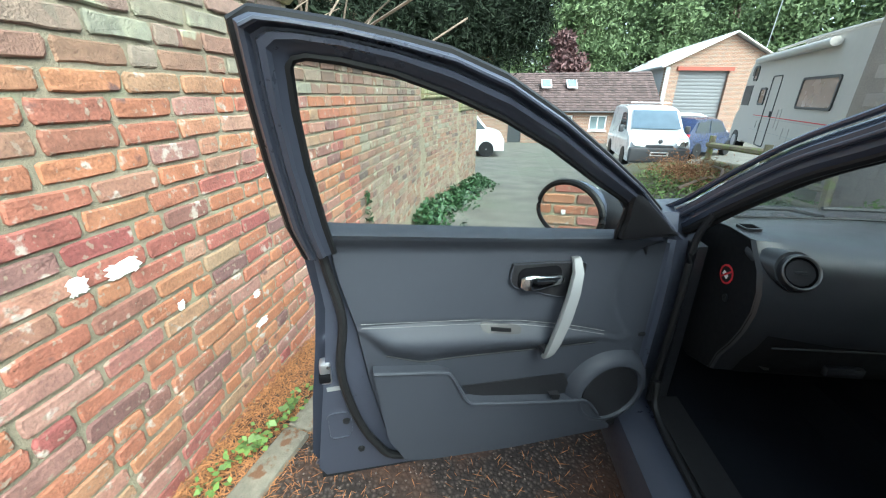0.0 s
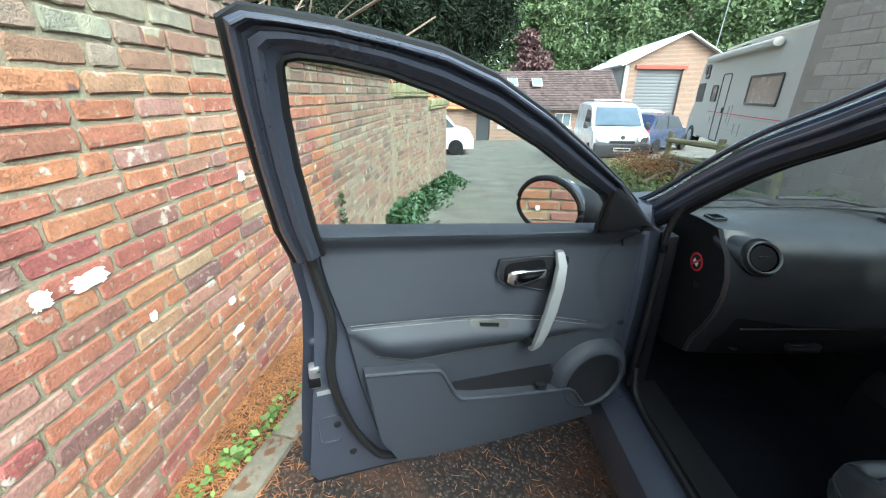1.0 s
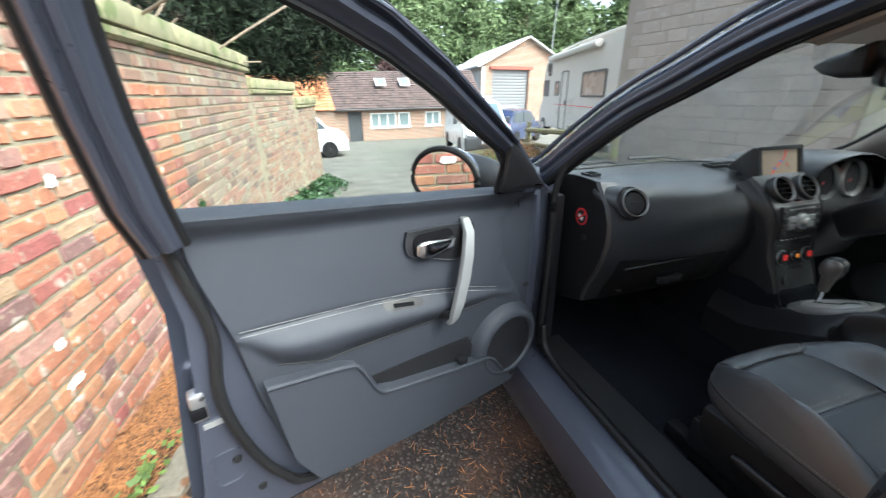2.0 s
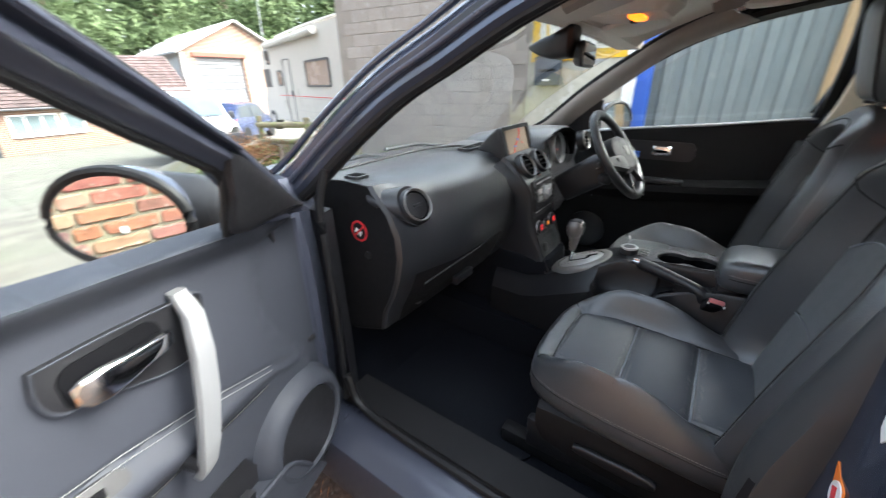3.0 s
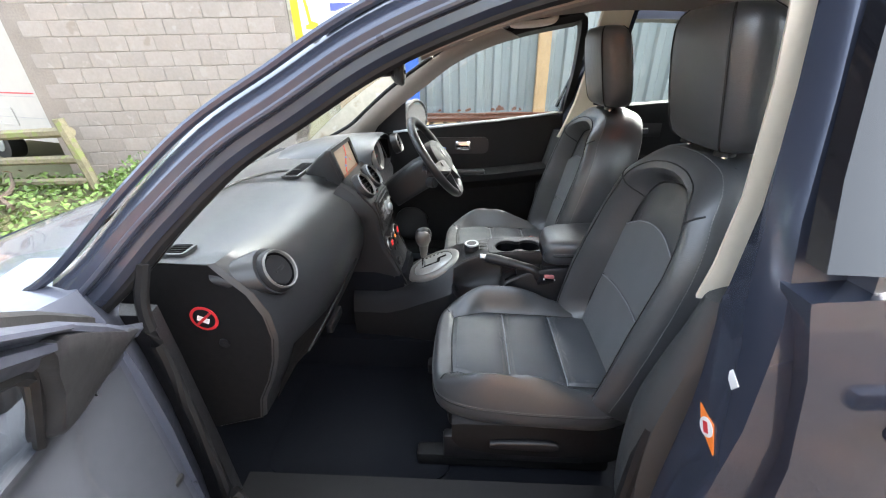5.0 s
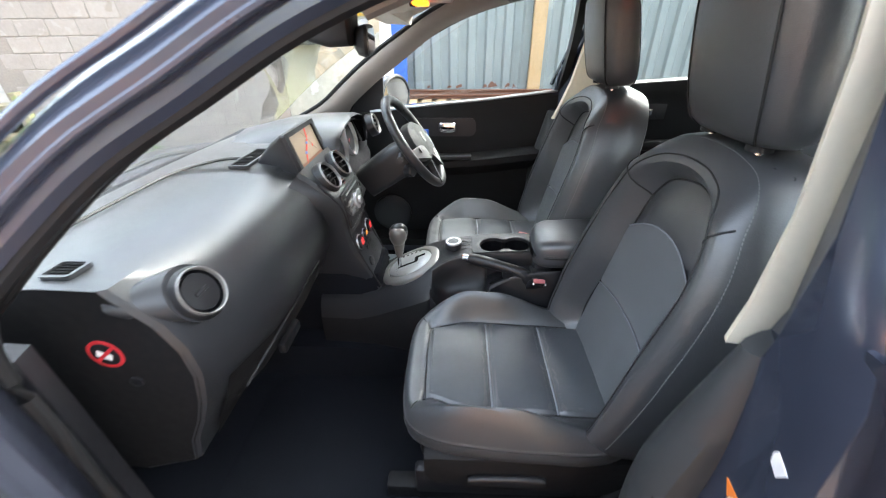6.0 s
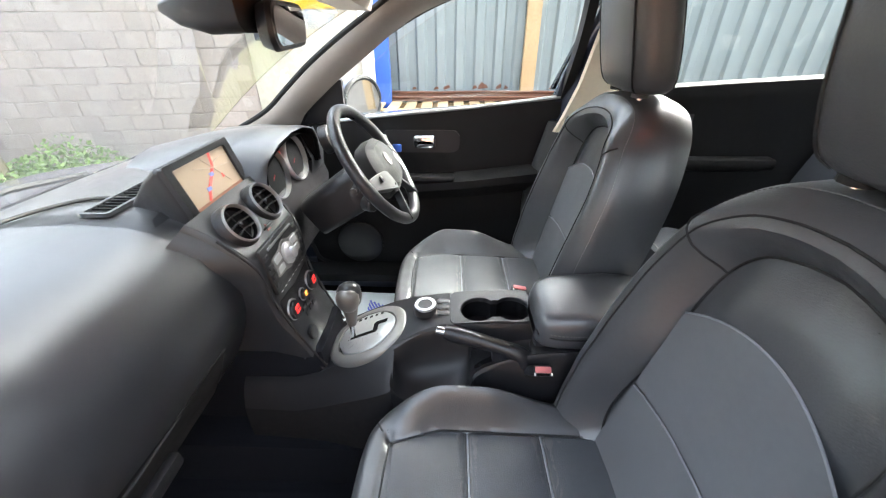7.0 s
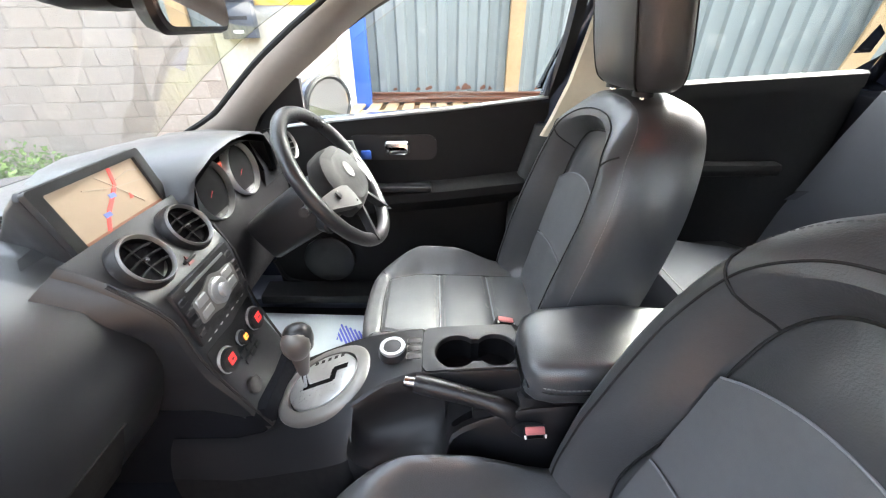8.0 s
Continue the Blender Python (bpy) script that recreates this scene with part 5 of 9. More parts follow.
part("bonnet", loft([[bonnet_pt(-1 + i / 8, j / 8) for i in range(17)] for j in range(9)], closed=False), PAINT, car, "glossy dark bonnet")
for s in (-1, 1):
    wing = []
    for j in range(9):
        v = j / 8
        e = bonnet_pt(s, v)
        wing.append([e, e + Vector((s * 0.05, 0, -0.03)), Vector((s * (0.88 - 0.08 * v * v), e.y, e.z - 0.12)), Vector((s * (0.895 - 0.10 * v * v), e.y, 0.72)), Vector((s * (0.88 - 0.1 * v * v), e.y, 0.45))])
    part("front_wing", loft(wing, closed=False), PAINT, car)
    part("wing_scuttle", loft([[Vector((s * 0.80, 1.02, 1.03)), Vector((s * 0.87, 1.0, 0.95)), Vector((s * 0.89, 1.0, 0.45))], [Vector((s * 0.80, 0.80, 1.09)), Vector((s * 0.875, 0.70, 1.0)), Vector((s * 0.89, 0.64, 0.45))]], closed=False), PAINT, car)
    for y in (1.42, -1.21):
        wheel_part(car, s * 0.78, y, 0.335, 0.22, s)
part("front_bumper", loft([[Vector((x, 2.02 - 0.28 * (x / 0.85) ** 4 + dy, z)) for x in [-0.85 + 0.17 * i for i in range(11)]] for z, dy in ((0.22, -0.06), (0.4, 0.03), (0.6, 0.04), (0.85, -0.05))], closed=False), PAINT, car)
part("number_plate", rbox((0, 2.07, 0.5), (0.52, 0.012, 0.11)), WHITE, car, smooth=False)

# sills, pillars and the far side
for s in (-1, 1):
    sill = part("sill", sweep([(s * 0.80, 0.70, 0.40), (s * 0.80, -0.40, 0.40), (s * 0.80, -1.0, 0.41)], [(-0.09, -0.12), (0.09, -0.12), (0.105, -0.02), (0.085, 0.05), (0.03, 0.075), (-0.05, 0.075), (-0.09, 0.05)]), JAMB, car, "painted door sill")
    part("sill_tread", sweep([(s * 0.715, 0.60, 0.488), (s * 0.715, -0.36, 0.488)], [(-0.055, -0.02), (0.055, -0.02), (0.05, 0.012), (-0.045, 0.018)]), SHADED_BLACK_TRIM, sill, "black plastic tread strip")
    part("sill_seal", tube(smooth_path([(s * 0.775, 0.56, 0.60), (s * 0.775, 0.50, 0.50), (s * 0.775, 0.2, 0.483), (s * 0.775, -0.25, 0.49), (s * 0.775, -0.31, 0.56)], 5), 0.013, 8), RUBBER, sill)
# passenger side A-post below the belt
ap = part("hinge_pillar", loft([[(-0.80, y0, z), (-0.885, y0 + 0.02, z), (-0.885, y1, z), (-0.70, y1 + 0.05, z), (-0.69, y0 + 0.09, z)] for z, y0, y1 in ((0.42, 0.63, 0.79), (0.6, 0.61, 0.78), (0.85, 0.60, 0.77), (1.0, 0.605, 0.77), (1.12, 0.62, 0.78), (1.18, 0.64, 0.78))]), JAMB, car, "painted hinge pillar")
part("pillar_seal", tube(smooth_path([(-0.775, 0.585, 0.50), (-0.765, 0.585, 0.70), (-0.76, 0.588, 0.92), (-0.76, 0.59, 1.10), (-0.745, 0.565, 1.20)], 5), 0.011, 8), RUBBER, ap)
part("kick_trim", loft([[(-0.735, y0, z), (-0.70, y0 + 0.01, z), (-0.69, 0.90, z), (-0.735, 0.90, z)] for z, y0 in ((0.42, 0.60), (0.7, 0.60), (0.95, 0.605), (1.08, 0.61))]), PLASTIC, ap, "black kick panel")
for z in (0.62, 0.93):
    h = part("door_hinge", rbox((-0.858, 0.600, z), (0.045, 0.03, 0.05), 0.008), JAMB, ap)
    part("hinge_pin", lathe((-0.878, 0.590, z - 0.03), (0, 0, 1), [(0.009, 0), (0.009, 0.06)], 10), JAMB, h)
part("check_strap", rbox((-0.858, 0.588, 0.78), (0.024, 0.04, 0.014), 0.004), RUBBER, ap)
part("wiring_boot", lathe((-0.845, 0.612, 0.99), (0, -1, 0), [(0.016, 0), (0.014, 0.008), (0.008, 0.010), (0.006, 0.006)], 14), RUBBER, ap)

# B-pillar: cream upper trim, black lower trim, painted outer post
def bpillar(s):
    dy = -0.055 if s > 0 else 0.0
    bp = part("centre_pillar", loft([[(s * x0, y0 + dy, z), (s * (x0 - 0.02), y0 + 0.006 + dy, z), (s * (x0 - 0.055), y0 + 0.010 + dy, z), (s * (x0 - inn), y0 + 0.008 + dy, z), (s * (x0 - inn), y1 + dy, z), (s * x0, y1 + dy, z)] for inn, z, x0, y0, y1 in ((0.11, 0.45, 0.87, -0.36, -0.56), (0.115, 0.75, 0.885, -0.372, -0.56), (0.115, 1.0, 0.88, -0.387, -0.57), (0.115, 1.12, 0.868, -0.389, -0.575), (0.10, 1.18, 0.86, -0.39, -0.58), (0.06, 1.3, 0.80, -0.41, -0.60), (0.055, 1.45, 0.72, -0.455, -0.62), (0.055, 1.64, 0.625, -0.50, -0.62))]), PAINT, car, "painted centre pillar")
    edge = [((0.703, -0.380, 1.116), (0.708, -0.414, 1.116)), ((0.690, -0.400, 1.17), (0.692, -0.448, 1.17)), ((0.658, -0.431, 1.281), (0.658, -0.470, 1.281)), ((0.607, -0.454, 1.452), (0.609, -0.50, 1.452)), ((0.566, -0.461, 1.59), (0.565, -0.504, 1.59)), ((0.548, -0.465, 1.65), (0.545, -0.506, 1.65))]
    part("upper_pillar_trim", loft([[(s * a[0], a[1] + dy, a[2]), (s * (a[0] - 0.012), a[1] - 0.006 + dy, a[2]), (s * (a[0] - 0.030), a[1] - 0.12 + dy, a[2]), (s * (b[0] - 0.016), b[1] - 0.03 + dy, a[2]), (s * b[0], b[1] + dy, a[2])] for a, b in edge]), BEIGE, bp, "cream upper pillar trim")
    post = [(0.86, -0.385), (0.855, -0.388), (0.81, -0.405), (0.72, -0.455), (0.65, -0.488), (0.62, -0.50)]
    part("jamb_return", loft([[(s * (b[0] + 0.004), b[1] + 0.003 + dy, b[2]), (s * (p[0] - 0.04), p[1] + 0.004 + dy, b[2]), (s * (p[0] - 0.04), p[1] - 0.05 + dy, b[2]), (s * (b[0] + 0.016), b[1] - 0.06 + dy, b[2])] for (a, b), p in zip(edge, post)]), PAINT, bp)
    band = [(0.752, -0.385, 0.46, 0.05), (0.752, -0.335, 0.60, 0.045), (0.750, -0.318, 0.76, 0.040), (0.748, -0.320, 0.88, 0.038), (0.746, -0.338, 0.97, 0.034), (0.744, -0.360, 1.06, 0.027), (0.742, -0.374, 1.12, 0.021), (0.741, -0.380, 1.143, 0.019)]
    rows = []
    for x, y, z, h in [(p.x, p.y, p.z, q.x) for p, q in zip(smooth_path([b[:3] for b in band], 4), smooth_path([(b[3], 0, 0) for b in band], 4))]:
        y += dy
        rows.append([(s * (x - h - 0.03), y - 0.09, z), (s * (x - h - 0.012), y - 0.03, z), (s * (x - h), y - 0.004, z), (s * (x - h * 0.5), y + 0.008, z), (s * x, y + 0.011, z), (s * (x + h * 0.5), y + 0.007, z), (s * (x + h), y - 0.008, z), (s * (x + h + 0.004), y - 0.04, z), (s * (x + h), y - 0.10, z)])
    part("lower_pillar_trim", loft(rows), TRIM_GREY, bp, "dark grey lower pillar trim")
    part("pillar_seal", tube(smooth_path([(s * 0.785, -0.31 + dy, 0.50), (s * 0.775, -0.325 + dy, 0.80), (s * 0.77, -0.345 + dy, 0.92), (s * 0.765, -0.388 + dy, 1.02), (s * 0.755, -0.415 + dy, 1.12), (s * 0.71, -0.475 + dy, 1.25), (s * 0.645, -0.505 + dy, 1.42), (s * 0.585, -0.515 + dy, 1.585), (s * 0.56, -0.50 + dy, 1.64)], 6), 0.014, 8), RUBBER, bp)
    return bp


bp = bpillar(-1)
bpillar(1)
part("door_striker", tube(smooth_path([(-0.875, -0.385, 0.81), (-0.91, -0.385, 0.81), (-0.91, -0.385, 0.76), (-0.875, -0.385, 0.76)], 4), 0.007, 8), STEEL, bp, "steel door striker")
part("warning_label", slab([(-0.804, 0.974), (-0.845, 0.968), (-0.866, 0.924), (-0.823, 0.940)], lambda a, b, d: (a, -0.3745 - d, b), 0.002), ORANGE, bp, "orange warning label", smooth=False)
part("warning_disc", lathe((-0.835, -0.3745, 0.952), (0, 1, 0), [(0.016, 0), (0.016, 0.0015), (0.001, 0.0015)], 16), WHITE, bp)
part("label_symbol", rbox((-0.835, -0.3728, 0.952), (0.010, 0.002, 0.018), m=Matrix.Rotation(radians(35), 3, "Y")), RED, bp, smooth=False)
part("paper_slip", slab([(-0.83, 1.075), (-0.85, 1.06), (-0.842, 1.045), (-0.822, 1.06)], lambda a, b, d: (a, -0.379 - d, b), 0.002), WHITE, bp, "small white paper sticker", smooth=False)

# rear doors (closed)
def rear_door(s):
    dy = -0.055 if s > 0 else 0.0
    up_ = 0.03 if s < 0 else 0.0
    out = [(-0.44, 0.42), (-0.468, 0.75), (-0.455, 0.95), (-0.42, 1.12), (-0.39, 1.20 + up_), (-0.66, 1.22 + up_), (-1.1, 1.25 + up_), (-1.48, 1.27 + up_), (-1.52, 1.05), (-1.38, 0.85), (-1.25, 0.62), (-1.05, 0.42)]
    rd = part("rear_door", slab([(a + dy, b) for a, b in out], lambda a, b, d: (s * (0.90 + 0.012 * math.sin(3.2 * b) - 0.10 * max(0.0, b - 1.1) - d), a, b), 0.05), PAINT, car, "closed dark blue-grey rear door")
    fr = smooth_path([(s * 0.855, -0.48 + dy, 1.20), (s * 0.775, -0.52 + dy, 1.38), (s * 0.65, -0.53 + dy, 1.60), (s * 0.63, -0.66 + dy, 1.625), (s * 0.63, -1.0 + dy, 1.60), (s * 0.66, -1.32 + dy, 1.55), (s * 0.76, -1.52 + dy, 1.42), (s * 0.86, -1.60 + dy, 1.26)], 5)
    part("window_frame", sweep(fr, [(-0.02, -0.02), (0.02, -0.02), (0.02, 0.02), (-0.02, 0.02)], up=(-s, 0, 0.3)), JAMB, rd)
    strip_pane("window_pane", [[(s * 0.845, y0 + dy, z0), (s * x1, y1 + dy, z1)] for y0, z0, x1, y1, z1 in ((-0.49, 1.21, 0.655, -0.53, 1.585), (-0.7, 1.225, 0.64, -0.7, 1.61), (-1.0, 1.24, 0.64, -1.0, 1.595), (-1.3, 1.25, 0.68, -1.28, 1.54), (-1.5, 1.26, 0.745, -1.45, 1.45))], TINT, rd, "tinted rear window", (s, 0, 0.3))
    part("belt_moulding", sweep([(s * 0.88, -0.47 + dy, 1.229 + up_), (s * 0.885, -1.0, 1.255 + up_), (s * 0.885, -1.52, 1.275 + up_)], [(-0.006, -0.007), (0.006, -0.007), (0.006, 0.007), (-0.006, 0.007)]), CHROME, rd, "bright belt moulding")
    part("pillar_applique", loft([[(s * (x + 0.012), y0 + dy, z), (s * (x + 0.016), y0 - 0.06 + dy, z), (s * (x + 0.012), y0 - 0.13 + dy, z), (s * (x - 0.02), y0 - 0.12 + dy, z), (s * (x - 0.02), y0 + dy, z)] for z, x, y0 in ((1.24 + up_, 0.865, -0.392), (1.36, 0.80, -0.425), (1.48, 0.735, -0.46), (1.60, 0.665, -0.50))]), GLOSS_BLACK, rd, "black window pillar trim")
    # Inner side in the shaded copy of the open door's trim.
    part("inner_panel", slab([(-0.42 + dy, 0.42), (-0.45 + dy, 1.19), (-1.05, 1.23), (-1.5, 1.26), (-1.5, 0.42)], lambda a, b, d: (s * (0.79 - 0.04 * max(0.0, b - 1.0) + d), a, b), 0.05), SHADED_BLACK_TRIM, rd)
    part("inner_ledge", sweep([(s * 0.80, -0.50 + dy, 1.226), (s * 0.80, -1.05, 1.259), (s * 0.80, -1.5, 1.284)], [(-0.024, -0.034), (0.024, -0.034), (0.024, 0.008), (0.012, 0.016), (-0.012, 0.016), (-0.024, 0.008)]), SHADED_BLACK_TRIM, rd)
    part("inner_armrest", rbox((s * 0.765, -0.98, 0.98), (0.06, 0.7, 0.05), 0.02), SHADED_BLACK_TRIM, rd)
    part("inner_handle", rbox((s * 0.775, -0.86, 1.13), (0.03, 0.10, 0.035), 0.01), CHROME, rd)
    part("handle_recess", rbox((s * 0.787, -0.89, 1.13), (0.012, 0.18, 0.075), 0.006), PLASTIC, rd)
    return rd


rd = rear_door(-1)
rear_door(1)
part("door_edge_seal", tube(smooth_path([(-0.87, -0.452, 0.5), (-0.885, -0.472, 0.8), (-0.885, -0.468, 1.0), (-0.87, -0.458, 1.19)], 5), 0.010, 8), RUBBER, rd)
lat = part("latch", rbox((-0.865, -0.455, 0.90), (0.03, 0.05, 0.10), 0.008), STEEL, rd, "steel door latch")
part("latch_claw", tube(smooth_path([(-0.855, -0.43, 0.95), (-0.845, -0.42, 0.93), (-0.85, -0.425, 0.89)], 4), 0.008, 8), STEEL, lat)
part("outer_handle", rbox((-0.925, -0.62, 1.06), (0.03, 0.20, 0.035), 0.012), PAINT, rd)

# far front door (closed, driver's side)
fd = part("driver_door", slab([(0.66, 0.42), (0.66, 1.10), (0.50, 1.13), (0.0, 1.165), (-0.46, 1.20), (-0.455, 0.75), (-0.45, 0.42)], lambda a, b, d: (0.90 - 0.06 * max(0.0, b - 1.05) - d, a, b), 0.05), PAINT, car, "closed driver's door with dark trim")
# Same trim as the open door, its shade put into the colour.
part("trim_panel", slab([(0.55, 0.48), (0.55, 1.05), (0.48, 1.125), (0.24, 1.15), (-0.15, 1.185), (-0.49, 1.225), (-0.48, 0.9), (-0.46, 0.48)], lambda a, b, d: (0.755 + 0.03 * max(0.0, 1.0 - b) + d, a, b), 0.06), SHADED_BLACK_TRIM, fd)
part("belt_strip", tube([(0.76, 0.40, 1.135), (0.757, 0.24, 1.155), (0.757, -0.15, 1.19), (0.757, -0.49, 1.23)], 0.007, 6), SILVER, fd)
part("armrest", loft([[(0.69, y, z + 0.03), (0.69, y, z), (0.73, y, z - 0.05), (0.77, y, z - 0.05), (0.77, y, z + 0.05), (0.73, y, z + 0.045)] for y, z in ((0.42, 0.86), (0.1, 0.88), (-0.15, 0.90), (-0.40, 0.93))]), SHADED_BLACK_TRIM, fd)
part("switch_panel", rbox((0.715, 0.02, 0.935), (0.05, 0.20, 0.02), 0.006), PLASTIC, fd)
part("handle_recess", slab(rounded(0.05, 1.065, 0.30, 0.085, 0.03), lambda a, b, d: (0.752 + d, a, b), 0.01), PLASTIC, fd)
part("inner_handle", loft([[(0.742 - d, a, b) for a, b in rounded(0.035, 1.065, w, h, 0.015)] for w, h, d in ((0.085, 0.05, 0.0), (0.075, 0.04, 0.008), (0.05, 0.02, 0.010))]), CHROME, fd, "chrome door pull")
part("tag_cable", rbox((0.735, 0.14, 1.045), (0.01, 0.035, 0.03), 0.004), BLUE, fd, "small blue tag on the handle")
part("speaker_grille", lathe((0.752, 0.33, 0.62), (-1, 0, 0), [(0.10, 0), (0.10, 0.01), (0.085, 0.016), (0.01, 0.012)], 24), PLASTIC, fd)
part("pull_handle", loft([[(0.70, y, z), (0.70, y - 0.025, z), (0.715, y - 0.025, z), (0.715, y, z)] for y, z in ((0.20, 1.10), (0.17, 1.0), (0.11, 0.89), (0.09, 0.86))]), SILVER, fd, "satin silver pull")
strip_pane("window_pane", [[(0.80, 0.40, 1.14), (0.755, 0.34, 1.235)], [(0.80, 0.15, 1.16), (0.69, 0.12, 1.40)], [(0.80, -0.1, 1.18), (0.625, -0.1, 1.53)], [(0.80, -0.46, 1.21), (0.57, -0.45, 1.60)]], GLASS, fd, "clear side window")
part("window_frame", sweep(smooth_path([(0.80, 0.51, 1.12), (0.742, 0.41, 1.255), (0.688, 0.23, 1.385), (0.628, 0.03, 1.498), (0.592, -0.17, 1.565), (0.565, -0.40, 1.605), (0.565, -0.455, 1.60), (0.65, -0.475, 1.42), (0.79, -0.475, 1.20)], 5), [(-0.014, -0.02), (0.014, -0.02), (0.014, 0.02), (-0.014, 0.02)], up=(-1, 0, 0.4)), RUBBER, fd)
part("sail_panel", slab([(0.56, 1.10), (0.335, 1.13), (0.322, 1.285), (0.345, 1.290), (0.44, 1.225), (0.53, 1.14)], lambda a, b, d: (0.775 - 0.25 * (b - 1.11) + d, a, b), 0.02), PLASTIC, fd)


def door_mirror(parent, m, out, label):
    """Housing, rim and mirror glass, the glass towards m's -y; out: the side it stands out to."""
    m = m @ Matrix.Diagonal((1.08, 1.08, 1.08, 1))
    hs = part("mirror_housing", loft([[m @ Vector((out * (0.0 + rx * math.cos(a)), y, rz * math.sin(a) * (1 if math.sin(a) > 0 else 0.85))) for a in [2 * math.pi * i / 24 for i in range(24)]] for y, rx, rz in ((0.0, 0.122, 0.099), (0.02, 0.124, 0.101), (0.05, 0.115, 0.093), (0.085, 0.085, 0.068), (0.105, 0.04, 0.03))]), PAINT, parent, label)
    part("mirror_rim", tube([m @ Vector((0.118 * math.cos(a), -0.003, 0.095 * math.sin(a) * (1 if math.sin(a) > 0 else 0.85))) for a in [2 * math.pi * i / 32 for i in range(32)]], 0.011, 8, closed=True), RUBBER, hs)
    part("mirror_glass", slab([(0.109 * math.cos(a), 0.087 * math.sin(a) * (1 if math.sin(a) > 0 else 0.85)) for a in [2 * math.pi * i / 32 for i in range(32)]], lambda a, b, d: m @ Vector((a, -0.008 + d, b)), 0.004), MIRROR, hs, "mirror glass", smooth=False)
    part("mirror_foot", loft([[m @ (Vector((-out * a, 0.058 + dy * 0.7, dz + zc))) for dy, dz in circle(r, 14)] for a, r, zc in ((0.05, 0.080, 0.0), (0.12, 0.074, -0.004), (0.19, 0.060, -0.016), (0.24, 0.048, -0.03))]), PLASTIC, hs)
    return hs


door_mirror(car, pose(1.0, 0.315, 1.160, 0, 0, -24), 1, "driver's door mirror")

# rear end closing the cabin
part("tailgate", loft([[(-0.62, -2.05, 1.30), (-0.3, -2.12, 1.32), (0.3, -2.12, 1.32), (0.62, -2.05, 1.30)], [(-0.80, -2.15, 1.0), (-0.4, -2.25, 1.0), (0.4, -2.25, 1.0), (0.80, -2.15, 1.0)], [(-0.82, -2.15, 0.4), (-0.4, -2.25, 0.4), (0.4, -2.25, 0.4), (0.82, -2.15, 0.4)]], closed=False), PAINT, car)
strip_pane("rear_window", [((-0.62, -2.04, 1.30), (-0.52, -1.80, 1.60)), ((0, -2.12, 1.32), (0, -1.86, 1.62)), ((0.62, -2.04, 1.30), (0.52, -1.80, 1.60))], TINT, car, "tinted rear window", (0, -1, 0.6))
for s in (-1, 1):
    part("rear_quarter", loft([[(s * 0.90, -1.5, 0.42), (s * 0.90, -1.5, 1.25), (s * 0.66, -1.60, 1.50)], [(s * 0.88, -2.1, 0.42), (s * 0.86, -2.1, 1.15), (s * 0.58, -1.9, 1.55)]], closed=False), PAINT, car)
for s in (-1, 1):
    part("wheel_arch_lining", rbox((s * 0.79, -1.82, 0.80), (0.16, 0.62, 0.86), 0.03), CARPET, car, "black carpeted arch lining")
part("tunnel_panel", rbox((0.042, 0.60, 0.57), (0.19, 0.72, 0.40), 0.02), CARPET, car, "black carpeted tunnel side")
part("load_floor", rbox((0, -1.75, 0.62), (1.4, 0.8, 0.04)), CARPET, car, smooth=False)

# ---- cabin floor ----
fl = part("floor_carpet", loft([[(-0.73, y, z + 0.02), (-0.60, y, z), (-0.16, y, z), (-0.14, y, z + 0.12), (0.14, y, z + 0.12), (0.16, y, z), (0.60, y, z), (0.73, y, z + 0.02)] for y, z in ((1.0, 0.75), (0.86, 0.50), (0.70, 0.40), (0.2, 0.39), (-0.4, 0.39), (-0.75, 0.39), (-0.8, 0.55), (-1.4, 0.56))], closed=False), CARPET, car, "black cabin carpet")
part("bulkhead", rbox((0, 1.0, 0.74), (1.45, 0.03, 0.66)), CARPET, car, smooth=False)
mt_ = part("floor_mat", slab(rounded(-0.40, 0.34, 0.42, 0.56, 0.06), lambda a, b, d: (a, b, 0.402 - d), 0.01), CARPET, car, "black carpet floor mat")
paper = part("paper_floor_mat", slab([(0.20, 0.62), (0.66, 0.62), (0.65, 0.16), (0.22, 0.12)], lambda a, b, d: (a, b, 0.408 + 0.05 * max(0.0, b - 0.35) - d), 0.002), mat("pale_protective_paper", (0.42, 0.48, 0.53), 0.8, 0, 0.06, 10))
tagged(paper, "pale disposable paper mat with blue printed stripes in the driver's footwell", "paper mat")
for k in range(11):
    part("printed_stripe", rbox((0.50 + 0.010 * k, 0.175 + 0.019 * k, 0.411), (0.13, 0.008, 0.0012), m=Matrix.Rotation(radians(28), 3, "Z")), BLUE_PRINT, paper, smooth=False)
pd = part("pedal", rbox((0.42, 0.66, 0.56), (0.13, 0.03, 0.07), 0.01, 2, Matrix.Rotation(radians(-35), 3, "X")), RUBBER, car)
part("pedal_arm", tube([(0.42, 0.68, 0.58), (0.42, 0.80, 0.80)], 0.01, 6), STEEL, pd)

# ---- seats ----
CUSHION_HALF = [(0.0, 0.118), (0.10, 0.114), (0.168, 0.094), (0.206, 0.03), (0.224, -0.08), (0.232, -0.22), (0.228, -0.36), (0.17, -0.44), (0.0, -0.445)]
BACK_HALF = [(0.0, 0.60), (0.17, 0.605), (0.232, 0.66), (0.256, 0.78), (0.262, 0.92), (0.254, 1.05), (0.233, 1.14), (0.192, 1.226), (0.138, 1.275), (0.072, 1.294), (0.0, 1.298)]


def full_outline(half, n=8):
    """A closed outline from its right half, which runs from the middle line to the middle line."""
    return smooth_outline(list(half) + [(-x, y) for x, y in half[-2:0:-1]], n)


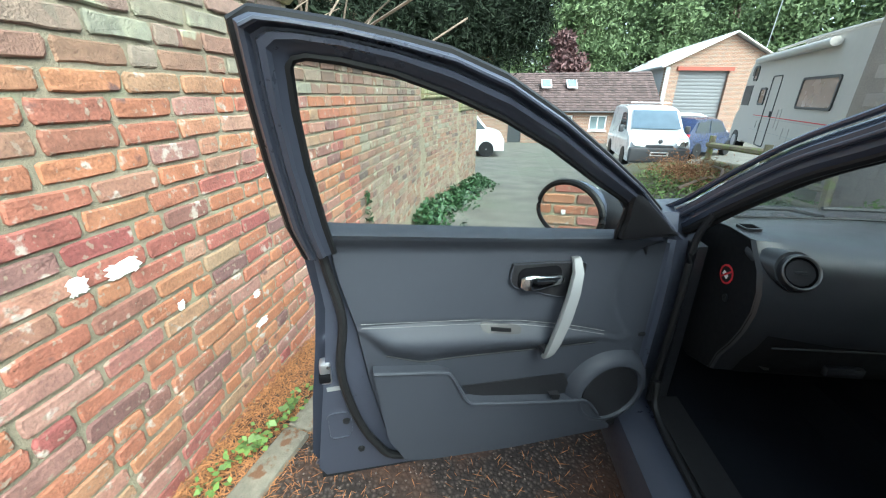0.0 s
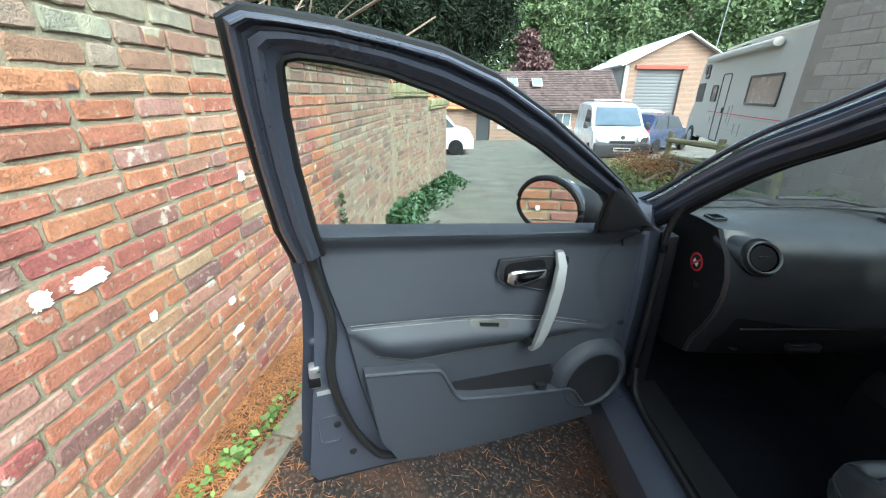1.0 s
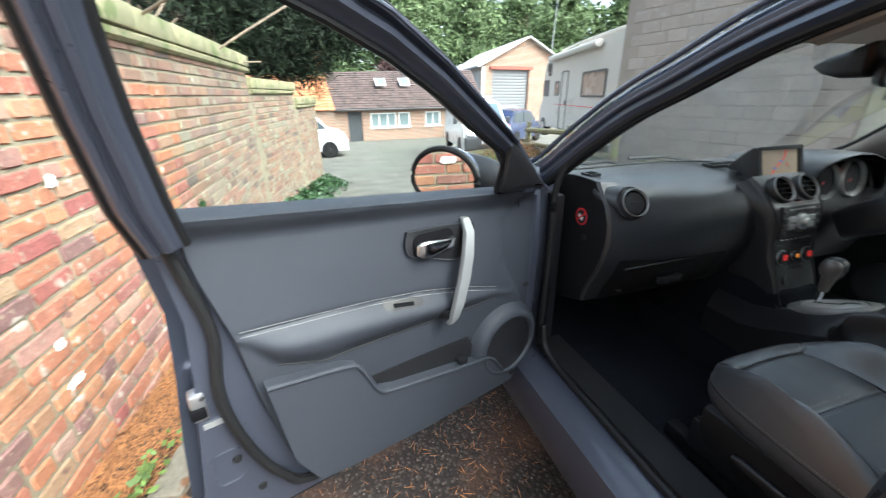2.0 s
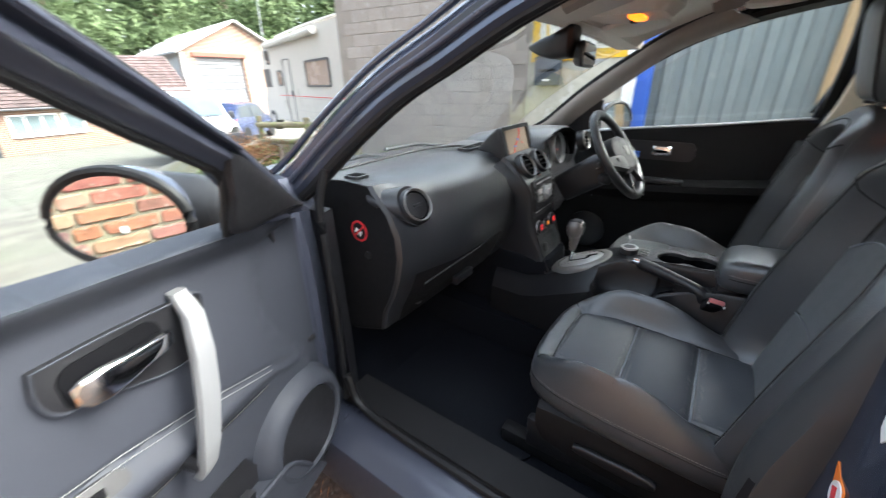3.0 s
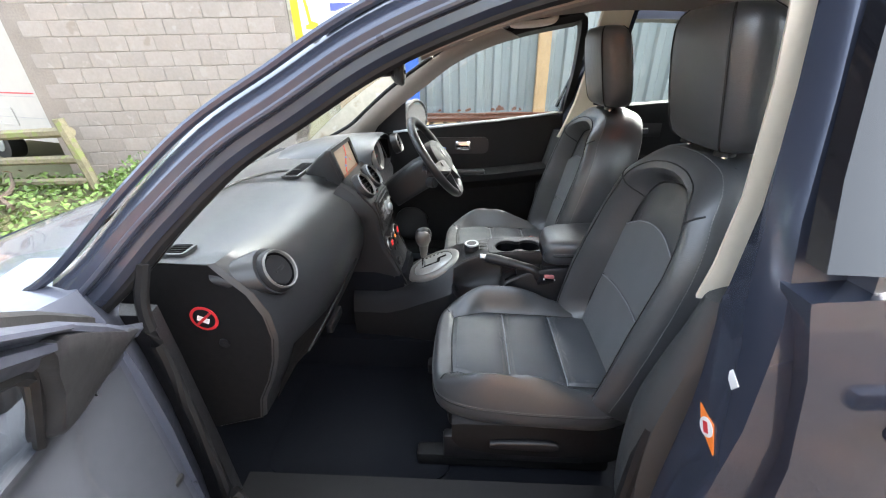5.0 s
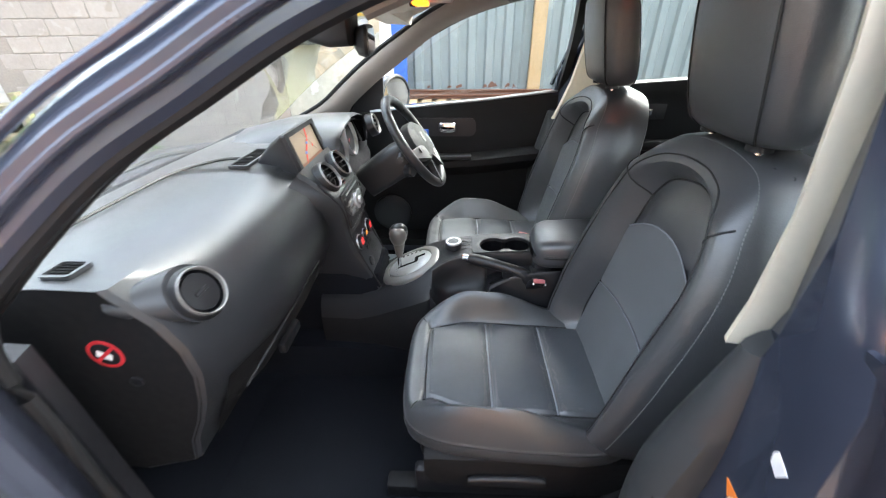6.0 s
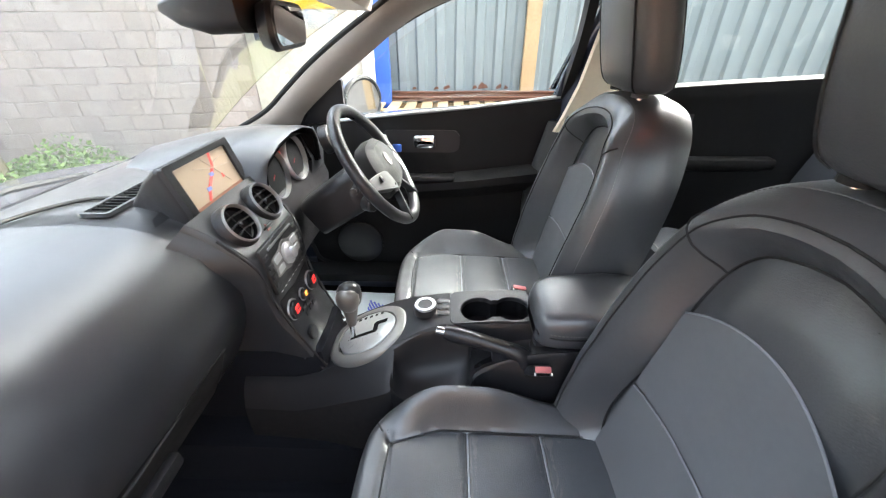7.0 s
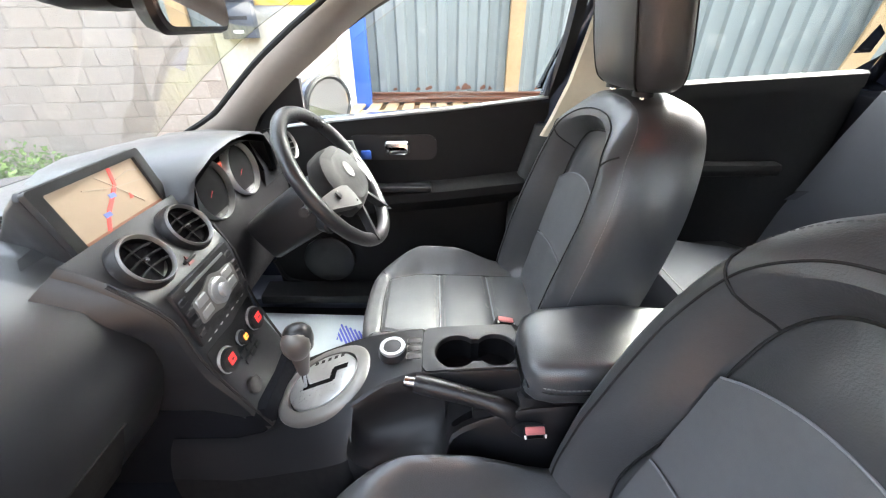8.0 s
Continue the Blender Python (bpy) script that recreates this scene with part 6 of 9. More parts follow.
def smooth_outline(pts, n=4):
    """Rounds off a closed outline of (a, b) points."""
    p = [Vector((x, y, 0)) for x, y in pts]
    out, k = [], len(p)
    for i in range(k):
        a, b, c, d = p[i - 1], p[i], p[(i + 1) % k], p[(i + 2) % k]
        for j in range(n):
            t = j / n
            out.append(0.5 * (2 * b + (c - a) * t + (2 * a - 5 * b + 4 * c - d) * t * t + (3 * b - a - 3 * c + d) * t ** 3))
    return [(q.x, q.y) for q in out]


def inset(outline, centre, d, wide=0.0):
    """The outline drawn in towards its centre by about d metres, and by a share more at its sides."""
    out = []
    for x, y in outline:
        dx, dy = x - centre[0], y - centre[1]
        r = math.hypot(dx, dy)
        f = max(0.0, 1 - d * (1 + wide * abs(dx) / r) / r)
        out.append((centre[0] + dx * f, centre[1] + dy * f))
    return out


def dip(x, c, w):
    return math.exp(-((x - c) / w) ** 2)


def stitches(path, r=0.0012, step=0.0085, length=0.0058):
    """A row of short thread stitches along a path."""
    pts = [Vector(p) for p in path]
    bm, run, last = bmesh.new(), 0.0, pts[0]
    for a, b in zip(pts, pts[1:]):
        seg = (b - a).length
        while run < seg:
            p = a.lerp(b, run / seg)
            q = p + (b - a).normalized() * length
            tube([p, p.lerp(q, 0.5) + Vector((0, 0.0003, 0.0004)), q], r, 5, bm=bm)
            run += step
        run -= seg
    return bm


def dense(pairs, closed=False):
    """Smooths a section of (across, out) pairs."""
    q = [(a, b, 0) for a, b in pairs]
    out = smooth_path(q + q[:1] if closed else q, 3)
    return [(p.x, p.y) for p in (out[:-1] if closed else out)]


def bolster_line(y):
    """Half distance between the cushion's side bolsters."""
    return 0.154 - 0.03 * ease(y, -0.06, 0.058)


def cushion_z(x, y):
    """Height of the cushion's leather; x from the seat's middle."""
    ax = abs(x)
    z = 0.706 + 0.05 * (y + 0.1) - 0.05 * max(0.0, y - 0.03) - 0.9 * max(0.0, y - 0.055) ** 2
    xb = bolster_line(y)
    side = ease(ax, xb + 0.001, xb + 0.054) * (1 - ease(y, -0.06, 0.112)) * (0.12 + 0.88 * ease(y, -0.36, -0.13))
    z += 0.078 * side * (1 - 0.62 * ease(ax, 0.202, 0.236))
    if y < 0.062:
        z -= 0.0075 * dip(ax, xb, 0.008)
        if ax < xb:
            z -= 0.007 * (dip(y, -0.106, 0.008) + dip(y, -0.262, 0.008))
            z += 0.006 * (1 - (ax / xb) ** 2) * (1 - dip(y, -0.106, 0.04)) * (1 - dip(y, -0.262, 0.04))
    z -= 0.006 * dip(y, 0.056, 0.007) * (1 if ax < 0.14 else 0)
    return z + 0.0016 * noise.noise((x * 22, y * 16, 3.0))


def back_base(z):
    return -0.392 - 0.170 * (z - 0.66)


BACK_MID, BACK_WIDE = (0.0, 0.96), 0.35


def back_out(x, z, d):
    """How far the backrest's leather stands out of its mean plane, d in from the edge."""
    amp = 0.092 - 0.020 * ease(z, 0.85, 1.2) - 0.044 * ease(z, 1.19, 1.29)
    amp *= ease(z, 0.60, 0.70)
    f = float(np.interp(d, [0.0, 0.008, 0.018, 0.030, 0.042, 0.055, 0.068, 0.08, 0.090, 0.11, 0.13], [0.20, 0.60, 0.90, 1.0, 0.97, 0.83, 0.55, 0.22, 0.02, 0.03, 0.05]))
    puff = 0.010 * ease(d, 0.10, 0.16) + 0.008 * ease(z, 0.60, 0.75)
    return amp * f + puff + 0.0014 * noise.noise((x * 20, z * 14, 8.0))


def make_seat(cx, name, label, rear):
    """A front seat about the plane x = cx; rear: how far its backrest is set back."""
    outline = full_outline(CUSHION_HALF, 12)
    mid = (0.0, -0.16)
    rings = []
    for d, z in ((0.03, 0.606), (0.010, 0.609), (0.002, 0.622), (-0.002, 0.645), (0.0, 0.668)):
        rings.append([Vector((cx + x, y, z)) for x, y in inset(outline, mid, d)])
    for d, drop in [(0.004, 0.012), (0.011, 0.004)] + [(0.018 + 0.006 * k, 0.0) for k in range(20)] + [(0.14 + 0.012 * k, 0.0) for k in range(11)]:
        rings.append([Vector((cx + x, y, cushion_z(x, y) - drop)) for x, y in inset(outline, mid, d)])
    st = part(name, loft(rings), LEATHER, car, label)
    at = lambda x, y, up=0.0: Vector((cx + x, y, cushion_z(x, y) + up))
    # cushion panels, piping and seams
    for y0, y1 in ((0.046, -0.099), (-0.113, -0.255), (-0.269, -0.42)):
        part("cushion_panel", loft([[at(q * (bolster_line(y0 + (y1 - y0) * k / 8) - 0.010), y0 + (y1 - y0) * k / 8, 0.0012) for q in [j / 6 - 1 for j in range(13)]] for k in range(9)], closed=False), LEATHER_PANEL, st, "smooth leather cushion panel")
    for y in (-0.106, -0.262):
        part("cushion_piping", tube([at(q * (bolster_line(y) - 0.004), y, 0.0042) for q in [j / 8 - 1 for j in range(17)]], 0.0024, 6), PIPING, st, "raised seam with a painted highlight")
    for s in (-1, 1):
        part("cushion_seam", tube([at(s * bolster_line(y), y, 0.0008) for y in [0.056 - 0.475 * k / 30 for k in range(31)]], 0.0020, 6), SEAM, st)
        corner = smooth_path([at(s * 0.124, 0.056, 0.001), at(s * 0.145, 0.076, 0.001), at(s * 0.160, 0.086, 0.0)], 3)
        part("cushion_seam", tube(corner, 0.0018, 6), SEAM, st)
    part("cushion_seam", tube([at(0.124 * (k / 12 - 1), 0.056 + 0.004 * math.sin(math.pi * k / 24), 0.001) for k in range(25)], 0.0020, 6), SEAM, st)
    rim = [Vector((cx + x, y, 0.671)) for x, y in inset(outline, mid, 0.0004)]
    rim = [p for p in rim if p.y > -0.38]
    k0 = max(range(len(rim)), key=lambda i: (rim[i] - rim[i - 1]).length)
    rim = rim[k0:] + rim[:k0]
    part("cushion_stitching", stitches(rim, 0.0009, 0.0075, 0.0048), STITCH, st, "pale stitching")
    low = [Vector((p.x, p.y, 0.663)) for p in rim]
    part("cushion_welt", tube(low, 0.0022, 6), SEAM, st)
    # base: valances, pan, runners, lever
    for sx in (-1, 1):
        part("side_valance", loft([[(cx + sx * 0.205, y, z1), (cx + sx * 0.218, y, z1 - 0.01), (cx + sx * 0.222, y, (z0 + z1) / 2), (cx + sx * 0.21, y, z0), (cx + sx * 0.19, y, z0), (cx + sx * 0.19, y, z1)] for y, z0, z1 in ((0.055, 0.52, 0.615), (0.03, 0.475, 0.618), (-0.10, 0.445, 0.618), (-0.28, 0.44, 0.618), (-0.40, 0.46, 0.62), (-0.44, 0.50, 0.62))]), SHADED_BLACK_TRIM, st, "black plastic seat valance")
        part("seat_rail", rbox((cx + sx * 0.18, -0.12, 0.425), (0.045, 0.56, 0.05), 0.008), SHADED_BLACK_TRIM, st, "black metal seat rail")
        part("rail_bracket", rbox((cx + sx * 0.2, -0.12, 0.50), (0.03, 0.40, 0.10), 0.008), PLASTIC, st)
    part("seat_pan", rbox((cx, -0.16, 0.575), (0.36, 0.46, 0.07), 0.02), SHADED_BLACK_TRIM, st)
    out = -1 if cx < 0 else 1
    part("height_lever", loft([[(cx + out * (0.221 + a), y, 0.545 + b) for a, b in rounded(0.008, 0, 0.016, h, 0.006, 3)] for y, h in ((-0.05, 0.016), (-0.07, 0.026), (-0.18, 0.034), (-0.22, 0.028), (-0.235, 0.016))]), PLASTIC, st)
    # backrest
    bo = full_outline(BACK_HALF)
    rings = []
    place = lambda x, z, y: Vector((cx + x, back_base(z) + rear * (z - 0.66) + y, z))
    for d, y in ((0.10, -0.128), (0.045, -0.124), (0.015, -0.108), (0.002, -0.075), (-0.003, -0.04), (0.0, -0.012)):
        rings.append([place(x, z, y) for x, z in inset(bo, BACK_MID, d)])
    for d in (0.003, 0.008, 0.014, 0.022, 0.030, 0.038, 0.046, 0.055, 0.065, 0.075, 0.083, 0.090, 0.095, 0.099, 0.104, 0.112, 0.125, 0.14, 0.16, 0.18, 0.20, 0.23, 0.26, 0.30):
        rings.append([place(x, z, back_out(x, z, d)) for x, z in inset(bo, BACK_MID, d, BACK_WIDE)])
    bk = part("backrest", loft(rings), LEATHER, st, "black leather backrest with a grey centre panel")
    on = lambda x, z, up=0.0: place(x, z, back_out(x, z, 0.16) + up)
    arch = lambda x, z0, rise: z0 + rise * (1 - (x / 0.145) ** 2)
    half = lambda z: 0.143 - 0.006 * ease(z, 1.0, 1.1)
    # lower insert, paler than the rest, with a curved seam across it
    rows = 14
    for lo, hi in ((lambda x: 0.66, lambda x: arch(x, 0.868, 0.022) - 0.004), (lambda x: arch(x, 0.868, 0.022) + 0.004, lambda x: arch(x, 1.040, 0.058))):
        part("centre_panel", loft([[on(q * half(1.0), lo(q * 0.136) + (hi(q * 0.136) - lo(q * 0.136)) * k / rows, 0.0020 if 0 < k < rows else 0.0006) for q in [j / 8 - 1 for j in range(17)]] for k in range(rows + 1)], closed=False), LEATHER_GREY, bk, "blue-grey leather centre panel")
    for z0, rise in ((0.868, 0.022), (1.040, 0.058)):
        part("back_piping", tube([on(0.141 * (j / 12 - 1), arch(0.136 * (j / 12 - 1), z0, rise), 0.0020) for j in range(25)], 0.0018, 6), PIPING, bk, "raised seam with a painted highlight")
    ring_at = lambda d, up: [place(x, z, back_out(x, z, d) + up) for x, z in inset(bo, BACK_MID, d, BACK_WIDE)]
    def opened(pts, zmin):
        keep = [p for p in pts if p.z > zmin]
        k = max(range(len(keep)), key=lambda i: (keep[i] - keep[i - 1]).length)
        return keep[k:] + keep[:k]
    part("back_seam", tube(opened(ring_at(0.089, 0.001), 0.70), 0.0023, 6), SEAM, bk)
    part("bolster_seam", tube(opened(ring_at(0.040, 0.0005), 0.68), 0.0018, 6), SEAM, bk)
    for d in (0.007,):
        part("bolster_stitching", stitches(opened(ring_at(d, 0.0006), 0.68), 0.0009, 0.0075, 0.0048), STITCH, bk, "pale bolster stitching")
    for sx in (-1, 1):
        k = min(range(len(bo)), key=lambda i: abs(bo[i][1] - 1.215) + (0 if bo[i][0] * sx > 0 else 9))
        cross = []
        for d in [0.012 + 0.007 * j for j in range(12)]:
            x, z = inset(bo, BACK_MID, d, BACK_WIDE)[k]
            cross.append(place(x, z, back_out(x, z, d) + 0.001))
        part("cross_seam", tube(cross, 0.0020, 6), SEAM, bk)
    # headrest: front pad, sides and rear with piped seams
    hy = -0.502 + rear * 0.69
    rest = lambda z: hy + 0.20 * (z - 1.344)
    sect = [(-0.105, 0.054), (-0.06, 0.063), (0.0, 0.066), (0.06, 0.063), (0.105, 0.054), (0.130, 0.030), (0.138, 0.0), (0.134, -0.030), (0.112, -0.052), (0.06, -0.062), (0.0, -0.064), (-0.06, -0.062), (-0.112, -0.052), (-0.134, -0.030), (-0.138, 0.0), (-0.130, 0.030)]
    sect = dense(sect, True)
    levels = ((1.306, 0.60, 0.42), (1.310, 0.80, 0.70), (1.322, 0.91, 0.88), (1.345, 0.965, 0.96), (1.39, 1.0, 1.0), (1.45, 1.0, 1.0), (1.505, 0.985, 0.98), (1.54, 0.95, 0.92), (1.562, 0.88, 0.80), (1.574, 0.74, 0.60), (1.578, 0.45, 0.35))
    hr = part("headrest", loft([[(cx + a * fw, rest(z) + b * fd, z) for a, b in sect] for z, fw, fd in levels]), LEATHER, st, "black leather headrest")
    for sx in (-1, 1):
        for a, b in ((0.108, 0.0535), (0.116, -0.050)):
            part("headrest_seam", tube(smooth_path([(cx + sx * a * fw, rest(z) + b * fd, z) for z, fw, fd in levels[1:-1]], 3), 0.0022, 6), SEAM, hr)
        part("headrest_post", tube([(cx + sx * 0.07, hy + 0.012, 1.25), (cx + sx * 0.07, hy, 1.33)], 0.0075, 10), CHROME, st, "chrome headrest post")
        part("post_collar", lathe((cx + sx * 0.07, hy + 0.008, 1.298), (0, 0, 1), [(0.021, 0), (0.021, 0.010), (0.013, 0.015)], 12), PLASTIC, st)
    return st


make_seat(-0.362, "passenger_seat", "black leather front passenger seat with pale stitching", -0.05)
make_seat(0.362, "driver_seat", "black leather driver's seat with pale stitching", -0.05)
# rear bench
rb = part("rear_bench", loft([[(x, y, z) for x in (-0.68, -0.6, -0.35, -0.05, 0.05, 0.35, 0.6, 0.68)] for y, z in ((-0.80, 0.56), (-0.80, 0.66), (-0.83, 0.72), (-0.95, 0.74), (-1.2, 0.70), (-1.32, 0.68))], closed=False), BENCH_LEATHER, car, "black leather rear bench")
part("bench_backrest", loft([[(x, y - 0.0 + 0.03 * math.sin(6 * abs(x)), z) for x in (-0.68, -0.6, -0.35, -0.05, 0.05, 0.35, 0.6, 0.68)] for y, z in ((-1.26, 0.66), (-1.30, 0.85), (-1.38, 1.1), (-1.44, 1.25), (-1.50, 1.28), (-1.56, 1.25))], closed=False), BENCH_LEATHER, rb)
for x in (-0.36, 0.36):
    part("bench_headrest", rbox((x, -1.50, 1.36), (0.26, 0.09, 0.17), 0.035, 3), BENCH_LEATHER, rb)
part("bench_stitching", tube(smooth_path([(0.66, -0.84, 0.735), (0.35, -0.835, 0.74), (0.05, -0.84, 0.735)], 4), 0.002, 5), STITCH, rb)
for sx in (-1, 1):
    part("rear_belt_buckle", rbox((sx * 0.20, -1.22, 0.76), (0.03, 0.05, 0.08), 0.008), PLASTIC, rb)
part("rear_belt_tongue", loft([[(0.60, -1.28, 0.93), (0.60, -1.24, 0.93), (0.598, -1.24, 0.93), (0.598, -1.28, 0.93)], [(0.55, -1.26, 0.98), (0.55, -1.22, 0.98), (0.548, -1.22, 0.98), (0.548, -1.26, 0.98)]]), CHROME, rb)
# front buckles, tops tilted towards the seats
BUCKLE_RED = mat("pale_red_button", (0.62, 0.20, 0.20), 0.45)
for x, y, z, turn in ((-0.124, -0.272, 0.796, -42), (0.152, -0.262, 0.812, -12)):
    bm_ = Matrix.Translation((x, y, z)) @ Matrix.Rotation(radians(turn), 4, "Y") @ Matrix.Rotation(radians(14), 4, "X")
    b = part("belt_buckle", loft([[bm_ @ Vector((a, c, h)) for a, c in rounded(0, 0, w, l, 0.006, 4)] for h, w, l in ((-0.085, 0.018, 0.034), (-0.03, 0.023, 0.042), (0.0, 0.024, 0.046), (0.004, 0.022, 0.044))]), PLASTIC, car, "seat belt buckle")
    part("buckle_button", rbox(bm_ @ Vector((0.002, 0, 0.004)), (0.014, 0.038, 0.008), 0.003, 2, bm_.to_3x3()), BUCKLE_RED, b, "pale red release button")
    part("buckle_slot", rbox(bm_ @ Vector((-0.0085, 0, 0.0045)), (0.004, 0.030, 0.003), 0.001, 1, bm_.to_3x3()), DARK, b)
    # White glare on the buckle's top, painted as two small corner pieces.
    for c in (-0.020, 0.020):
        part("buckle_edge", rbox(bm_ @ Vector((-0.008, c, 0.0045)), (0.007, 0.004, 0.004), 0.001, 1, bm_.to_3x3()), WHITE, b, "buckle corner with painted white glare")

# ---- dashboard ----
def dash_profile(x):
    """(y, z) down the dashboard from the windscreen to the knees, at x."""
    e = max(0.0, abs(x) - 0.56) / 0.12
    r = min(1.0, max(0.0, (abs(x) - 0.38) / 0.28))
    r = 0.055 * r * r * (3 - 2 * r)
    return [(y + (r if 4 < i < 12 else 0.0), z) for i, (y, z) in enumerate([(0.97 - 0.10 * x * x, 1.085), (0.85 - 0.08 * x * x, 1.118 - 0.02 * e), (0.74, 1.135), (0.62, 1.142 + 0.004 * e), (0.52, 1.136 + 0.008 * e), (0.45, 1.112 + 0.012 * e), (0.405, 1.07), (0.382, 1.015), (0.378, 0.955), (0.392, 0.89), (0.415, 0.83), (0.45, 0.765), (0.52, 0.70), (0.64, 0.66)])]


xs_ = [-0.650, -0.642, -0.62, -0.57, -0.5, -0.4, -0.3, -0.2, -0.14, -0.11, -0.06]
dash = part("dashboard", loft([[Vector((x, y + (0.012 if i == 0 else 0), z)) for y, z in dash_profile(x)] for i, x in enumerate(xs_)], closed=False), DASH, car, "soft black dashboard")
part("dash_top", loft([[Vector((x, y, z)) for y, z in dash_profile(x)[:6]] + [Vector((x, 0.43, 1.05))] for x in (-0.11, 0.0, 0.1, 0.2, 0.3, 0.45, 0.6, 0.675)], closed=False), DASH, dash)
# Passenger end cap: footwell shade put into a blacker trim colour.
part("dash_end_cap", slab([(y, z) for y, z in dash_profile(-0.650)] + [(0.90, 0.70)], lambda a, b, d: (-0.648 + d, a + 0.008, b - 0.004), 0.02), SHADED_BLACK_TRIM, dash, "black dashboard end panel darkened by painted shade", smooth=False)
part("dash_end_cap", slab([(y, z) for y, z in dash_profile(0.675)] + [(0.90, 0.70)], lambda a, b, d: (0.674 - d, a + 0.008, b - 0.004), 0.02), PLASTIC, dash, smooth=False)
# curved seam that sweeps from the screen to the centre stack
part("dash_seam", tube(smooth_path([(-0.62, 0.80, 1.128), (-0.3, 0.79, 1.134), (-0.10, 0.775, 1.137), (0.0, 0.70, 1.142), (0.005, 0.60, 1.147)], 6), 0.004, 6), SEAM, dash)
part("glovebox_seam", tube(smooth_path([(-0.60, 0.395, 0.875), (-0.4, 0.392, 0.88), (-0.16, 0.392, 0.885)], 4), 0.003, 6), SEAM, dash)
# Lid blacker than the pad above: the footwell's shade put into its colour.
gb_ = part("glovebox_lid", loft([[Vector((x, y - 0.006, z)) for y, z in dash_profile(x)[9:13]] for x in (-0.59, -0.45, -0.3, -0.17)], closed=False), SHADED_BLACK_TRIM, dash, "black glovebox lid darkened by painted shade")
part("glovebox_latch", rbox((-0.38, 0.412, 0.80), (0.10, 0.02, 0.03), 0.006), PLASTIC, gb_)
# demister vent and round side vent at the passenger end
dv = part("demister_vent", frame_slab(rounded(-0.600, 0.622, 0.052, 0.056, 0.012), rounded(-0.600, 0.622, 0.040, 0.043, 0.006), lambda a, b, d: (a, b, 1.151 - d), 0.008), DASH, dash)
for k in range(5):
    part("vent_slat", rbox((-0.616 + 0.008 * k, 0.622, 1.146), (0.004, 0.044, 0.006)), DARK, dv, smooth=False)


def round_vent(c, axis, r, parent, fins, label="round vent with a satin grey ring"):
    axis = Vector(axis).normalized()
    ax = Vector((1, 0, 0)) - axis * axis.x
    ax.normalize()
    ay = axis.cross(ax)
    ob = part("air_vent", loft([ring_of(Vector(c) + axis * h, ax, ay, rr, 32) for rr, h in ((r * 1.18, -0.02), (r * 1.16, 0.002), (r * 1.08, 0.010), (r * 1.0, 0.010))], cap=False), PLASTIC, parent, label)
    part("vent_ring", loft([ring_of(Vector(c) + axis * h, ax, ay, rr, 40) for rr, h in ((r * 1.07, 0.004), (r * 1.055, 0.012), (r * 1.015, 0.015), (r * 0.965, 0.013), (r * 0.94, 0.006))], cap=False), SATIN, ob, "satin grey ring")
    part("vent_cup", loft([ring_of(Vector(c) + axis * h, ax, ay, rr, 24) for rr, h in ((r * 0.945, 0.0065), (r * 0.93, 0.0), (r * 0.88, -0.003), (r * 0.02, -0.003))], cap=False), DARK, ob)
    m = Matrix((ax, ay, axis)).transposed()
    if fins == "flap":
        part("vent_flap", lathe(Vector(c) + axis * 0.0, axis, [(r * 0.84, 0), (r * 0.8, 0.006), (r * 0.05, 0.008)], 24), PLASTIC, ob)
        part("flap_tab", rbox(Vector(c) + axis * 0.006, (r * 0.7, r * 0.18, 0.008), 0.002, 2, m), PLASTIC, ob)
    else:
        for k in (-0.40, 0.0, 0.40):
            part("vent_fin", loft([[Vector(c) + ax * q * r * 0.90 * math.sqrt(1 - k * k * 0.9) + ay * (r * k + dy + 0.004 * (1 - q * q)) - axis * dz for dy, dz in ((-0.0016, -0.007), (0.0016, -0.007), (0.0016, 0.002), (-0.0016, 0.002))] for q in (-1, -0.6, -0.2, 0.2, 0.6, 1)]), SHADED_BLACK_TRIM, ob)
        part("vent_fin", rbox(Vector(c) + axis * 0.000, (0.003, r * 1.7, 0.003), 0.0005, 1, m), SHADED_BLACK_TRIM, ob)
        part("fin_tab", rbox(Vector(c) + axis * 0.006, (0.010, 0.007, 0.006), 0.002, 1, m), PLASTIC, ob)
    return ob


sv = part("vent_cowl", loft([ring_of((-0.64 + 0.068 * f, 0.53 - 0.085 * f, 1.105 - 0.022 * f), (1, 0, 0), (0, 0.5, 0.86), 0.016 + 0.040 * f ** 0.8, 20) for f in (0, 0.2, 0.4, 0.7, 1.0)]), DASH, dash)
round_vent((-0.572, 0.437, 1.084), (-0.10, -0.86, 0.50), 0.043, dash, "flap")
# no-child-seat sticker on the end panel
stc = part("warning_sticker", lathe((-0.6495, 0.580, 1.008), (-1, 0, 0), [(0.031, 0), (0.031, 0.001), (0.024, 0.001), (0.024, 0.0002)], 28), RED, dash, "round red warning sticker")
part("sticker_centre", lathe((-0.6503, 0.580, 1.008), (-1, 0, 0), [(0.0245, 0), (0.0245, 0.0006), (0.001, 0.0007)], 28), PLASTIC, stc)
part("sticker_bar", rbox((-0.6515, 0.580, 1.008), (0.001, 0.05, 0.006), m=Matrix.Rotation(radians(-40), 3, "X")), RED, stc, smooth=False)
part("sticker_symbol", rbox((-0.6512, 0.582, 1.006), (0.001, 0.026, 0.014), m=Matrix.Rotation(radians(25), 3, "X")), WHITE, stc, smooth=False)
part("airbag_key_switch", lathe((-0.648, 0.555, 0.94), (-1, 0, 0), [(0.012, 0), (0.012, 0.003), (0.008, 0.004), (0.002, 0.002)], 14), PLASTIC, dash)

# ---- centre stack ----
CX = 0.042


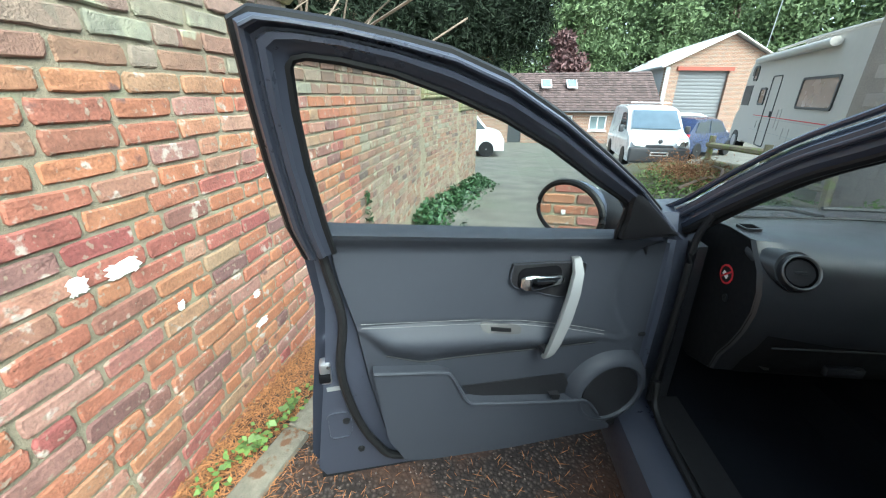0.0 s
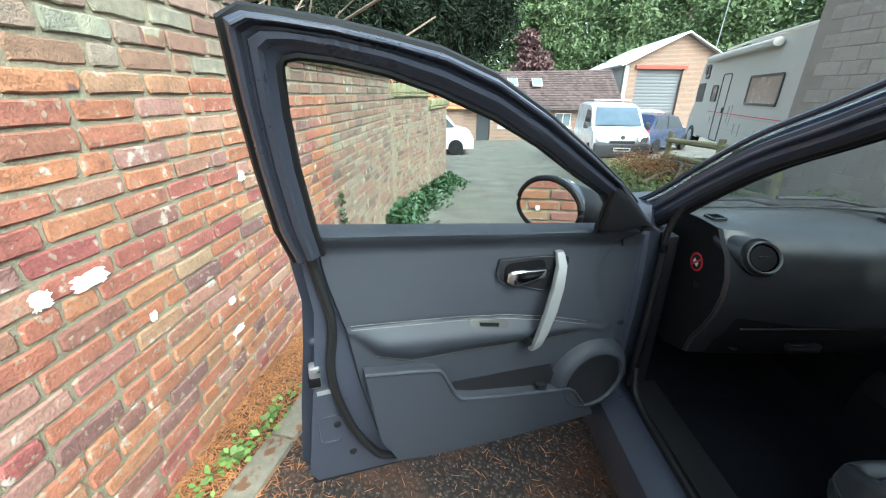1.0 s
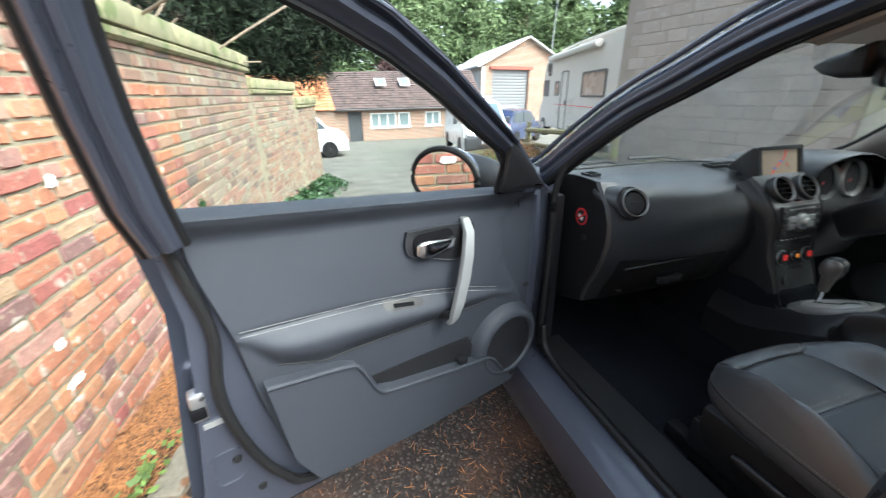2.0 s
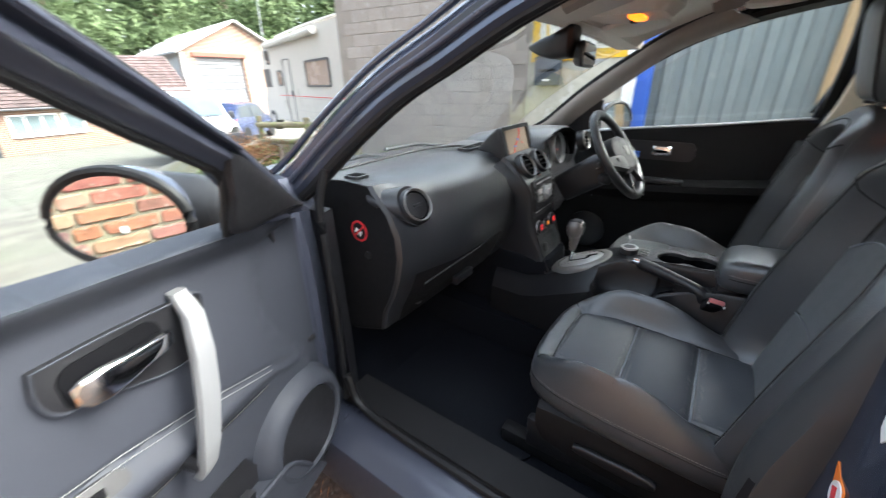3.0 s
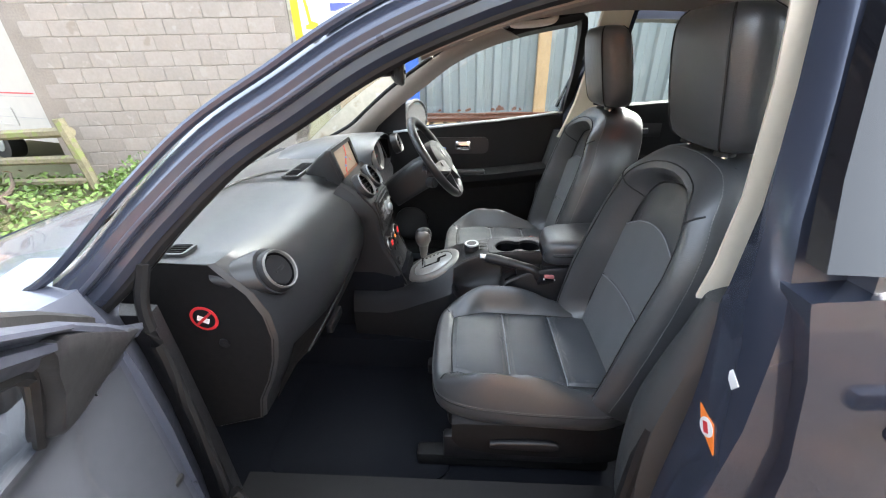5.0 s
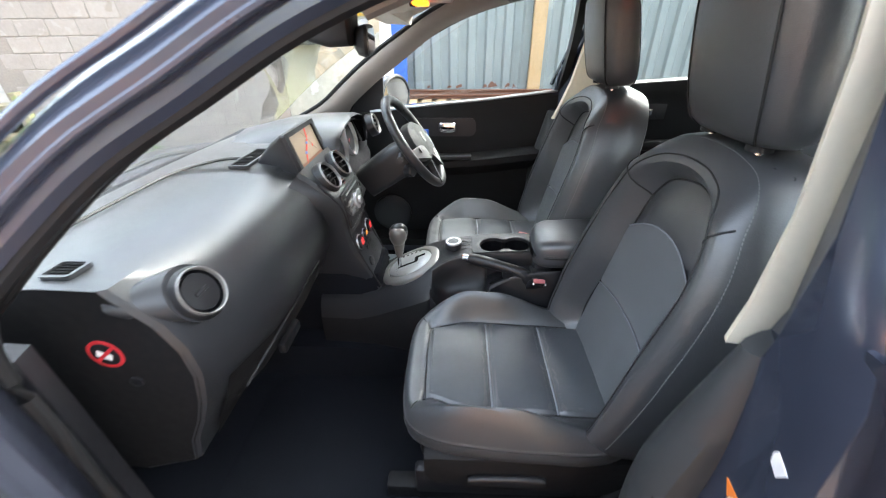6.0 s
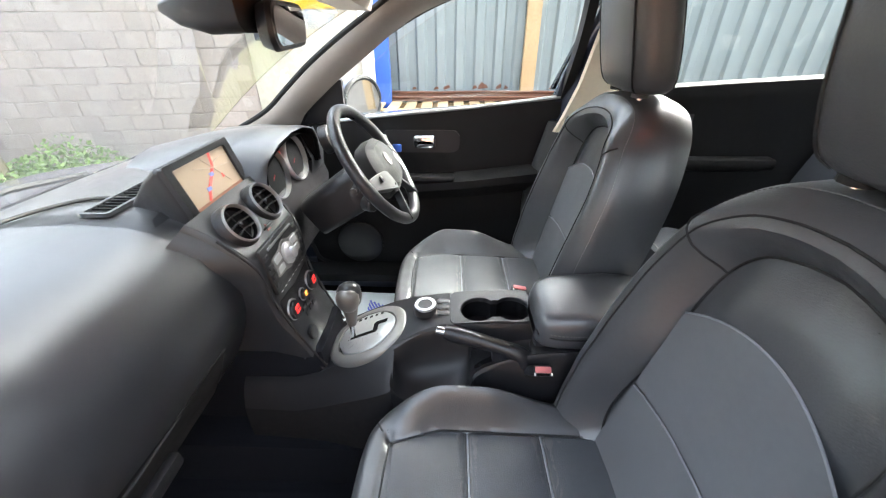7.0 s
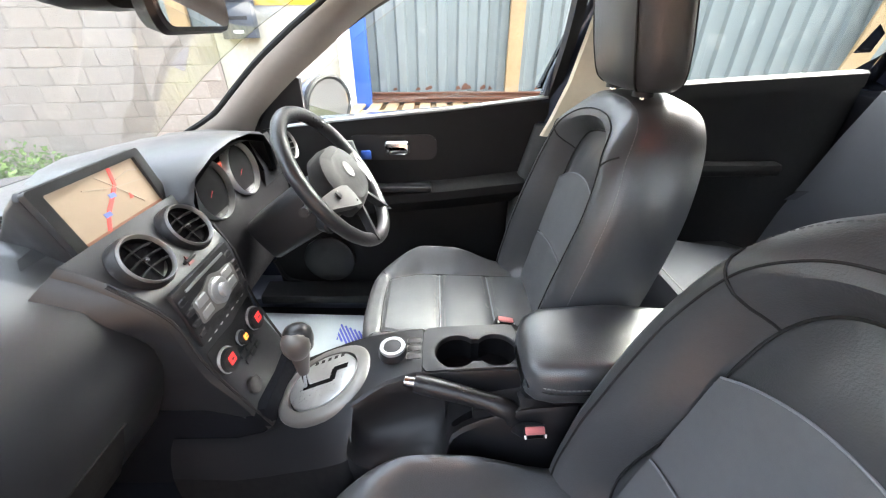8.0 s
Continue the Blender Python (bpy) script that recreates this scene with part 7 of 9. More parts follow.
STACK_H = [-0.32, -0.05, 0.0, 0.08, 0.155, 0.22, 0.28, 0.32, 0.35, 0.38, 0.42, 0.45]
STACK_Y = [0.30, 0.232, 0.244, 0.276, 0.314, 0.322, 0.326, 0.337, 0.358, 0.384, 0.425, 0.47]


def stack_pt(a, h, d=0.0):
    """a across from the middle, h up the sloping face from its foot, d out of the face."""
    y = float(np.interp(h, STACK_H, STACK_Y))
    s = (float(np.interp(h + 0.01, STACK_H, STACK_Y)) - float(np.interp(h - 0.01, STACK_H, STACK_Y))) / 0.02
    k = 1 / math.sqrt(1 + s * s)
    return Vector((CX + a, y - d * k, 0.715 + h + d * s * k))


def stack_w(h):
    return float(np.interp(h, [-0.32, 0.0, 0.10, 0.18, 0.26, 0.33, 0.40, 0.45], [0.085, 0.089, 0.094, 0.099, 0.106, 0.115, 0.134, 0.160]))


STACK_ROWS = [0.02 * i - 0.28 for i in range(36)]
cs = part("centre_stack_panel", loft([[stack_pt(-stack_w(h) - 0.004, h, -0.010), stack_pt(-stack_w(h), h, -0.003), stack_pt(-stack_w(h) + 0.006, h, 0.002), stack_pt(0, h, 0.006), stack_pt(stack_w(h) - 0.006, h, 0.002), stack_pt(stack_w(h), h, -0.003), stack_pt(stack_w(h) + 0.004, h, -0.010)] for h in STACK_ROWS], closed=False), DASH, car, "black centre stack")
for sx in (-1, 1):
    part("stack_flank", loft([[stack_pt(sx * (stack_w(h) + 0.003), h, -0.009), stack_pt(sx * (stack_w(h) + 0.004 + 0.012 * ease(h, 0.16, 0.40)), h, -0.03 + 0.012 * ease(h, 0.16, 0.40)), stack_pt(sx * (stack_w(h) - 0.004 + 0.040 * ease(h, 0.16, 0.40)), h, -0.09 + 0.050 * ease(h, 0.16, 0.40)), stack_pt(sx * (stack_w(h) - 0.01 + 0.07 * ease(h, 0.16, 0.40)), h, -0.24 + 0.155 * ease(h, 0.16, 0.40))] for h in STACK_ROWS], closed=False), DASH, cs)
part("stack_shroud", loft([[Vector((CX + sx * (stack_w(0.40) + 0.03) * 1.0, 0.46, 1.10)), Vector((CX + sx * stack_w(0.38) * 0.9, 0.50, 1.135)), Vector((CX, 0.52, 1.145))] for sx in (-1, 1)], closed=False), DASH, cs)
for sx in (-1, 1):
    part("stack_edge", tube(smooth_path([stack_pt(sx * stack_w(h), h, 0.003) for h in (0.0, 0.1, 0.2, 0.3, 0.38)], 4), 0.003, 6), SEAM, cs)
for x in (-0.06, 0.06):
    round_vent(stack_pt(x, 0.375, 0.010), (0, -0.82, 0.57), 0.042, cs, "fins")
hz = part("hazard_switch", rbox(stack_pt(0.0, 0.342, 0.004), (0.028, 0.026, 0.006), 0.003, 2, Matrix.Rotation(radians(-40), 3, "X")), PLASTIC, cs, "dark hazard switch with a red triangle")
part("hazard_triangle", slab([(-0.008, -0.006), (0.008, -0.006), (0.0, 0.008)], lambda a, b, d: stack_pt(a, 0.342 + b, 0.0085 - d), 0.002), mat("dim_red_print", (0.16, 0.02, 0.02), 0.5), hz, smooth=False)
TILT = Matrix.Rotation(radians(-10), 3, "X")
radio = part("radio", rbox(stack_pt(0, 0.278, 0.002), (0.185, 0.012, 0.115), 0.006, 2, TILT), PLASTIC, cs, "black car stereo")
part("disc_slot", rbox(stack_pt(0, 0.318, 0.012), (0.125, 0.003, 0.005), 0, 1, TILT), SILVER, radio, smooth=False)
part("keypad_plate", slab(smooth_outline([(-0.066, 0.020), (-0.030, 0.024), (0.0, 0.034), (0.030, 0.024), (0.066, 0.020), (0.068, 0.0), (0.066, -0.022), (0.030, -0.026), (0.0, -0.034), (-0.030, -0.026), (-0.066, -0.022), (-0.068, 0.0)], 3), lambda a, b, d: stack_pt(a, 0.276 + b, 0.0125 - d), 0.006), SATIN, radio, "satin grey keypad", smooth=False)
part("volume_dial", lathe(stack_pt(0.0, 0.278, 0.010), (0, -0.98, 0.18), [(0.026, 0), (0.026, 0.008), (0.020, 0.012), (0.013, 0.012), (0.013, 0.02), (0.01, 0.022)], 28), SILVER, radio, "silver audio dial")
for sx in (-1, 1):
    for k in (0, 1):
        part("preset_button", rbox(stack_pt(sx * 0.045, 0.288 - 0.022 * k, 0.010), (0.032, 0.008, 0.018), 0.002, 1, TILT), SILVER, radio, "pale preset key")
    for k in range(4):
        part("radio_key", rbox(stack_pt(sx * 0.078, 0.310 - 0.022 * k, 0.010), (0.02, 0.006, 0.012), 0.002, 1, TILT), PLASTIC, radio)
for k in range(7):
    part("lower_key", rbox(stack_pt(-0.066 + 0.022 * k, 0.235, 0.010), (0.018, 0.006, 0.010), 0.002, 1, TILT), PLASTIC, radio)
    part("key_mark", rbox(stack_pt(-0.066 + 0.022 * k, 0.217, 0.006), (0.008, 0.003, 0.003), 0, 1, TILT), WHITE, radio, smooth=False)
hv = part("climate_panel", rbox(stack_pt(0, 0.158, 0.002), (0.175, 0.012, 0.085), 0.012, 2, TILT), PLASTIC, cs, "black climate control panel")
for x, r, mt in ((-0.060, 0.024, RED_GLOW), (0.060, 0.024, RED_GLOW), (0.0, 0.015, AMBER_GLOW)):
    kn = part("climate_knob", lathe(stack_pt(x, 0.155, 0.008), (0, -0.98, 0.18), [(r * 1.15, 0), (r * 1.1, 0.004), (r, 0.006), (r * 0.97, 0.013), (r * 0.75, 0.013)], 24), PLASTIC, hv)
    part("knob_ring", lathe(stack_pt(x, 0.155, 0.010), (0, -0.98, 0.18), [(r * 1.12, 0), (r * 1.08, 0.004), (r * 1.0, 0.004)], 24), SILVER, kn)
    part("knob_face", lathe(stack_pt(x, 0.155, 0.021), (0, -0.98, 0.18), [(r * 0.78, -0.004), (r * 0.76, 0.001), (r * 0.02, 0.002)], 20), PLASTIC, kn)
    part("knob_light", rbox(stack_pt(x, 0.155, 0.0226), (r * 0.80, 0.003, r * 0.80), 0.001, 1, TILT), mt, kn, "lit square knob face")
    part("knob_mark", rbox(stack_pt(x, 0.155, 0.0248), (r * 0.34, 0.0012, r * 0.12), 0, 1, TILT), BLACK_PRINT, kn, smooth=False)
for k in range(6):
    part("climate_key", rbox(stack_pt(-0.022 + 0.022 * (k % 3), 0.131 - 0.0145 * (k // 3), 0.0068), (0.019, 0.004, 0.0125), 0.001, 1, TILT), PLASTIC, hv)
part("cigar_lighter", lathe(stack_pt(-0.057, 0.082, 0.004), (0, -0.96, 0.28), [(0.018, 0), (0.018, 0.006), (0.014, 0.008), (0.002, 0.007)], 20), PLASTIC, cs)

# navigation screen in its hooded pod
NAV = pose(0.064, 0.474, 1.157, -17, 0, 0)
nav = part("navigation_pod", loft([[NAV @ Vector((a, y, b)) for a, b in rounded(0, dz, w, h, 0.012)] for y, w, h, dz in ((0.10, 0.17, 0.06, -0.01), (0.03, 0.215, 0.115, -0.004), (-0.012, 0.235, 0.136, 0.0), (-0.018, 0.23, 0.132, 0.0))]), PLASTIC, car, "black navigation screen pod")
part("screen_bezel", frame_slab(rounded(0, 0, 0.228, 0.130, 0.006), rounded(0, 0.002, 0.188, 0.100, 0.003), lambda a, b, d: NAV @ Vector((a, -0.030 + d, b)), 0.012), PLASTIC, nav)
SCREEN = glow_mat("map_screen", (0.30, 0.225, 0.16), 0.02)
scr = part("screen", rbox((0, 0, 0), (0.164, 0.004, 0.09)), SCREEN, nav, "lit tan navigation map", smooth=False)
scr.matrix_basis = NAV @ Matrix.Translation((0, -0.0215, 0.002)) @ Matrix.Diagonal((1.16, 1, 1.13, 1))
ROUTE, ROADS = glow_mat("map_route", (0.6, 0.06, 0.05), 0.05), glow_mat("map_roads", (0.30, 0.24, 0.18), 0.03)


def on_screen(pts, r, mt, name):
    ob = part(name, sweep([(a, -0.0032, b) for a, b in pts], [(-r, -0.0006), (r, -0.0006), (r, 0.0006), (-r, 0.0006)], up=(0, 1, 0)), mt, scr, smooth=False)


on_screen([(-0.045, -0.044), (-0.02, -0.012), (0.005, 0.006), (0.022, 0.02), (0.03, 0.044)], 0.0028, ROUTE, "map_route")
for pts in ([(-0.03, 0.03), (0.02, 0.016), (0.075, 0.01)], [(0.0, 0.04), (0.018, 0.02), (0.05, -0.02)], [(0.03, 0.025), (0.06, 0.03), (0.08, 0.025)]):
    on_screen(pts, 0.0009, ROADS, "map_road")
on_screen([(-0.08, -0.037), (0.08, -0.037)], 0.0065, glow_mat("map_bar", (0.22, 0.10, 0.06), 0.03), "map_status_bar")
for a, b in ((-0.021, -0.012), (0.006, 0.008)):
    part("map_shield", rbox((a, -0.0036, b), (0.012, 0.001, 0.007)), glow_mat("map_shield", (0.12, 0.17, 0.45), 0.03), scr, smooth=False)
part("map_cursor", slab([(0.030, -0.008), (0.037, -0.008), (0.0335, 0.002)], lambda a, b, d: (a, -0.0036 - d, b), 0.0008), ROUTE, scr, smooth=False)
sl = part("speaker_grille", frame_slab(rounded(0, 0, 0.20, 0.06, 0.01), rounded(0, 0, 0.185, 0.046, 0.006), lambda a, b, d: (0.01 + a * 0.9, 0.605 + b, 1.150 - d), 0.008), DASH, dash)
for k in range(12):
    part("grille_slat", rbox((-0.065 + 0.0137 * k, 0.605, 1.146), (0.006, 0.044, 0.005)), DARK, sl, smooth=False)

# ---- instruments ----
hood = part("instrument_hood", loft([[Vector((0.37 + a, y, z)) for a, z in [(-w, 1.05), (-w, 1.12), (-w * 0.85, 1.165 + hh), (-w * 0.45, 1.188 + hh), (0, 1.195 + hh), (w * 0.45, 1.188 + hh), (w * 0.85, 1.165 + hh), (w, 1.12), (w, 1.05)]] for y, w, hh in ((0.80, 0.16, -0.045), (0.66, 0.20, -0.015), (0.52, 0.215, 0.0), (0.40, 0.215, 0.002), (0.385, 0.205, -0.004))], closed=False), DASH, car, "curved black instrument hood")
# Black sheet inside the hood: the shade under it put into the colour.
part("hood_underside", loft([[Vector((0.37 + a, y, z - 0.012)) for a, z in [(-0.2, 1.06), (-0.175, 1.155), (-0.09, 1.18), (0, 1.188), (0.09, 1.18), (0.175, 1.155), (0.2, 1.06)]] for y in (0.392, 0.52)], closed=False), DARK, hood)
clu = part("instrument_panel", slab(rounded(0.37, 1.10, 0.36, 0.15, 0.05), lambda a, b, d: (a, 0.455 + 0.2 * (b - 1.1) + d, b), 0.02), DARK, car, "dark instrument panel")
for x in (0.305, 0.462):
    g = part("gauge", lathe((x, 0.440, 1.088), (0, -1, 0.2), [(0.072, 0), (0.0715, 0.018), (0.069, 0.022), (0.0665, 0.004), (0.002, 0.003)], 32), SILVER, clu, "round gauge with a silver bezel")
    part("gauge_face", lathe((x, 0.436, 1.089), (0, -1, 0.2), [(0.065, 0), (0.064, 0.003), (0.001, 0.0035)], 28), DARK, g)
    part("gauge_needle", rbox((x - 0.008, 0.4305, 1.078), (0.030, 0.001, 0.0016), m=Matrix.Rotation(radians(-40), 3, "Y")), RED, g, smooth=False)
part("trip_display", rbox((0.383, 0.445, 1.112), (0.034, 0.004, 0.036)), glow_mat("trip_display_red", (0.35, 0.05, 0.03), 0.03), clu, smooth=False)
round_vent((0.625, 0.36, 1.108), (0, -0.95, 0.3), 0.042, dash, "fins")
part("vent_surround", loft([[(x, 0.43, 1.14), (x, 0.405, 1.06), (x, 0.42, 0.95)] for x in (0.54, 0.6, 0.675)], closed=False), DASH, dash)
lower = part("lower_dash", loft([[Vector((x, 0.43, 1.06)), Vector((x, 0.40, 0.97)), Vector((x, 0.41, 0.86)), Vector((x, 0.46, 0.74)), Vector((x, 0.62, 0.68))] for x in (0.17, 0.3, 0.45, 0.6, 0.675)], closed=False), PLASTIC, dash, "black knee panel")

# ---- steering wheel ----
SW = pose(0.372, 0.148, 1.098, -34, 0, 0)
swl = part("steering_wheel", tube([SW @ Vector((0.183 * math.cos(a), 0, 0.180 * math.sin(a))) for a in [2 * math.pi * i / 56 for i in range(56)]], 0.0170, 14, closed=True), WHEEL_LEATHER, car, "black leather steering wheel")
part("airbag_hub", loft([[SW @ Vector((a, y, b - 0.01)) for a, b in rounded(0, 0, w, h, r, 6)] for y, w, h, r in ((0.05, 0.12, 0.10, 0.045), (0.015, 0.215, 0.165, 0.07), (-0.018, 0.205, 0.155, 0.07), (-0.034, 0.16, 0.12, 0.055))]), HUB_GREY, swl, "grey airbag cover")
part("wheel_emblem", lathe(SW @ Vector((0, -0.034, 0.0)), SW.to_3x3() @ Vector((0, -1, 0)), [(0.022, 0), (0.021, 0.003), (0.017, 0.003), (0.016, 0.0015), (0.002, 0.0015)], 24), SATIN, swl, "plain round satin emblem")
for sx in (-1, 1):
    sp = part("spoke", loft([[SW @ Vector((sx * x, y + dy, b)) for dy, b in ((-0.012, z1), (-0.014, (z0 + z1) / 2), (-0.012, z0), (0.012, z0), (0.012, z1))] for x, y, z0, z1 in ((0.070, -0.022, -0.072, -0.018), (0.095, -0.022, -0.064, -0.006), (0.125, -0.014, -0.048, 0.002), (0.150, -0.006, -0.034, 0.006), (0.172, 0.0, -0.024, 0.008))]), SPOKE, swl, "satin grey spoke with switches")
    part("switch_pad", rbox(SW @ Vector((sx * 0.128, -0.029, -0.014)), (0.016, 0.004, 0.018), 0.003, 2, SW.to_3x3()), PLASTIC, sp)
    for k in range(4):
        part("wheel_button", rbox(SW @ Vector((sx * (0.080 + 0.012 * k), -0.034 + 0.003 * k, -0.056 + 0.011 * k)), (0.009, 0.006, 0.008), 0.003, 2, SW.to_3x3()), PLASTIC, sp)
    part("lower_spoke", loft([[SW @ Vector((sx * x, -0.01 + dy, b)) for dy, b in ((-0.01, b0), (-0.01, b1), (0.01, b1), (0.01, b0))] for x, b0, b1 in ((0.03, -0.075, -0.06), (0.075, -0.14, -0.12), (0.098, -0.165, -0.15))]), PLASTIC, swl, "black lower spoke")
col = part("column_shroud", loft([[SW @ Vector((a, y, b - 0.02)) for a, b in rounded(0, 0, w, h, 0.03, 4)] for y, w, h in ((0.03, 0.11, 0.11), (0.10, 0.13, 0.13), (0.26, 0.12, 0.12))]), PLASTIC, car, "black steering column shroud")
for sx, nm in ((-1, "wiper_stalk"), (1, "indicator_stalk")):
    part(nm, tube([SW @ Vector((sx * 0.05, 0.06, 0.0)), SW @ Vector((sx * 0.13, 0.05, 0.0)), SW @ Vector((sx * 0.165, 0.045, 0.004))], 0.011, 10), PLASTIC, col)
part("ignition_barrel", lathe(SW @ Vector((-0.085, 0.07, -0.055)), (-0.6, -0.8, 0.1), [(0.022, 0), (0.022, 0.03), (0.018, 0.035), (0.002, 0.033)], 18), PLASTIC, col)

# rear-view mirror and sensor pod
rv = part("rear_view_mirror", loft([[Vector((0.075 + a, 0.235 + y + 0.12 * a, 1.452 + b)) for a, b in rounded(0, 0, w, h, r, 6)] for y, w, h, r in ((0.03, 0.13, 0.03, 0.012), (0.015, 0.215, 0.062, 0.025), (-0.004, 0.235, 0.075, 0.03), (-0.012, 0.228, 0.068, 0.028))]), PLASTIC, car, "black rear-view mirror")
part("mirror_face", slab(rounded(0, 0, 0.215, 0.057, 0.024, 6), lambda a, b, d: (0.075 + a, 0.2205 + 0.12 * a + d, 1.452 + b), 0.003), MIRROR, rv, smooth=False)
part("mirror_stem", tube([(0.06, 0.25, 1.455), (0.02, 0.285, 1.475)], 0.012, 8), PLASTIC, rv)
part("sensor_pod", loft([[Vector((0.0 + a, y, z + b)) for a, b in rounded(0, 0, w, h, min(w, h) * 0.3, 4)] for y, z, w, h in ((0.388, 1.476, 0.05, 0.012), (0.35, 1.474, 0.10, 0.045), (0.305, 1.475, 0.12, 0.07), (0.255, 1.487, 0.11, 0.09), (0.245, 1.495, 0.08, 0.07))]), PLASTIC, car, "black windscreen sensor pod")

# ---- centre console ----
def con_z(y):
    """Height of the console's top along the car."""
    return float(np.mean([np.interp(d - y, [-0.29, -0.22, -0.16, -0.08, -0.035, 0.0, 0.05, 0.10, 0.17, 0.27, 0.36], [0.684, 0.722, 0.752, 0.790, 0.810, 0.820, 0.830, 0.836, 0.841, 0.843, 0.843]) for d in (-0.024, -0.012, 0, 0.012, 0.024)]))


def con_left(y):
    """How far the console's top reaches towards the passenger."""
    return float(np.interp(-y, [-0.27, -0.10, -0.075, -0.055, -0.035, -0.01, 0.03, 0.06, 0.10, 0.36], [0.104, 0.106, 0.110, 0.104, 0.092, 0.079, 0.069, 0.0655, 0.064, 0.064]))


con = part("centre_console", loft([[(CX - con_left(y) + 0.004, y, 0.42), (CX - con_left(y) + 0.004, y, con_z(y) - 0.06 - pit), (CX - con_left(y) + 0.004, y, con_z(y) - 0.006 - pit), (CX - con_left(y) + 0.008, y, con_z(y) - pit), (CX - 0.03, y, con_z(y) + 0.0026 - pit), (CX, y, con_z(y) + 0.003 - pit), (CX + 0.04, y, con_z(y) + 0.0022 - pit), (CX + w - 0.02, y, con_z(y) - pit), (CX + w - 0.006, y, con_z(y) - 0.015 - pit), (CX + w + 0.004, y, con_z(y) - 0.06 - pit), (CX + w, y, 0.42)] for y, w, pit in ((0.27, 0.10, 0), (0.22, 0.105, 0), (0.16, 0.105, 0), (0.10, 0.102, 0), (0.08, 0.10, 0), (0.06, 0.097, 0), (0.045, 0.094, 0), (0.02, 0.090, 0), (0.0, 0.088, 0), (-0.03, 0.087, 0), (-0.05, 0.086, 0), (-0.068, 0.086, 0), (-0.0685, 0.086, 0.06), (-0.268, 0.088, 0.06), (-0.2685, 0.088, 0), (-0.30, 0.105, 0.03), (-0.62, 0.105, 0.03))], closed=False), PLASTIC, car, "black centre console")
# scooped storage tray that rises into the ledge round the handbrake
tray_rows = []
for y, zb in ((0.068, 0.762), (0.062, 0.742), (0.050, 0.722), (0.030, 0.708), (0.0, 0.702), (-0.05, 0.702), (-0.085, 0.708), (-0.105, 0.720), (-0.114, 0.735)):
    xr, zr = CX - con_left(y), con_z(y)
    xo = -0.134
    tray_rows.append([(xr + 0.008, y, zr + 0.0012), (xr, y, zr - 0.002), (xr - 0.004, y, zr - 0.010), (xr - 0.006, y, zr - 0.035), (xr + (xo - xr) * 0.16, y, zb + 0.35 * max(0.0, zr - 0.035 - zb)), (xr + (xo - xr) * 0.34, y, zb + 0.10 * max(0.0, zr - 0.035 - zb)), (xr + (xo - xr) * 0.6, y, zb), (xr + (xo - xr) * 0.85, y, zb - 0.003), (xo, y, zb - 0.010), (xo, y, zb - 0.03), (xo, y, 0.50)])
for y, xl, zl in ((-0.120, -0.112, 0.757), (-0.126, -0.107, 0.766), (-0.145, -0.099, 0.774), (-0.18, -0.092, 0.785), (-0.23, -0.088, 0.799), (-0.28, -0.087, 0.809), (-0.36, -0.087, 0.816)):
    xr, zr = CX - con_left(y), con_z(y)
    tray_rows.append([(xr + 0.008, y, zr + 0.0012), (xr, y, zr - 0.002), (xr - 0.004, y, zr - 0.010), (xr - 0.006, y, zr - 0.030), (xr - 0.008, y, zl - 0.006), (xr - 0.016, y, zl - 0.010), (xl + 0.020, y, zl - 0.009), (xl + 0.008, y, zl - 0.002), (xl, y, zl), (xl - 0.006, y, zl - 0.008), (xl - 0.010, y, 0.50)])
tray = part("side_tray", loft(tray_rows, closed=False), PLASTIC, con, "open storage tray and handbrake ledge")
front = [[(CX - 0.098, y, con_z(y) + 0.0012), (CX - 0.106, y, con_z(y) - 0.003), (CX - 0.112 - 0.010 * f, y, con_z(y) - 0.012), (CX - 0.116 - 0.034 * f, y, con_z(y) - 0.034), (CX - 0.120 - 0.054 * f, y, con_z(y) - 0.068), (CX - 0.122 - 0.062 * f, y, con_z(y) - 0.11), (CX - 0.124 - 0.064 * f, y, 0.38)] for y, f in ((0.064, 0.86), (0.070, 0.95), (0.080, 1.0), (0.10, 1.0), (0.125, 0.97), (0.15, 0.90), (0.19, 0.78), (0.25, 0.6), (0.32, 0.5), (0.45, 0.4))]
part("console_wing", loft([r[:5] for r in front], closed=False), PLASTIC, con)
# Lower side in blacker trim: the shadow near the floor put into colour.
part("console_side", loft([r[4:] for r in front], closed=False), SHADED_BLACK_TRIM, con)
# Dark slab laid on the ledge for the shade in the slot.
part("lever_slot", slab(smooth_outline([(-0.086, -0.128), (-0.079, -0.126), (-0.074, -0.135), (-0.064, -0.160), (-0.060, -0.185), (-0.078, -0.185), (-0.082, -0.160), (-0.087, -0.140)], 3), lambda a, b, d: (a, b, float(np.interp(-b, [0.12, 0.145, 0.18, 0.23], [0.757, 0.768, 0.778, 0.792])) - d), 0.004), DARK, tray, smooth=False)
part("ledge_plate", rbox((-0.062, -0.298, 0.806), (0.040, 0.085, 0.006), 0.002, 2, Matrix.Rotation(radians(-7), 3, "X")), PLASTIC, tray)
hbk = part("handbrake", tube(smooth_path([(-0.076, -0.246, 0.772), (-0.074, -0.228, 0.792), (-0.066, -0.185, 0.807), (-0.054, -0.12, 0.821), (-0.042, -0.055, 0.831)], 4), 0.0195, 14, scales=[1.15, 1.15, 1.15, 1.12, 1.1, 1.05, 1.0, 0.95, 0.92, 0.9, 0.9, 0.92, 0.95, 0.97, 1.0, 0.99, 0.88]), WHEEL_LEATHER, con, "black handbrake lever")
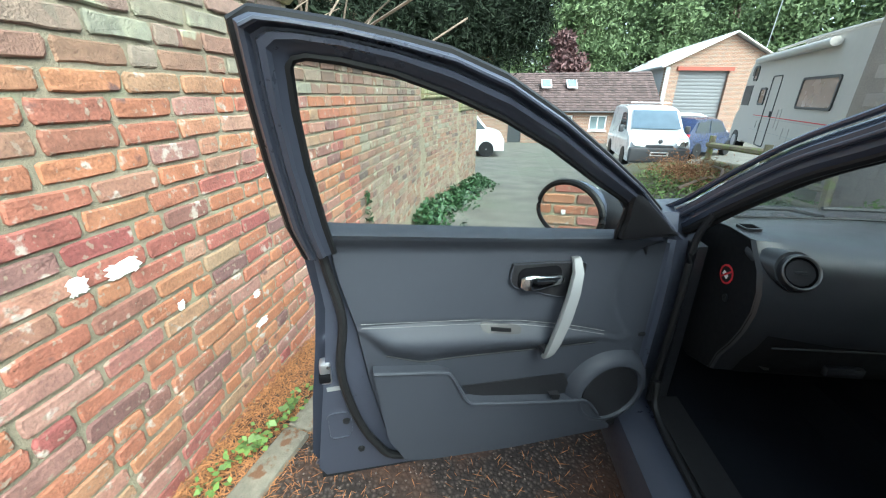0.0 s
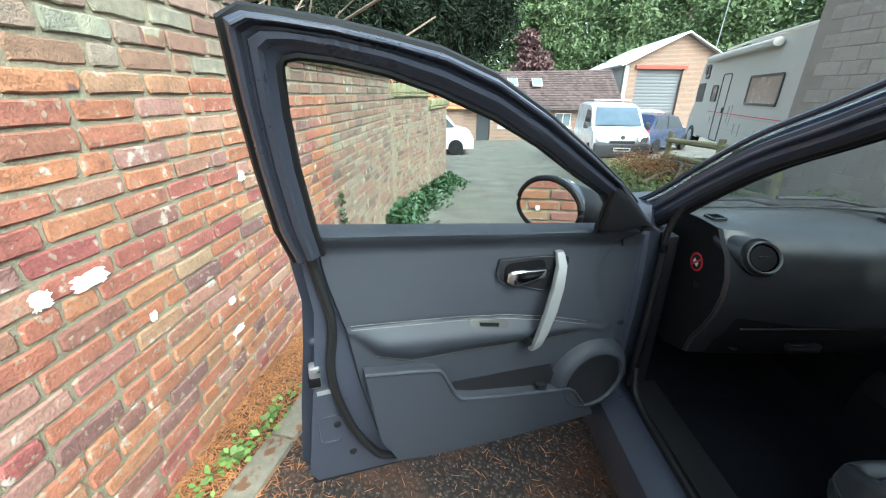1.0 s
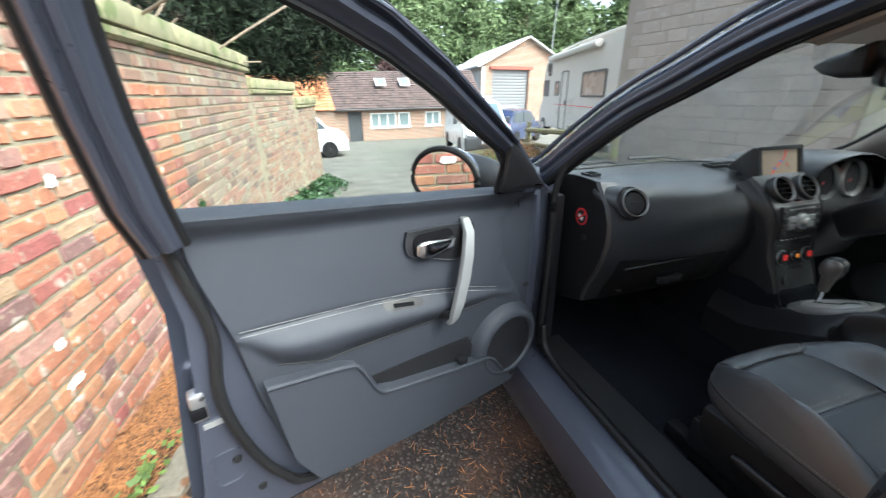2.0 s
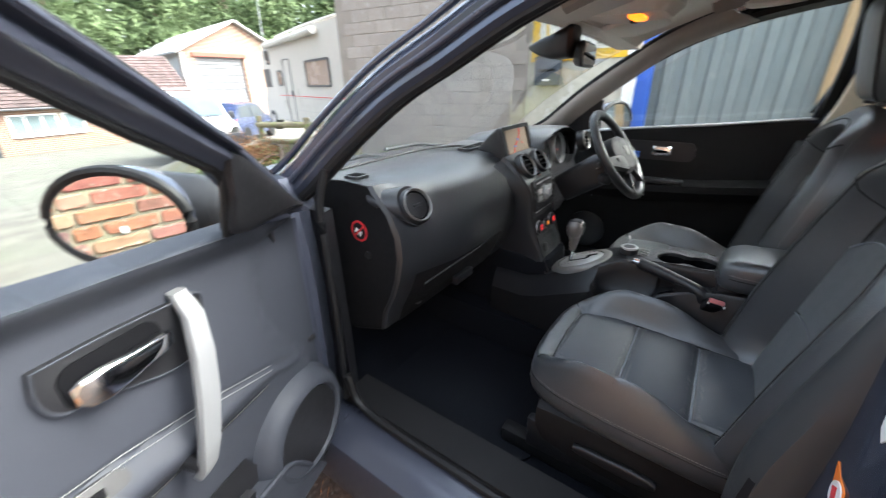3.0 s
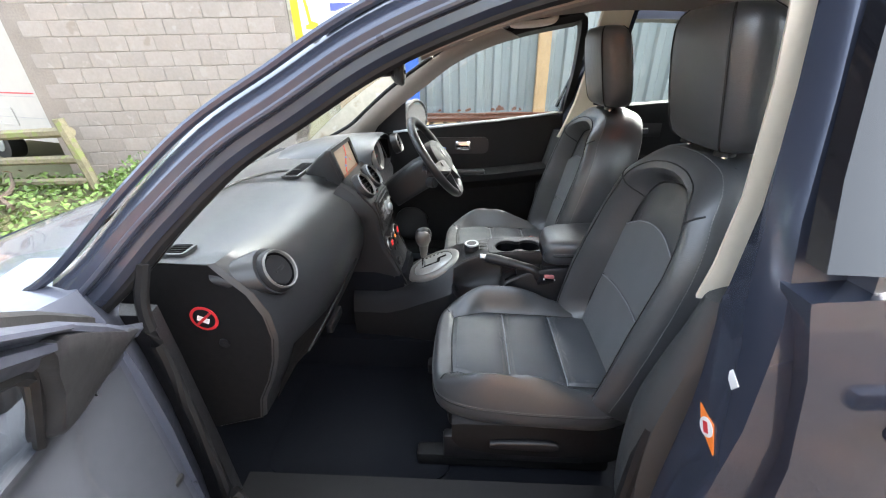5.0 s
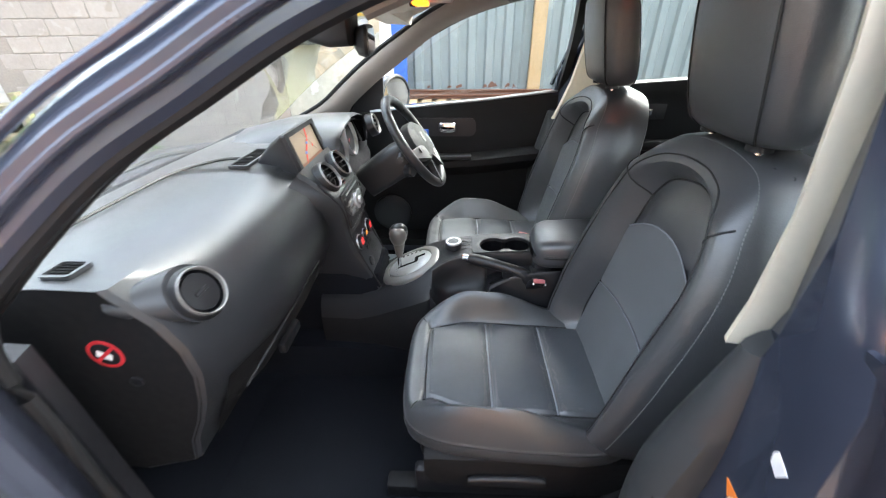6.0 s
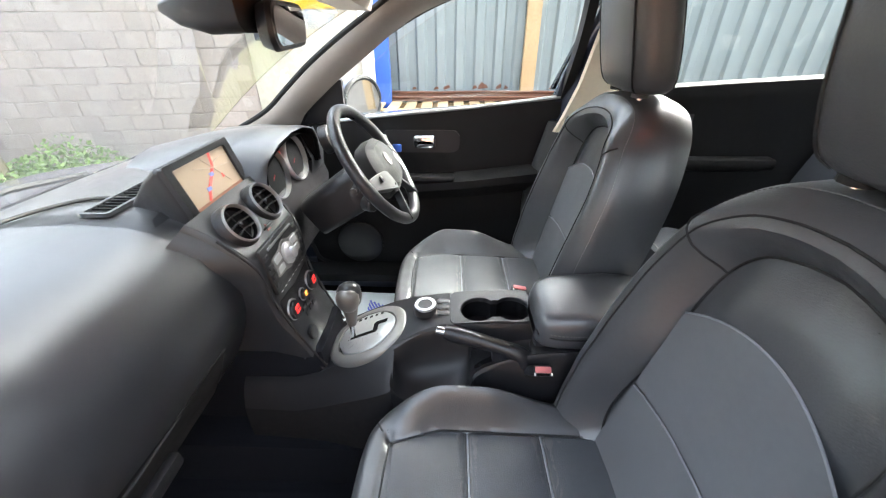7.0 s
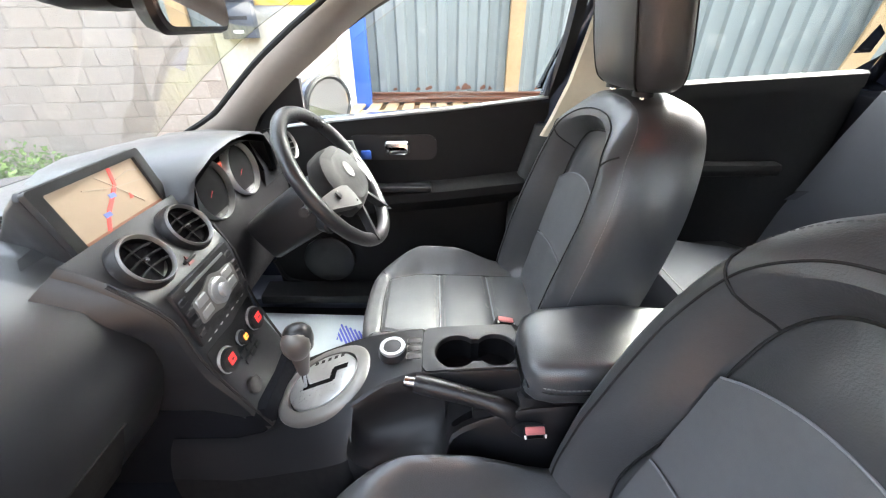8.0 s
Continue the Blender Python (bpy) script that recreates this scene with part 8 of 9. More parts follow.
part("lever_web", loft([[(-0.086, y, z0), (-0.086, y, z1), (-0.058, y, z1), (-0.058, y, z0)] for y, z0, z1 in ((-0.165, 0.785, 0.806), (-0.18, 0.772, 0.806), (-0.215, 0.772, 0.804), (-0.245, 0.778, 0.790))]), PLASTIC, hbk)
part("grip_band", tube([(-0.0575, -0.140, 0.817), (-0.0568, -0.136, 0.818)], 0.0187, 14), PLASTIC, hbk)
part("release_button", tube([(-0.042, -0.056, 0.831), (-0.038, -0.036, 0.832)], 0.011, 12), CHROME, hbk, "chrome release button")
# shift gate
sg_m = Matrix.Translation((CX - 0.008, 0.140, 0.762)) @ Matrix.Rotation(radians(-24), 4, "X")
sg = part("shift_surround", loft([[sg_m @ Vector((0.094 * fr * math.copysign(abs(math.cos(a)) ** 0.9, math.cos(a)) - 0.014, 0.110 * fr * math.copysign(abs(math.sin(a)) ** 0.9, math.sin(a)) + 0.004, h)) for a in [2 * math.pi * i / 36 for i in range(36)]] for fr, h in ((0.99, -0.03), (1.02, -0.004), (1.01, 0.003), (0.97, 0.007), (0.80, 0.010), (0.765, 0.010), (0.75, 0.002))], cap=False), SATIN, con, "satin grey shift surround")
part("shift_plate", loft([[sg_m @ Vector((0.0715 * fr * math.cos(a) - 0.013, 0.0835 * fr * math.sin(a) + 0.004, h)) for a in [2 * math.pi * i / 36 for i in range(36)]] for fr, h in ((0.985, 0.0), (0.965, 0.0085), (0.93, 0.0105), (0.3, 0.011))]), SILVER, sg, "bright shift plate")
for a0, b0, w, h in ((-0.022, 0.012, 0.011, 0.075), (-0.008, -0.022, 0.032, 0.014), (0.006, -0.036, 0.013, 0.036)):
    part("shift_slot", rbox(sg_m @ Vector((a0, b0, 0.010)), (w, h, 0.003), 0, 1, sg_m.to_3x3()), DARK, sg, smooth=False)
for k in range(5):
    part("gear_mark", rbox(sg_m @ Vector((0.042, 0.035 - 0.017 * k, 0.0105)), (0.008, 0.008, 0.002), 0, 1, sg_m.to_3x3()), BLACK_PRINT, sg, smooth=False)
gl2 = part("gear_lever", tube([(CX - 0.026, 0.183, 0.740), (CX - 0.026, 0.181, 0.825)], 0.0065, 10), CHROME, con, "automatic gear lever")
part("lever_sleeve", loft([ring_of((CX - 0.026, 0.181 - 0.002 * f, 0.798 + 0.062 * f), (1, 0, 0), (0, 1, -0.1), r, 18, r * 1.1) for f, r in ((0, 0.010), (0.15, 0.012), (0.6, 0.0155), (1.0, 0.019))]), GUNMETAL, gl2)
part("gear_knob", loft([ring_of((CX - 0.030, 0.179 + 0.003 * f, 0.850 + 0.060 * f), (1, 0, 0), (0, 1, -0.1), r, 22, r * 1.15) for f, r in ((0, 0.014), (0.15, 0.020), (0.4, 0.0245), (0.7, 0.0245), (0.9, 0.019), (1.0, 0.010))]), GUNMETAL, gl2, "satin grey gear knob with a leather back")
part("knob_cap", loft([ring_of((CX - 0.0155, 0.178 + 0.003 * f, 0.845 + 0.072 * f), (1, 0, 0), (0, 1, -0.1), r, 22, r * 1.2) for f, r in ((0, 0.012), (0.2, 0.021), (0.5, 0.0255), (0.78, 0.0245), (0.93, 0.018), (1.0, 0.008))]), WHEEL_LEATHER, gl2, "black leather knob back")
# four-wheel-drive dial, switches, cup holders
dl = part("mode_dial", lathe((CX - 0.002, -0.005, 0.825), (0, 0.05, 1), [(0.030, 0), (0.029, 0.012), (0.026, 0.020), (0.020, 0.020)], 32), PLASTIC, con, "rotary drive mode dial")
part("dial_ring", lathe((CX - 0.002, -0.005, 0.846), (0, 0.05, 1), [(0.0275, -0.004), (0.0265, 0.002), (0.019, 0.002), (0.019, -0.001)], 32), SILVER, dl, "silver dial ring")
part("dial_cap", lathe((CX - 0.002, -0.005, 0.844), (0, 0.05, 1), [(0.019, 0), (0.018, 0.004), (0.001, 0.005)], 24), PLASTIC, dl)
for k in range(3):
    sw3 = part("console_switch", rbox((CX - 0.018 + 0.022 * k, -0.050, con_z(-0.05) + 0.002), (0.015, 0.03, 0.008), 0.003), PLASTIC, con)
    part("switch_rim", tube([(CX - 0.018 + 0.022 * k + a, -0.050 + b, con_z(-0.05) + 0.005) for a, b in rounded(0, 0, 0.017, 0.032, 0.006, 3)], 0.0006, 5, closed=True), SATIN, sw3)
CUP_X = CX - 0.012
def peanut(f, n=56):
    """Two round wells run together, as an outline about the cup holder's middle."""
    out, k, r = [], 0.041, 0.0435
    for i in range(n):
        a = 2 * math.pi * (i + 0.5) / n
        c, sn = math.cos(a), math.sin(a)
        reach = max(0.030, k * abs(c) + math.sqrt(max(0.0, r * r - (k * sn) ** 2)))
        out.append((f * reach * sn, -0.180 + f * reach * c))
    return out
def edge_of(pts, hx, hy, cy):
    out = []
    for a, b in pts:
        d = ((abs(a) / hx) ** 20 + (abs(b - cy) / hy) ** 20) ** 0.05
        out.append((a / d, cy + (b - cy) / d))
    return out
hole = peanut(1.0)
PLATE_X = CX + 0.002
top_at = lambda a, b: (a, b, con_z(b) + 0.003 * (1 - ((a - CX) / 0.09) ** 2) + 0.0012)
rims = [[(CUP_X - PLATE_X + a, b) for a, b in peanut(f)] for f in (1.0, 1.035, 1.10)]
plate_out = edge_of(hole, 0.0635, 0.1015, -0.168)
cup_rows = [[Vector(top_at(PLATE_X + a, b)) + Vector((0, 0, dz)) for a, b in o] for o, dz in ((rims[0], -0.030), (rims[0], -0.0035), (rims[1], -0.0006), (rims[2], 0.0))]
cup_rows += [[Vector(top_at(PLATE_X + a + (c - a) * f, b + (e - b) * f)) for (a, b), (c, e) in zip(rims[2], plate_out)] for f in (0.35, 0.7, 0.93)] + [[Vector(top_at(PLATE_X + a, b)) - Vector((0, 0, 0.003)) for a, b in plate_out]]
cup = part("cup_holder", loft(cup_rows, cap=False), PLASTIC, con, "double cup holder")
part("cup_well", loft([[(CUP_X + a, b, con_z(b) - dz) for a, b in peanut(f)] for f, dz in ((1.002, 0.006), (0.98, 0.035), (0.94, 0.055))], cap=False), DARK, cup)
part("well_floor", slab(peanut(0.96), lambda a, b, d: (CUP_X + a, b, con_z(b) - 0.054 - d), 0.004), DARK, cup)
part("coin", lathe((CUP_X - 0.012, -0.135, 0.784), (0, 0, 1), [(0.011, 0), (0.011, 0.002), (0.001, 0.002)], 18), mat("tarnished_brass_coin", (0.45, 0.36, 0.2), 0.4, 0.7), con, "dull coin in the cup holder")
ar = part("armrest", loft([[(CX - 0.046 + dx + a, y, z + b) for a, b in rounded(0, 0, w, h, 0.030, 5)] for y, z, w, h, dx in ((-0.257, 0.862, 0.085, 0.035, -0.022), (-0.263, 0.864, 0.13, 0.070, -0.014), (-0.278, 0.866, 0.165, 0.088, -0.006), (-0.31, 0.868, 0.19, 0.096, 0.0), (-0.45, 0.870, 0.20, 0.098, 0.004), (-0.60, 0.868, 0.19, 0.09, 0.0), (-0.615, 0.868, 0.16, 0.06, 0.0))]), LEATHER, con, "padded black leather armrest")
for dz in (0.0, -0.010):
    seam = smooth_path([(CX - 0.005, -0.2655, 0.872 + dz), (CX - 0.07, -0.2615, 0.872 + dz), (CX - 0.118, -0.272, 0.873 + dz), (CX - 0.1425, -0.31, 0.875 + dz), (CX - 0.1435, -0.45, 0.877 + dz), (CX - 0.1425, -0.58, 0.875 + dz)], 5)
    if dz:
        part("armrest_seam", tube(seam, 0.0018, 6), SEAM, ar)
    else:
        part("armrest_stitching", stitches(seam), STITCH, ar, "pale stitching")
part("armrest_base", rbox((CX - 0.02, -0.44, 0.805), (0.17, 0.35, 0.06), 0.012), PLASTIC, con)
# ---- the open passenger door ----
def D(u, z, w=0.0):
    return Vector((w, -u, z))


def lean(z):
    return 0.07 + 0.5 * max(0.0, z - 1.1)


shell_out = [(-0.03, 0.42), (-0.035, 0.8), (-0.03, 1.10), (0.2, 1.130), (0.66, 1.172), (0.985, 1.215), (1.0, 1.17), (0.985, 1.0), (1.0, 0.86), (1.03, 0.66), (1.06, 0.45), (1.04, 0.415), (0.7, 0.40), (0.3, 0.39)]
door = part("passenger_door", slab(shell_out, lambda a, b, d: D(a, b, 0.035 - d), 0.065), JAMB, car, "open passenger door, dark grey-blue shell")
door.matrix_basis = HINGE
# outer skin stands proud of the shell all round
part("outer_skin", slab([(-0.05, 0.39), (-0.055, 0.8), (-0.05, 1.08), (0.3, 1.10), (1.01, 1.185), (1.03, 1.14), (1.015, 1.0), (1.03, 0.86), (1.06, 0.66), (1.085, 0.44), (1.06, 0.385)], lambda a, b, d: D(a, b, -0.032 - d), 0.012), PAINT, door)
FR = [((-0.03, 1.13), (0.17, 1.150)), ((0.032, 1.165), (0.178, 1.172)), ((0.13, 1.238), (0.20, 1.225)), ((0.229, 1.308), (0.255, 1.278)), ((0.364, 1.39), (0.375, 1.343)), ((0.503, 1.47), (0.50, 1.416)), ((0.631, 1.533), (0.615, 1.472)), ((0.73, 1.566), (0.723, 1.513)), ((0.815, 1.582), (0.814, 1.541)), ((0.891, 1.594), (0.894, 1.556)), ((0.96, 1.601), (0.940, 1.560)), ((1.000, 1.604), (0.958, 1.556)), ((1.021, 1.596), (0.967, 1.545)), ((1.024, 1.50), (0.970, 1.48)), ((1.024, 1.40), (0.967, 1.386)), ((1.018, 1.258), (0.955, 1.255)), ((1.0, 1.17), (0.945, 1.18))]
rings = []
for (o, i) in FR:
    o, i = Vector(o), Vector(i)
    f = lambda t, w: (lambda q: D(q.x, q.y, lean(q.y) + w))(o.lerp(i, t))
    rings.append([f(0.0, -0.03), f(0.0, 0.0), f(0.10, 0.008), f(0.22, 0.009), f(0.30, -0.002), f(0.38, -0.002), f(0.45, 0.010), f(0.62, 0.012), f(0.72, 0.002), f(0.86, 0.0), f(1.0, -0.008), f(1.0, -0.04)])
wf = part("window_frame", loft(rings), JAMB, door, "ridged painted window frame")
part("glass_channel", tube([D(i[0], i[1], lean(i[1]) - 0.012) for o, i in FR[2:]], 0.008, 6, up=(1, 0, 0)), RUBBER, wf)
part("frame_seal", tube([D(*(Vector(o).lerp(Vector(i), -0.06)), lean(o[1]) - 0.018) for o, i in FR[2:]], 0.010, 6, up=(1, 0, 0)), RUBBER, wf)
part("frame_highlight", tube([D(*(Vector(o).lerp(Vector(i), 0.16)), lean(o[1]) + 0.010) for o, i in FR[3:13]], 0.0035, 6, up=(1, 0, 0)), JAMB, wf, "painted frame edge")
part("sail_panel", loft([[D(a, b, lean(b) + w) for a, b in smooth_outline([(0.020 + q, 1.150 + q * 0.4), (0.11, 1.152 + q * 0.5), (0.206, 1.156 + q * 0.6), (0.226, 1.225), (0.246 - q * 0.2, 1.302 - q), (0.128 + q * 0.3, 1.228 - q), (0.065 + q * 0.6, 1.183 - q * 0.7)], 5)] for q, w in ((0.0, -0.02), (0.0, 0.003), (0.004, 0.010), (0.012, 0.013), (0.028, 0.014))]), PLASTIC, door, "black mirror sail panel")
part("division_bar", tube([D(0.212, 1.155, lean(1.155) - 0.008), D(0.246, 1.295, lean(1.295) - 0.008)], 0.006, 6, up=(1, 0, 0)), RUBBER, door)
strip_pane("window_pane", [(D(u, z0, lean(z0) - 0.018), D(u2, z1, lean(z1) - 0.018)) for u, z0, u2, z1 in ((0.19, 1.14, 0.245, 1.285), (0.37, 1.16, 0.375, 1.35), (0.5, 1.17, 0.5, 1.42), (0.62, 1.185, 0.615, 1.478), (0.8, 1.2, 0.81, 1.545), (0.95, 1.22, 0.96, 1.56))], GLASS, door, "clear front door window", (-1, 0, 0))
# moulded trim: upper panel, padded armrest and lower panel in one skin
def trim_stitch(u):
    return float(np.interp(u, [0.10, 0.164, 0.30, 0.45, 0.60, 0.75, 0.90, 0.96], [0.800, 0.825, 0.868, 0.903, 0.925, 0.939, 0.952, 0.955]))


def trim_lip(u):
    return float(np.interp(u, [0.10, 0.164, 0.30, 0.41, 0.55, 0.65, 0.75, 0.84, 0.88, 0.92], [0.785, 0.812, 0.838, 0.852, 0.868, 0.878, 0.886, 0.905, 0.930, 0.948]))


def trim_under(u):
    return float(np.interp(u, [0.10, 0.164, 0.30, 0.50, 0.64, 0.74, 0.84, 0.88, 0.92], [0.770, 0.792, 0.796, 0.806, 0.812, 0.812, 0.850, 0.900, 0.940]))


def trim_out(u, z):
    """How far the door's inner skin stands out, at u from the hinge and height z."""
    belt = 1.136 + 0.088 * (u / 0.96)
    zs, zl, zu = trim_stitch(u), trim_lip(u), trim_under(u)
    pad = 0.027 * ease(u, 0.12, 0.40) * (1 - ease(u, 0.80, 0.91))
    if z >= zs:
        w = 0.040 + 0.017 * (belt - z) / (belt - zs)
    elif z >= zl:
        t = (zs - z) / max(1e-4, zs - zl)
        w = 0.057 + pad * (0.35 * t + 0.65 * t * t * (3 - 2 * t))
    elif z >= zu:
        t = (zl - z) / max(1e-4, zl - zu)
        w = 0.052 + (0.005 + pad) * math.cos(min(1.0, t) * math.pi / 2)
    else:
        w = 0.052 - 0.006 * ease(zu - z, 0.0, 0.15)
    w -= 0.004 * dip(z, zs, 0.005)
    w += 0.040 * ease(z, belt - 0.065, belt)
    turn = float(np.interp(z, [0.55, 0.75, 0.82, 0.87, 0.93, 1.0, 1.05, 1.09, 1.12, 1.14], [0.0, 0.05, 0.10, 0.128, 0.150, 0.148, 0.13, 0.10, 0.055, 0.01]))
    k = turn - u
    w -= 0.62 * (k + math.sqrt(k * k + 0.0003)) / 2 - 0.004
    return max(0.0385, w)


def trim_rear(z):
    return float(np.interp(z, [0.43, 0.47, 0.58, 0.76, 0.945, 1.08, 1.13, 1.23], [0.78, 0.815, 0.852, 0.887, 0.910, 0.942, 0.950, 0.956]))


rows = []
for j in range(101):
    f = j / 100
    row = []
    for i in range(81):
        z_low = 0.43 + 0.02 * (i / 80)
        u = 0.0
        for _ in range(3):
            belt = 1.136 + 0.088 * (u / 0.96)
            z = z_low + (belt - z_low) * f
            u = -0.012 + (trim_rear(z) + 0.012) * i / 80
        row.append(D(u, z, trim_out(u, z) - (0.012 if j in (0, 100) else 0.0)))
    first, last = row[0], row[-1]
    rows.append([Vector((0.026, first.y, first.z))] + row + [Vector((last.x - 0.006, last.y - 0.004, last.z)), Vector((0.030, last.y - 0.005, last.z))])
rows.append([Vector((0.018, p.y, p.z + 0.002)) for p in rows[-1]])
rows.insert(0, [Vector((0.026, p.y, p.z)) for p in rows[0]])
tp = part("trim_panel", loft(rows, closed=False), PANEL, door, "grained dark grey door trim with a padded armrest")
for dz in (0.006, -0.006):
    part("armrest_stitching", stitches([D(u, trim_stitch(u) + dz, trim_out(u, trim_stitch(u) + dz) + 0.0018) for u in [0.165 + 0.735 * k / 70 for k in range(71)]], 0.0009, 0.0075, 0.0055), STITCH, tp, "pale stitching")
part("panel_joint", tube([D(u, trim_under(u) - 0.004, trim_out(u, trim_under(u) - 0.004) + 0.001) for u in [0.18 + 0.66 * k / 40 for k in range(41)]], 0.002, 6, up=(1, 0, 0)), SEAM, tp)
sp_ = part("window_switch_plate", slab(smooth_outline([(0.572, 0.918), (0.515, 0.908), (0.458, 0.897), (0.462, 0.878), (0.515, 0.886), (0.566, 0.896)]), lambda a, b, d: D(a, b, trim_out(a, b) + 0.003 - d), 0.012), PLASTIC, door)
part("window_switch", slab([(0.545, 0.906), (0.485, 0.894), (0.487, 0.886), (0.545, 0.897)], lambda a, b, d: D(a, b, trim_out(a, b) + 0.006 - d), 0.006), DARK, sp_, smooth=False)
# chrome inner handle in its recess
hp = [(0.488, 1.088), (0.40, 1.086), (0.30, 1.077), (0.268, 1.070), (0.272, 1.03), (0.290, 0.982), (0.345, 0.975), (0.432, 1.006), (0.480, 1.020), (0.495, 1.05)]
hpl = part("handle_bezel", slab([(q.x, q.y) for q in smooth_path([(a, b, 0) for a, b in hp + hp[:1]], 4)[:-1]], lambda a, b, d: D(a, b, 0.0615 - d), 0.01), PLASTIC, door, "black handle bezel")
part("bezel_edge", tube([D(q.x, q.y, 0.0625) for q in smooth_path([(a, b, 0) for a, b in hp + hp[:1]], 4)[:-1]], 0.0018, 6, closed=True, up=(1, 0, 0)), PANEL, hpl)
part("handle_pocket", slab(rounded(0.408, 1.042, 0.13, 0.066, 0.022), lambda a, b, d: D(a, b, 0.0635 - d), 0.004), DARK, hpl)
part("handle_lever", loft([[D(u, 1.036 + b, 0.066 + a) for a, b in rounded(w / 2, 0, w, h, min(w, h) * 0.4, 3)] for u, w, h in ((0.468, 0.008, 0.026), (0.458, 0.018, 0.044), (0.435, 0.022, 0.048), (0.412, 0.021, 0.042), (0.385, 0.018, 0.034), (0.355, 0.016, 0.030), (0.338, 0.010, 0.022), (0.334, 0.004, 0.014))]), CHROME, hpl, "chrome door handle")
part("handle_slot", rbox(D(0.372, 1.047, 0.068), (0.012, 0.055, 0.010), 0.004), DARK, hpl)
# silver pull handle
PULL = [(0.300, 1.092, 0.058), (0.307, 1.06, 0.088), (0.321, 1.0, 0.102), (0.342, 0.93, 0.112), (0.3675, 0.86, 0.118), (0.382, 0.825, 0.118), (0.390, 0.806, 0.108)]
PULL_GREY = mat("satin_light_grey_plastic", (0.17, 0.173, 0.18), 0.55, 0.2, 0.03, 200)
part("pull_handle", loft([[D(u - hw, z, w), D(u - hw * 0.85, z, w + 0.008), D(u + hw * 0.85, z, w + 0.008), D(u + hw, z, w), D(u + hw * 0.8, z, w - 0.010), D(u - hw * 0.8, z, w - 0.010)] for (u, z, w), hw in zip(PULL, (0.013, 0.016, 0.019, 0.020, 0.018, 0.014, 0.009))]), PULL_GREY, door, "satin silver pull handle")
part("pull_mount", tube([D(0.385, 0.82, 0.055), D(0.383, 0.822, 0.112)], 0.014, 8), PLASTIC, door)
# map pocket and speaker
pk = [(0.878, 0.820), (0.70, 0.792), (0.665, 0.775), (0.64, 0.725), (0.61, 0.668), (0.555, 0.650), (0.30, 0.605), (0.21, 0.588), (0.155, 0.52), (0.10, 0.46), (0.09, 0.44), (0.45, 0.44), (0.72, 0.46), (0.80, 0.475), (0.85, 0.58)]
pko = part("pocket_panel", slab(pk, lambda a, b, d: D(a, b, 0.092 - 0.03 * max(0.0, 0.55 - b) - d), 0.035), PANEL, door, "raised lower pocket panel")
part("pocket_lip", tube(smooth_path([D(a, b, 0.092) for a, b in pk[:9]], 4), 0.006, 8, up=(1, 0, 0)), PANEL, pko)
part("pocket_back", slab([(0.62, 0.70), (0.28, 0.685), (0.24, 0.60), (0.58, 0.64)], lambda a, b, d: D(a, b, 0.058 - d), 0.002), PLASTIC, pko, smooth=False)
part("bottle_divider", slab([(0.31, 0.575), (0.335, 0.63), (0.30, 0.625)], lambda a, b, d: D(a, b, 0.085 - d), 0.02), PLASTIC, pko, smooth=False)
SPK = D(0.115, 0.60, 0.07)
part("speaker_pod", loft([[SPK + Vector((w, -r * math.cos(a) * 1.05, r * math.sin(a))) for a in [2 * math.pi * i / 30 for i in range(30)]] for r, w in ((0.150, -0.03), (0.142, -0.004), (0.130, 0.014), (0.118, 0.022), (0.108, 0.023), (0.102, 0.015))], cap=False), PANEL, door, "raised speaker ring")
part("speaker_grille", lathe(SPK + Vector((0.008, 0, 0)), (1, 0, 0), [(0.104, 0), (0.102, 0.008), (0.06, 0.010), (0.001, 0.011)], 30), PLASTIC, door, "round speaker grille")
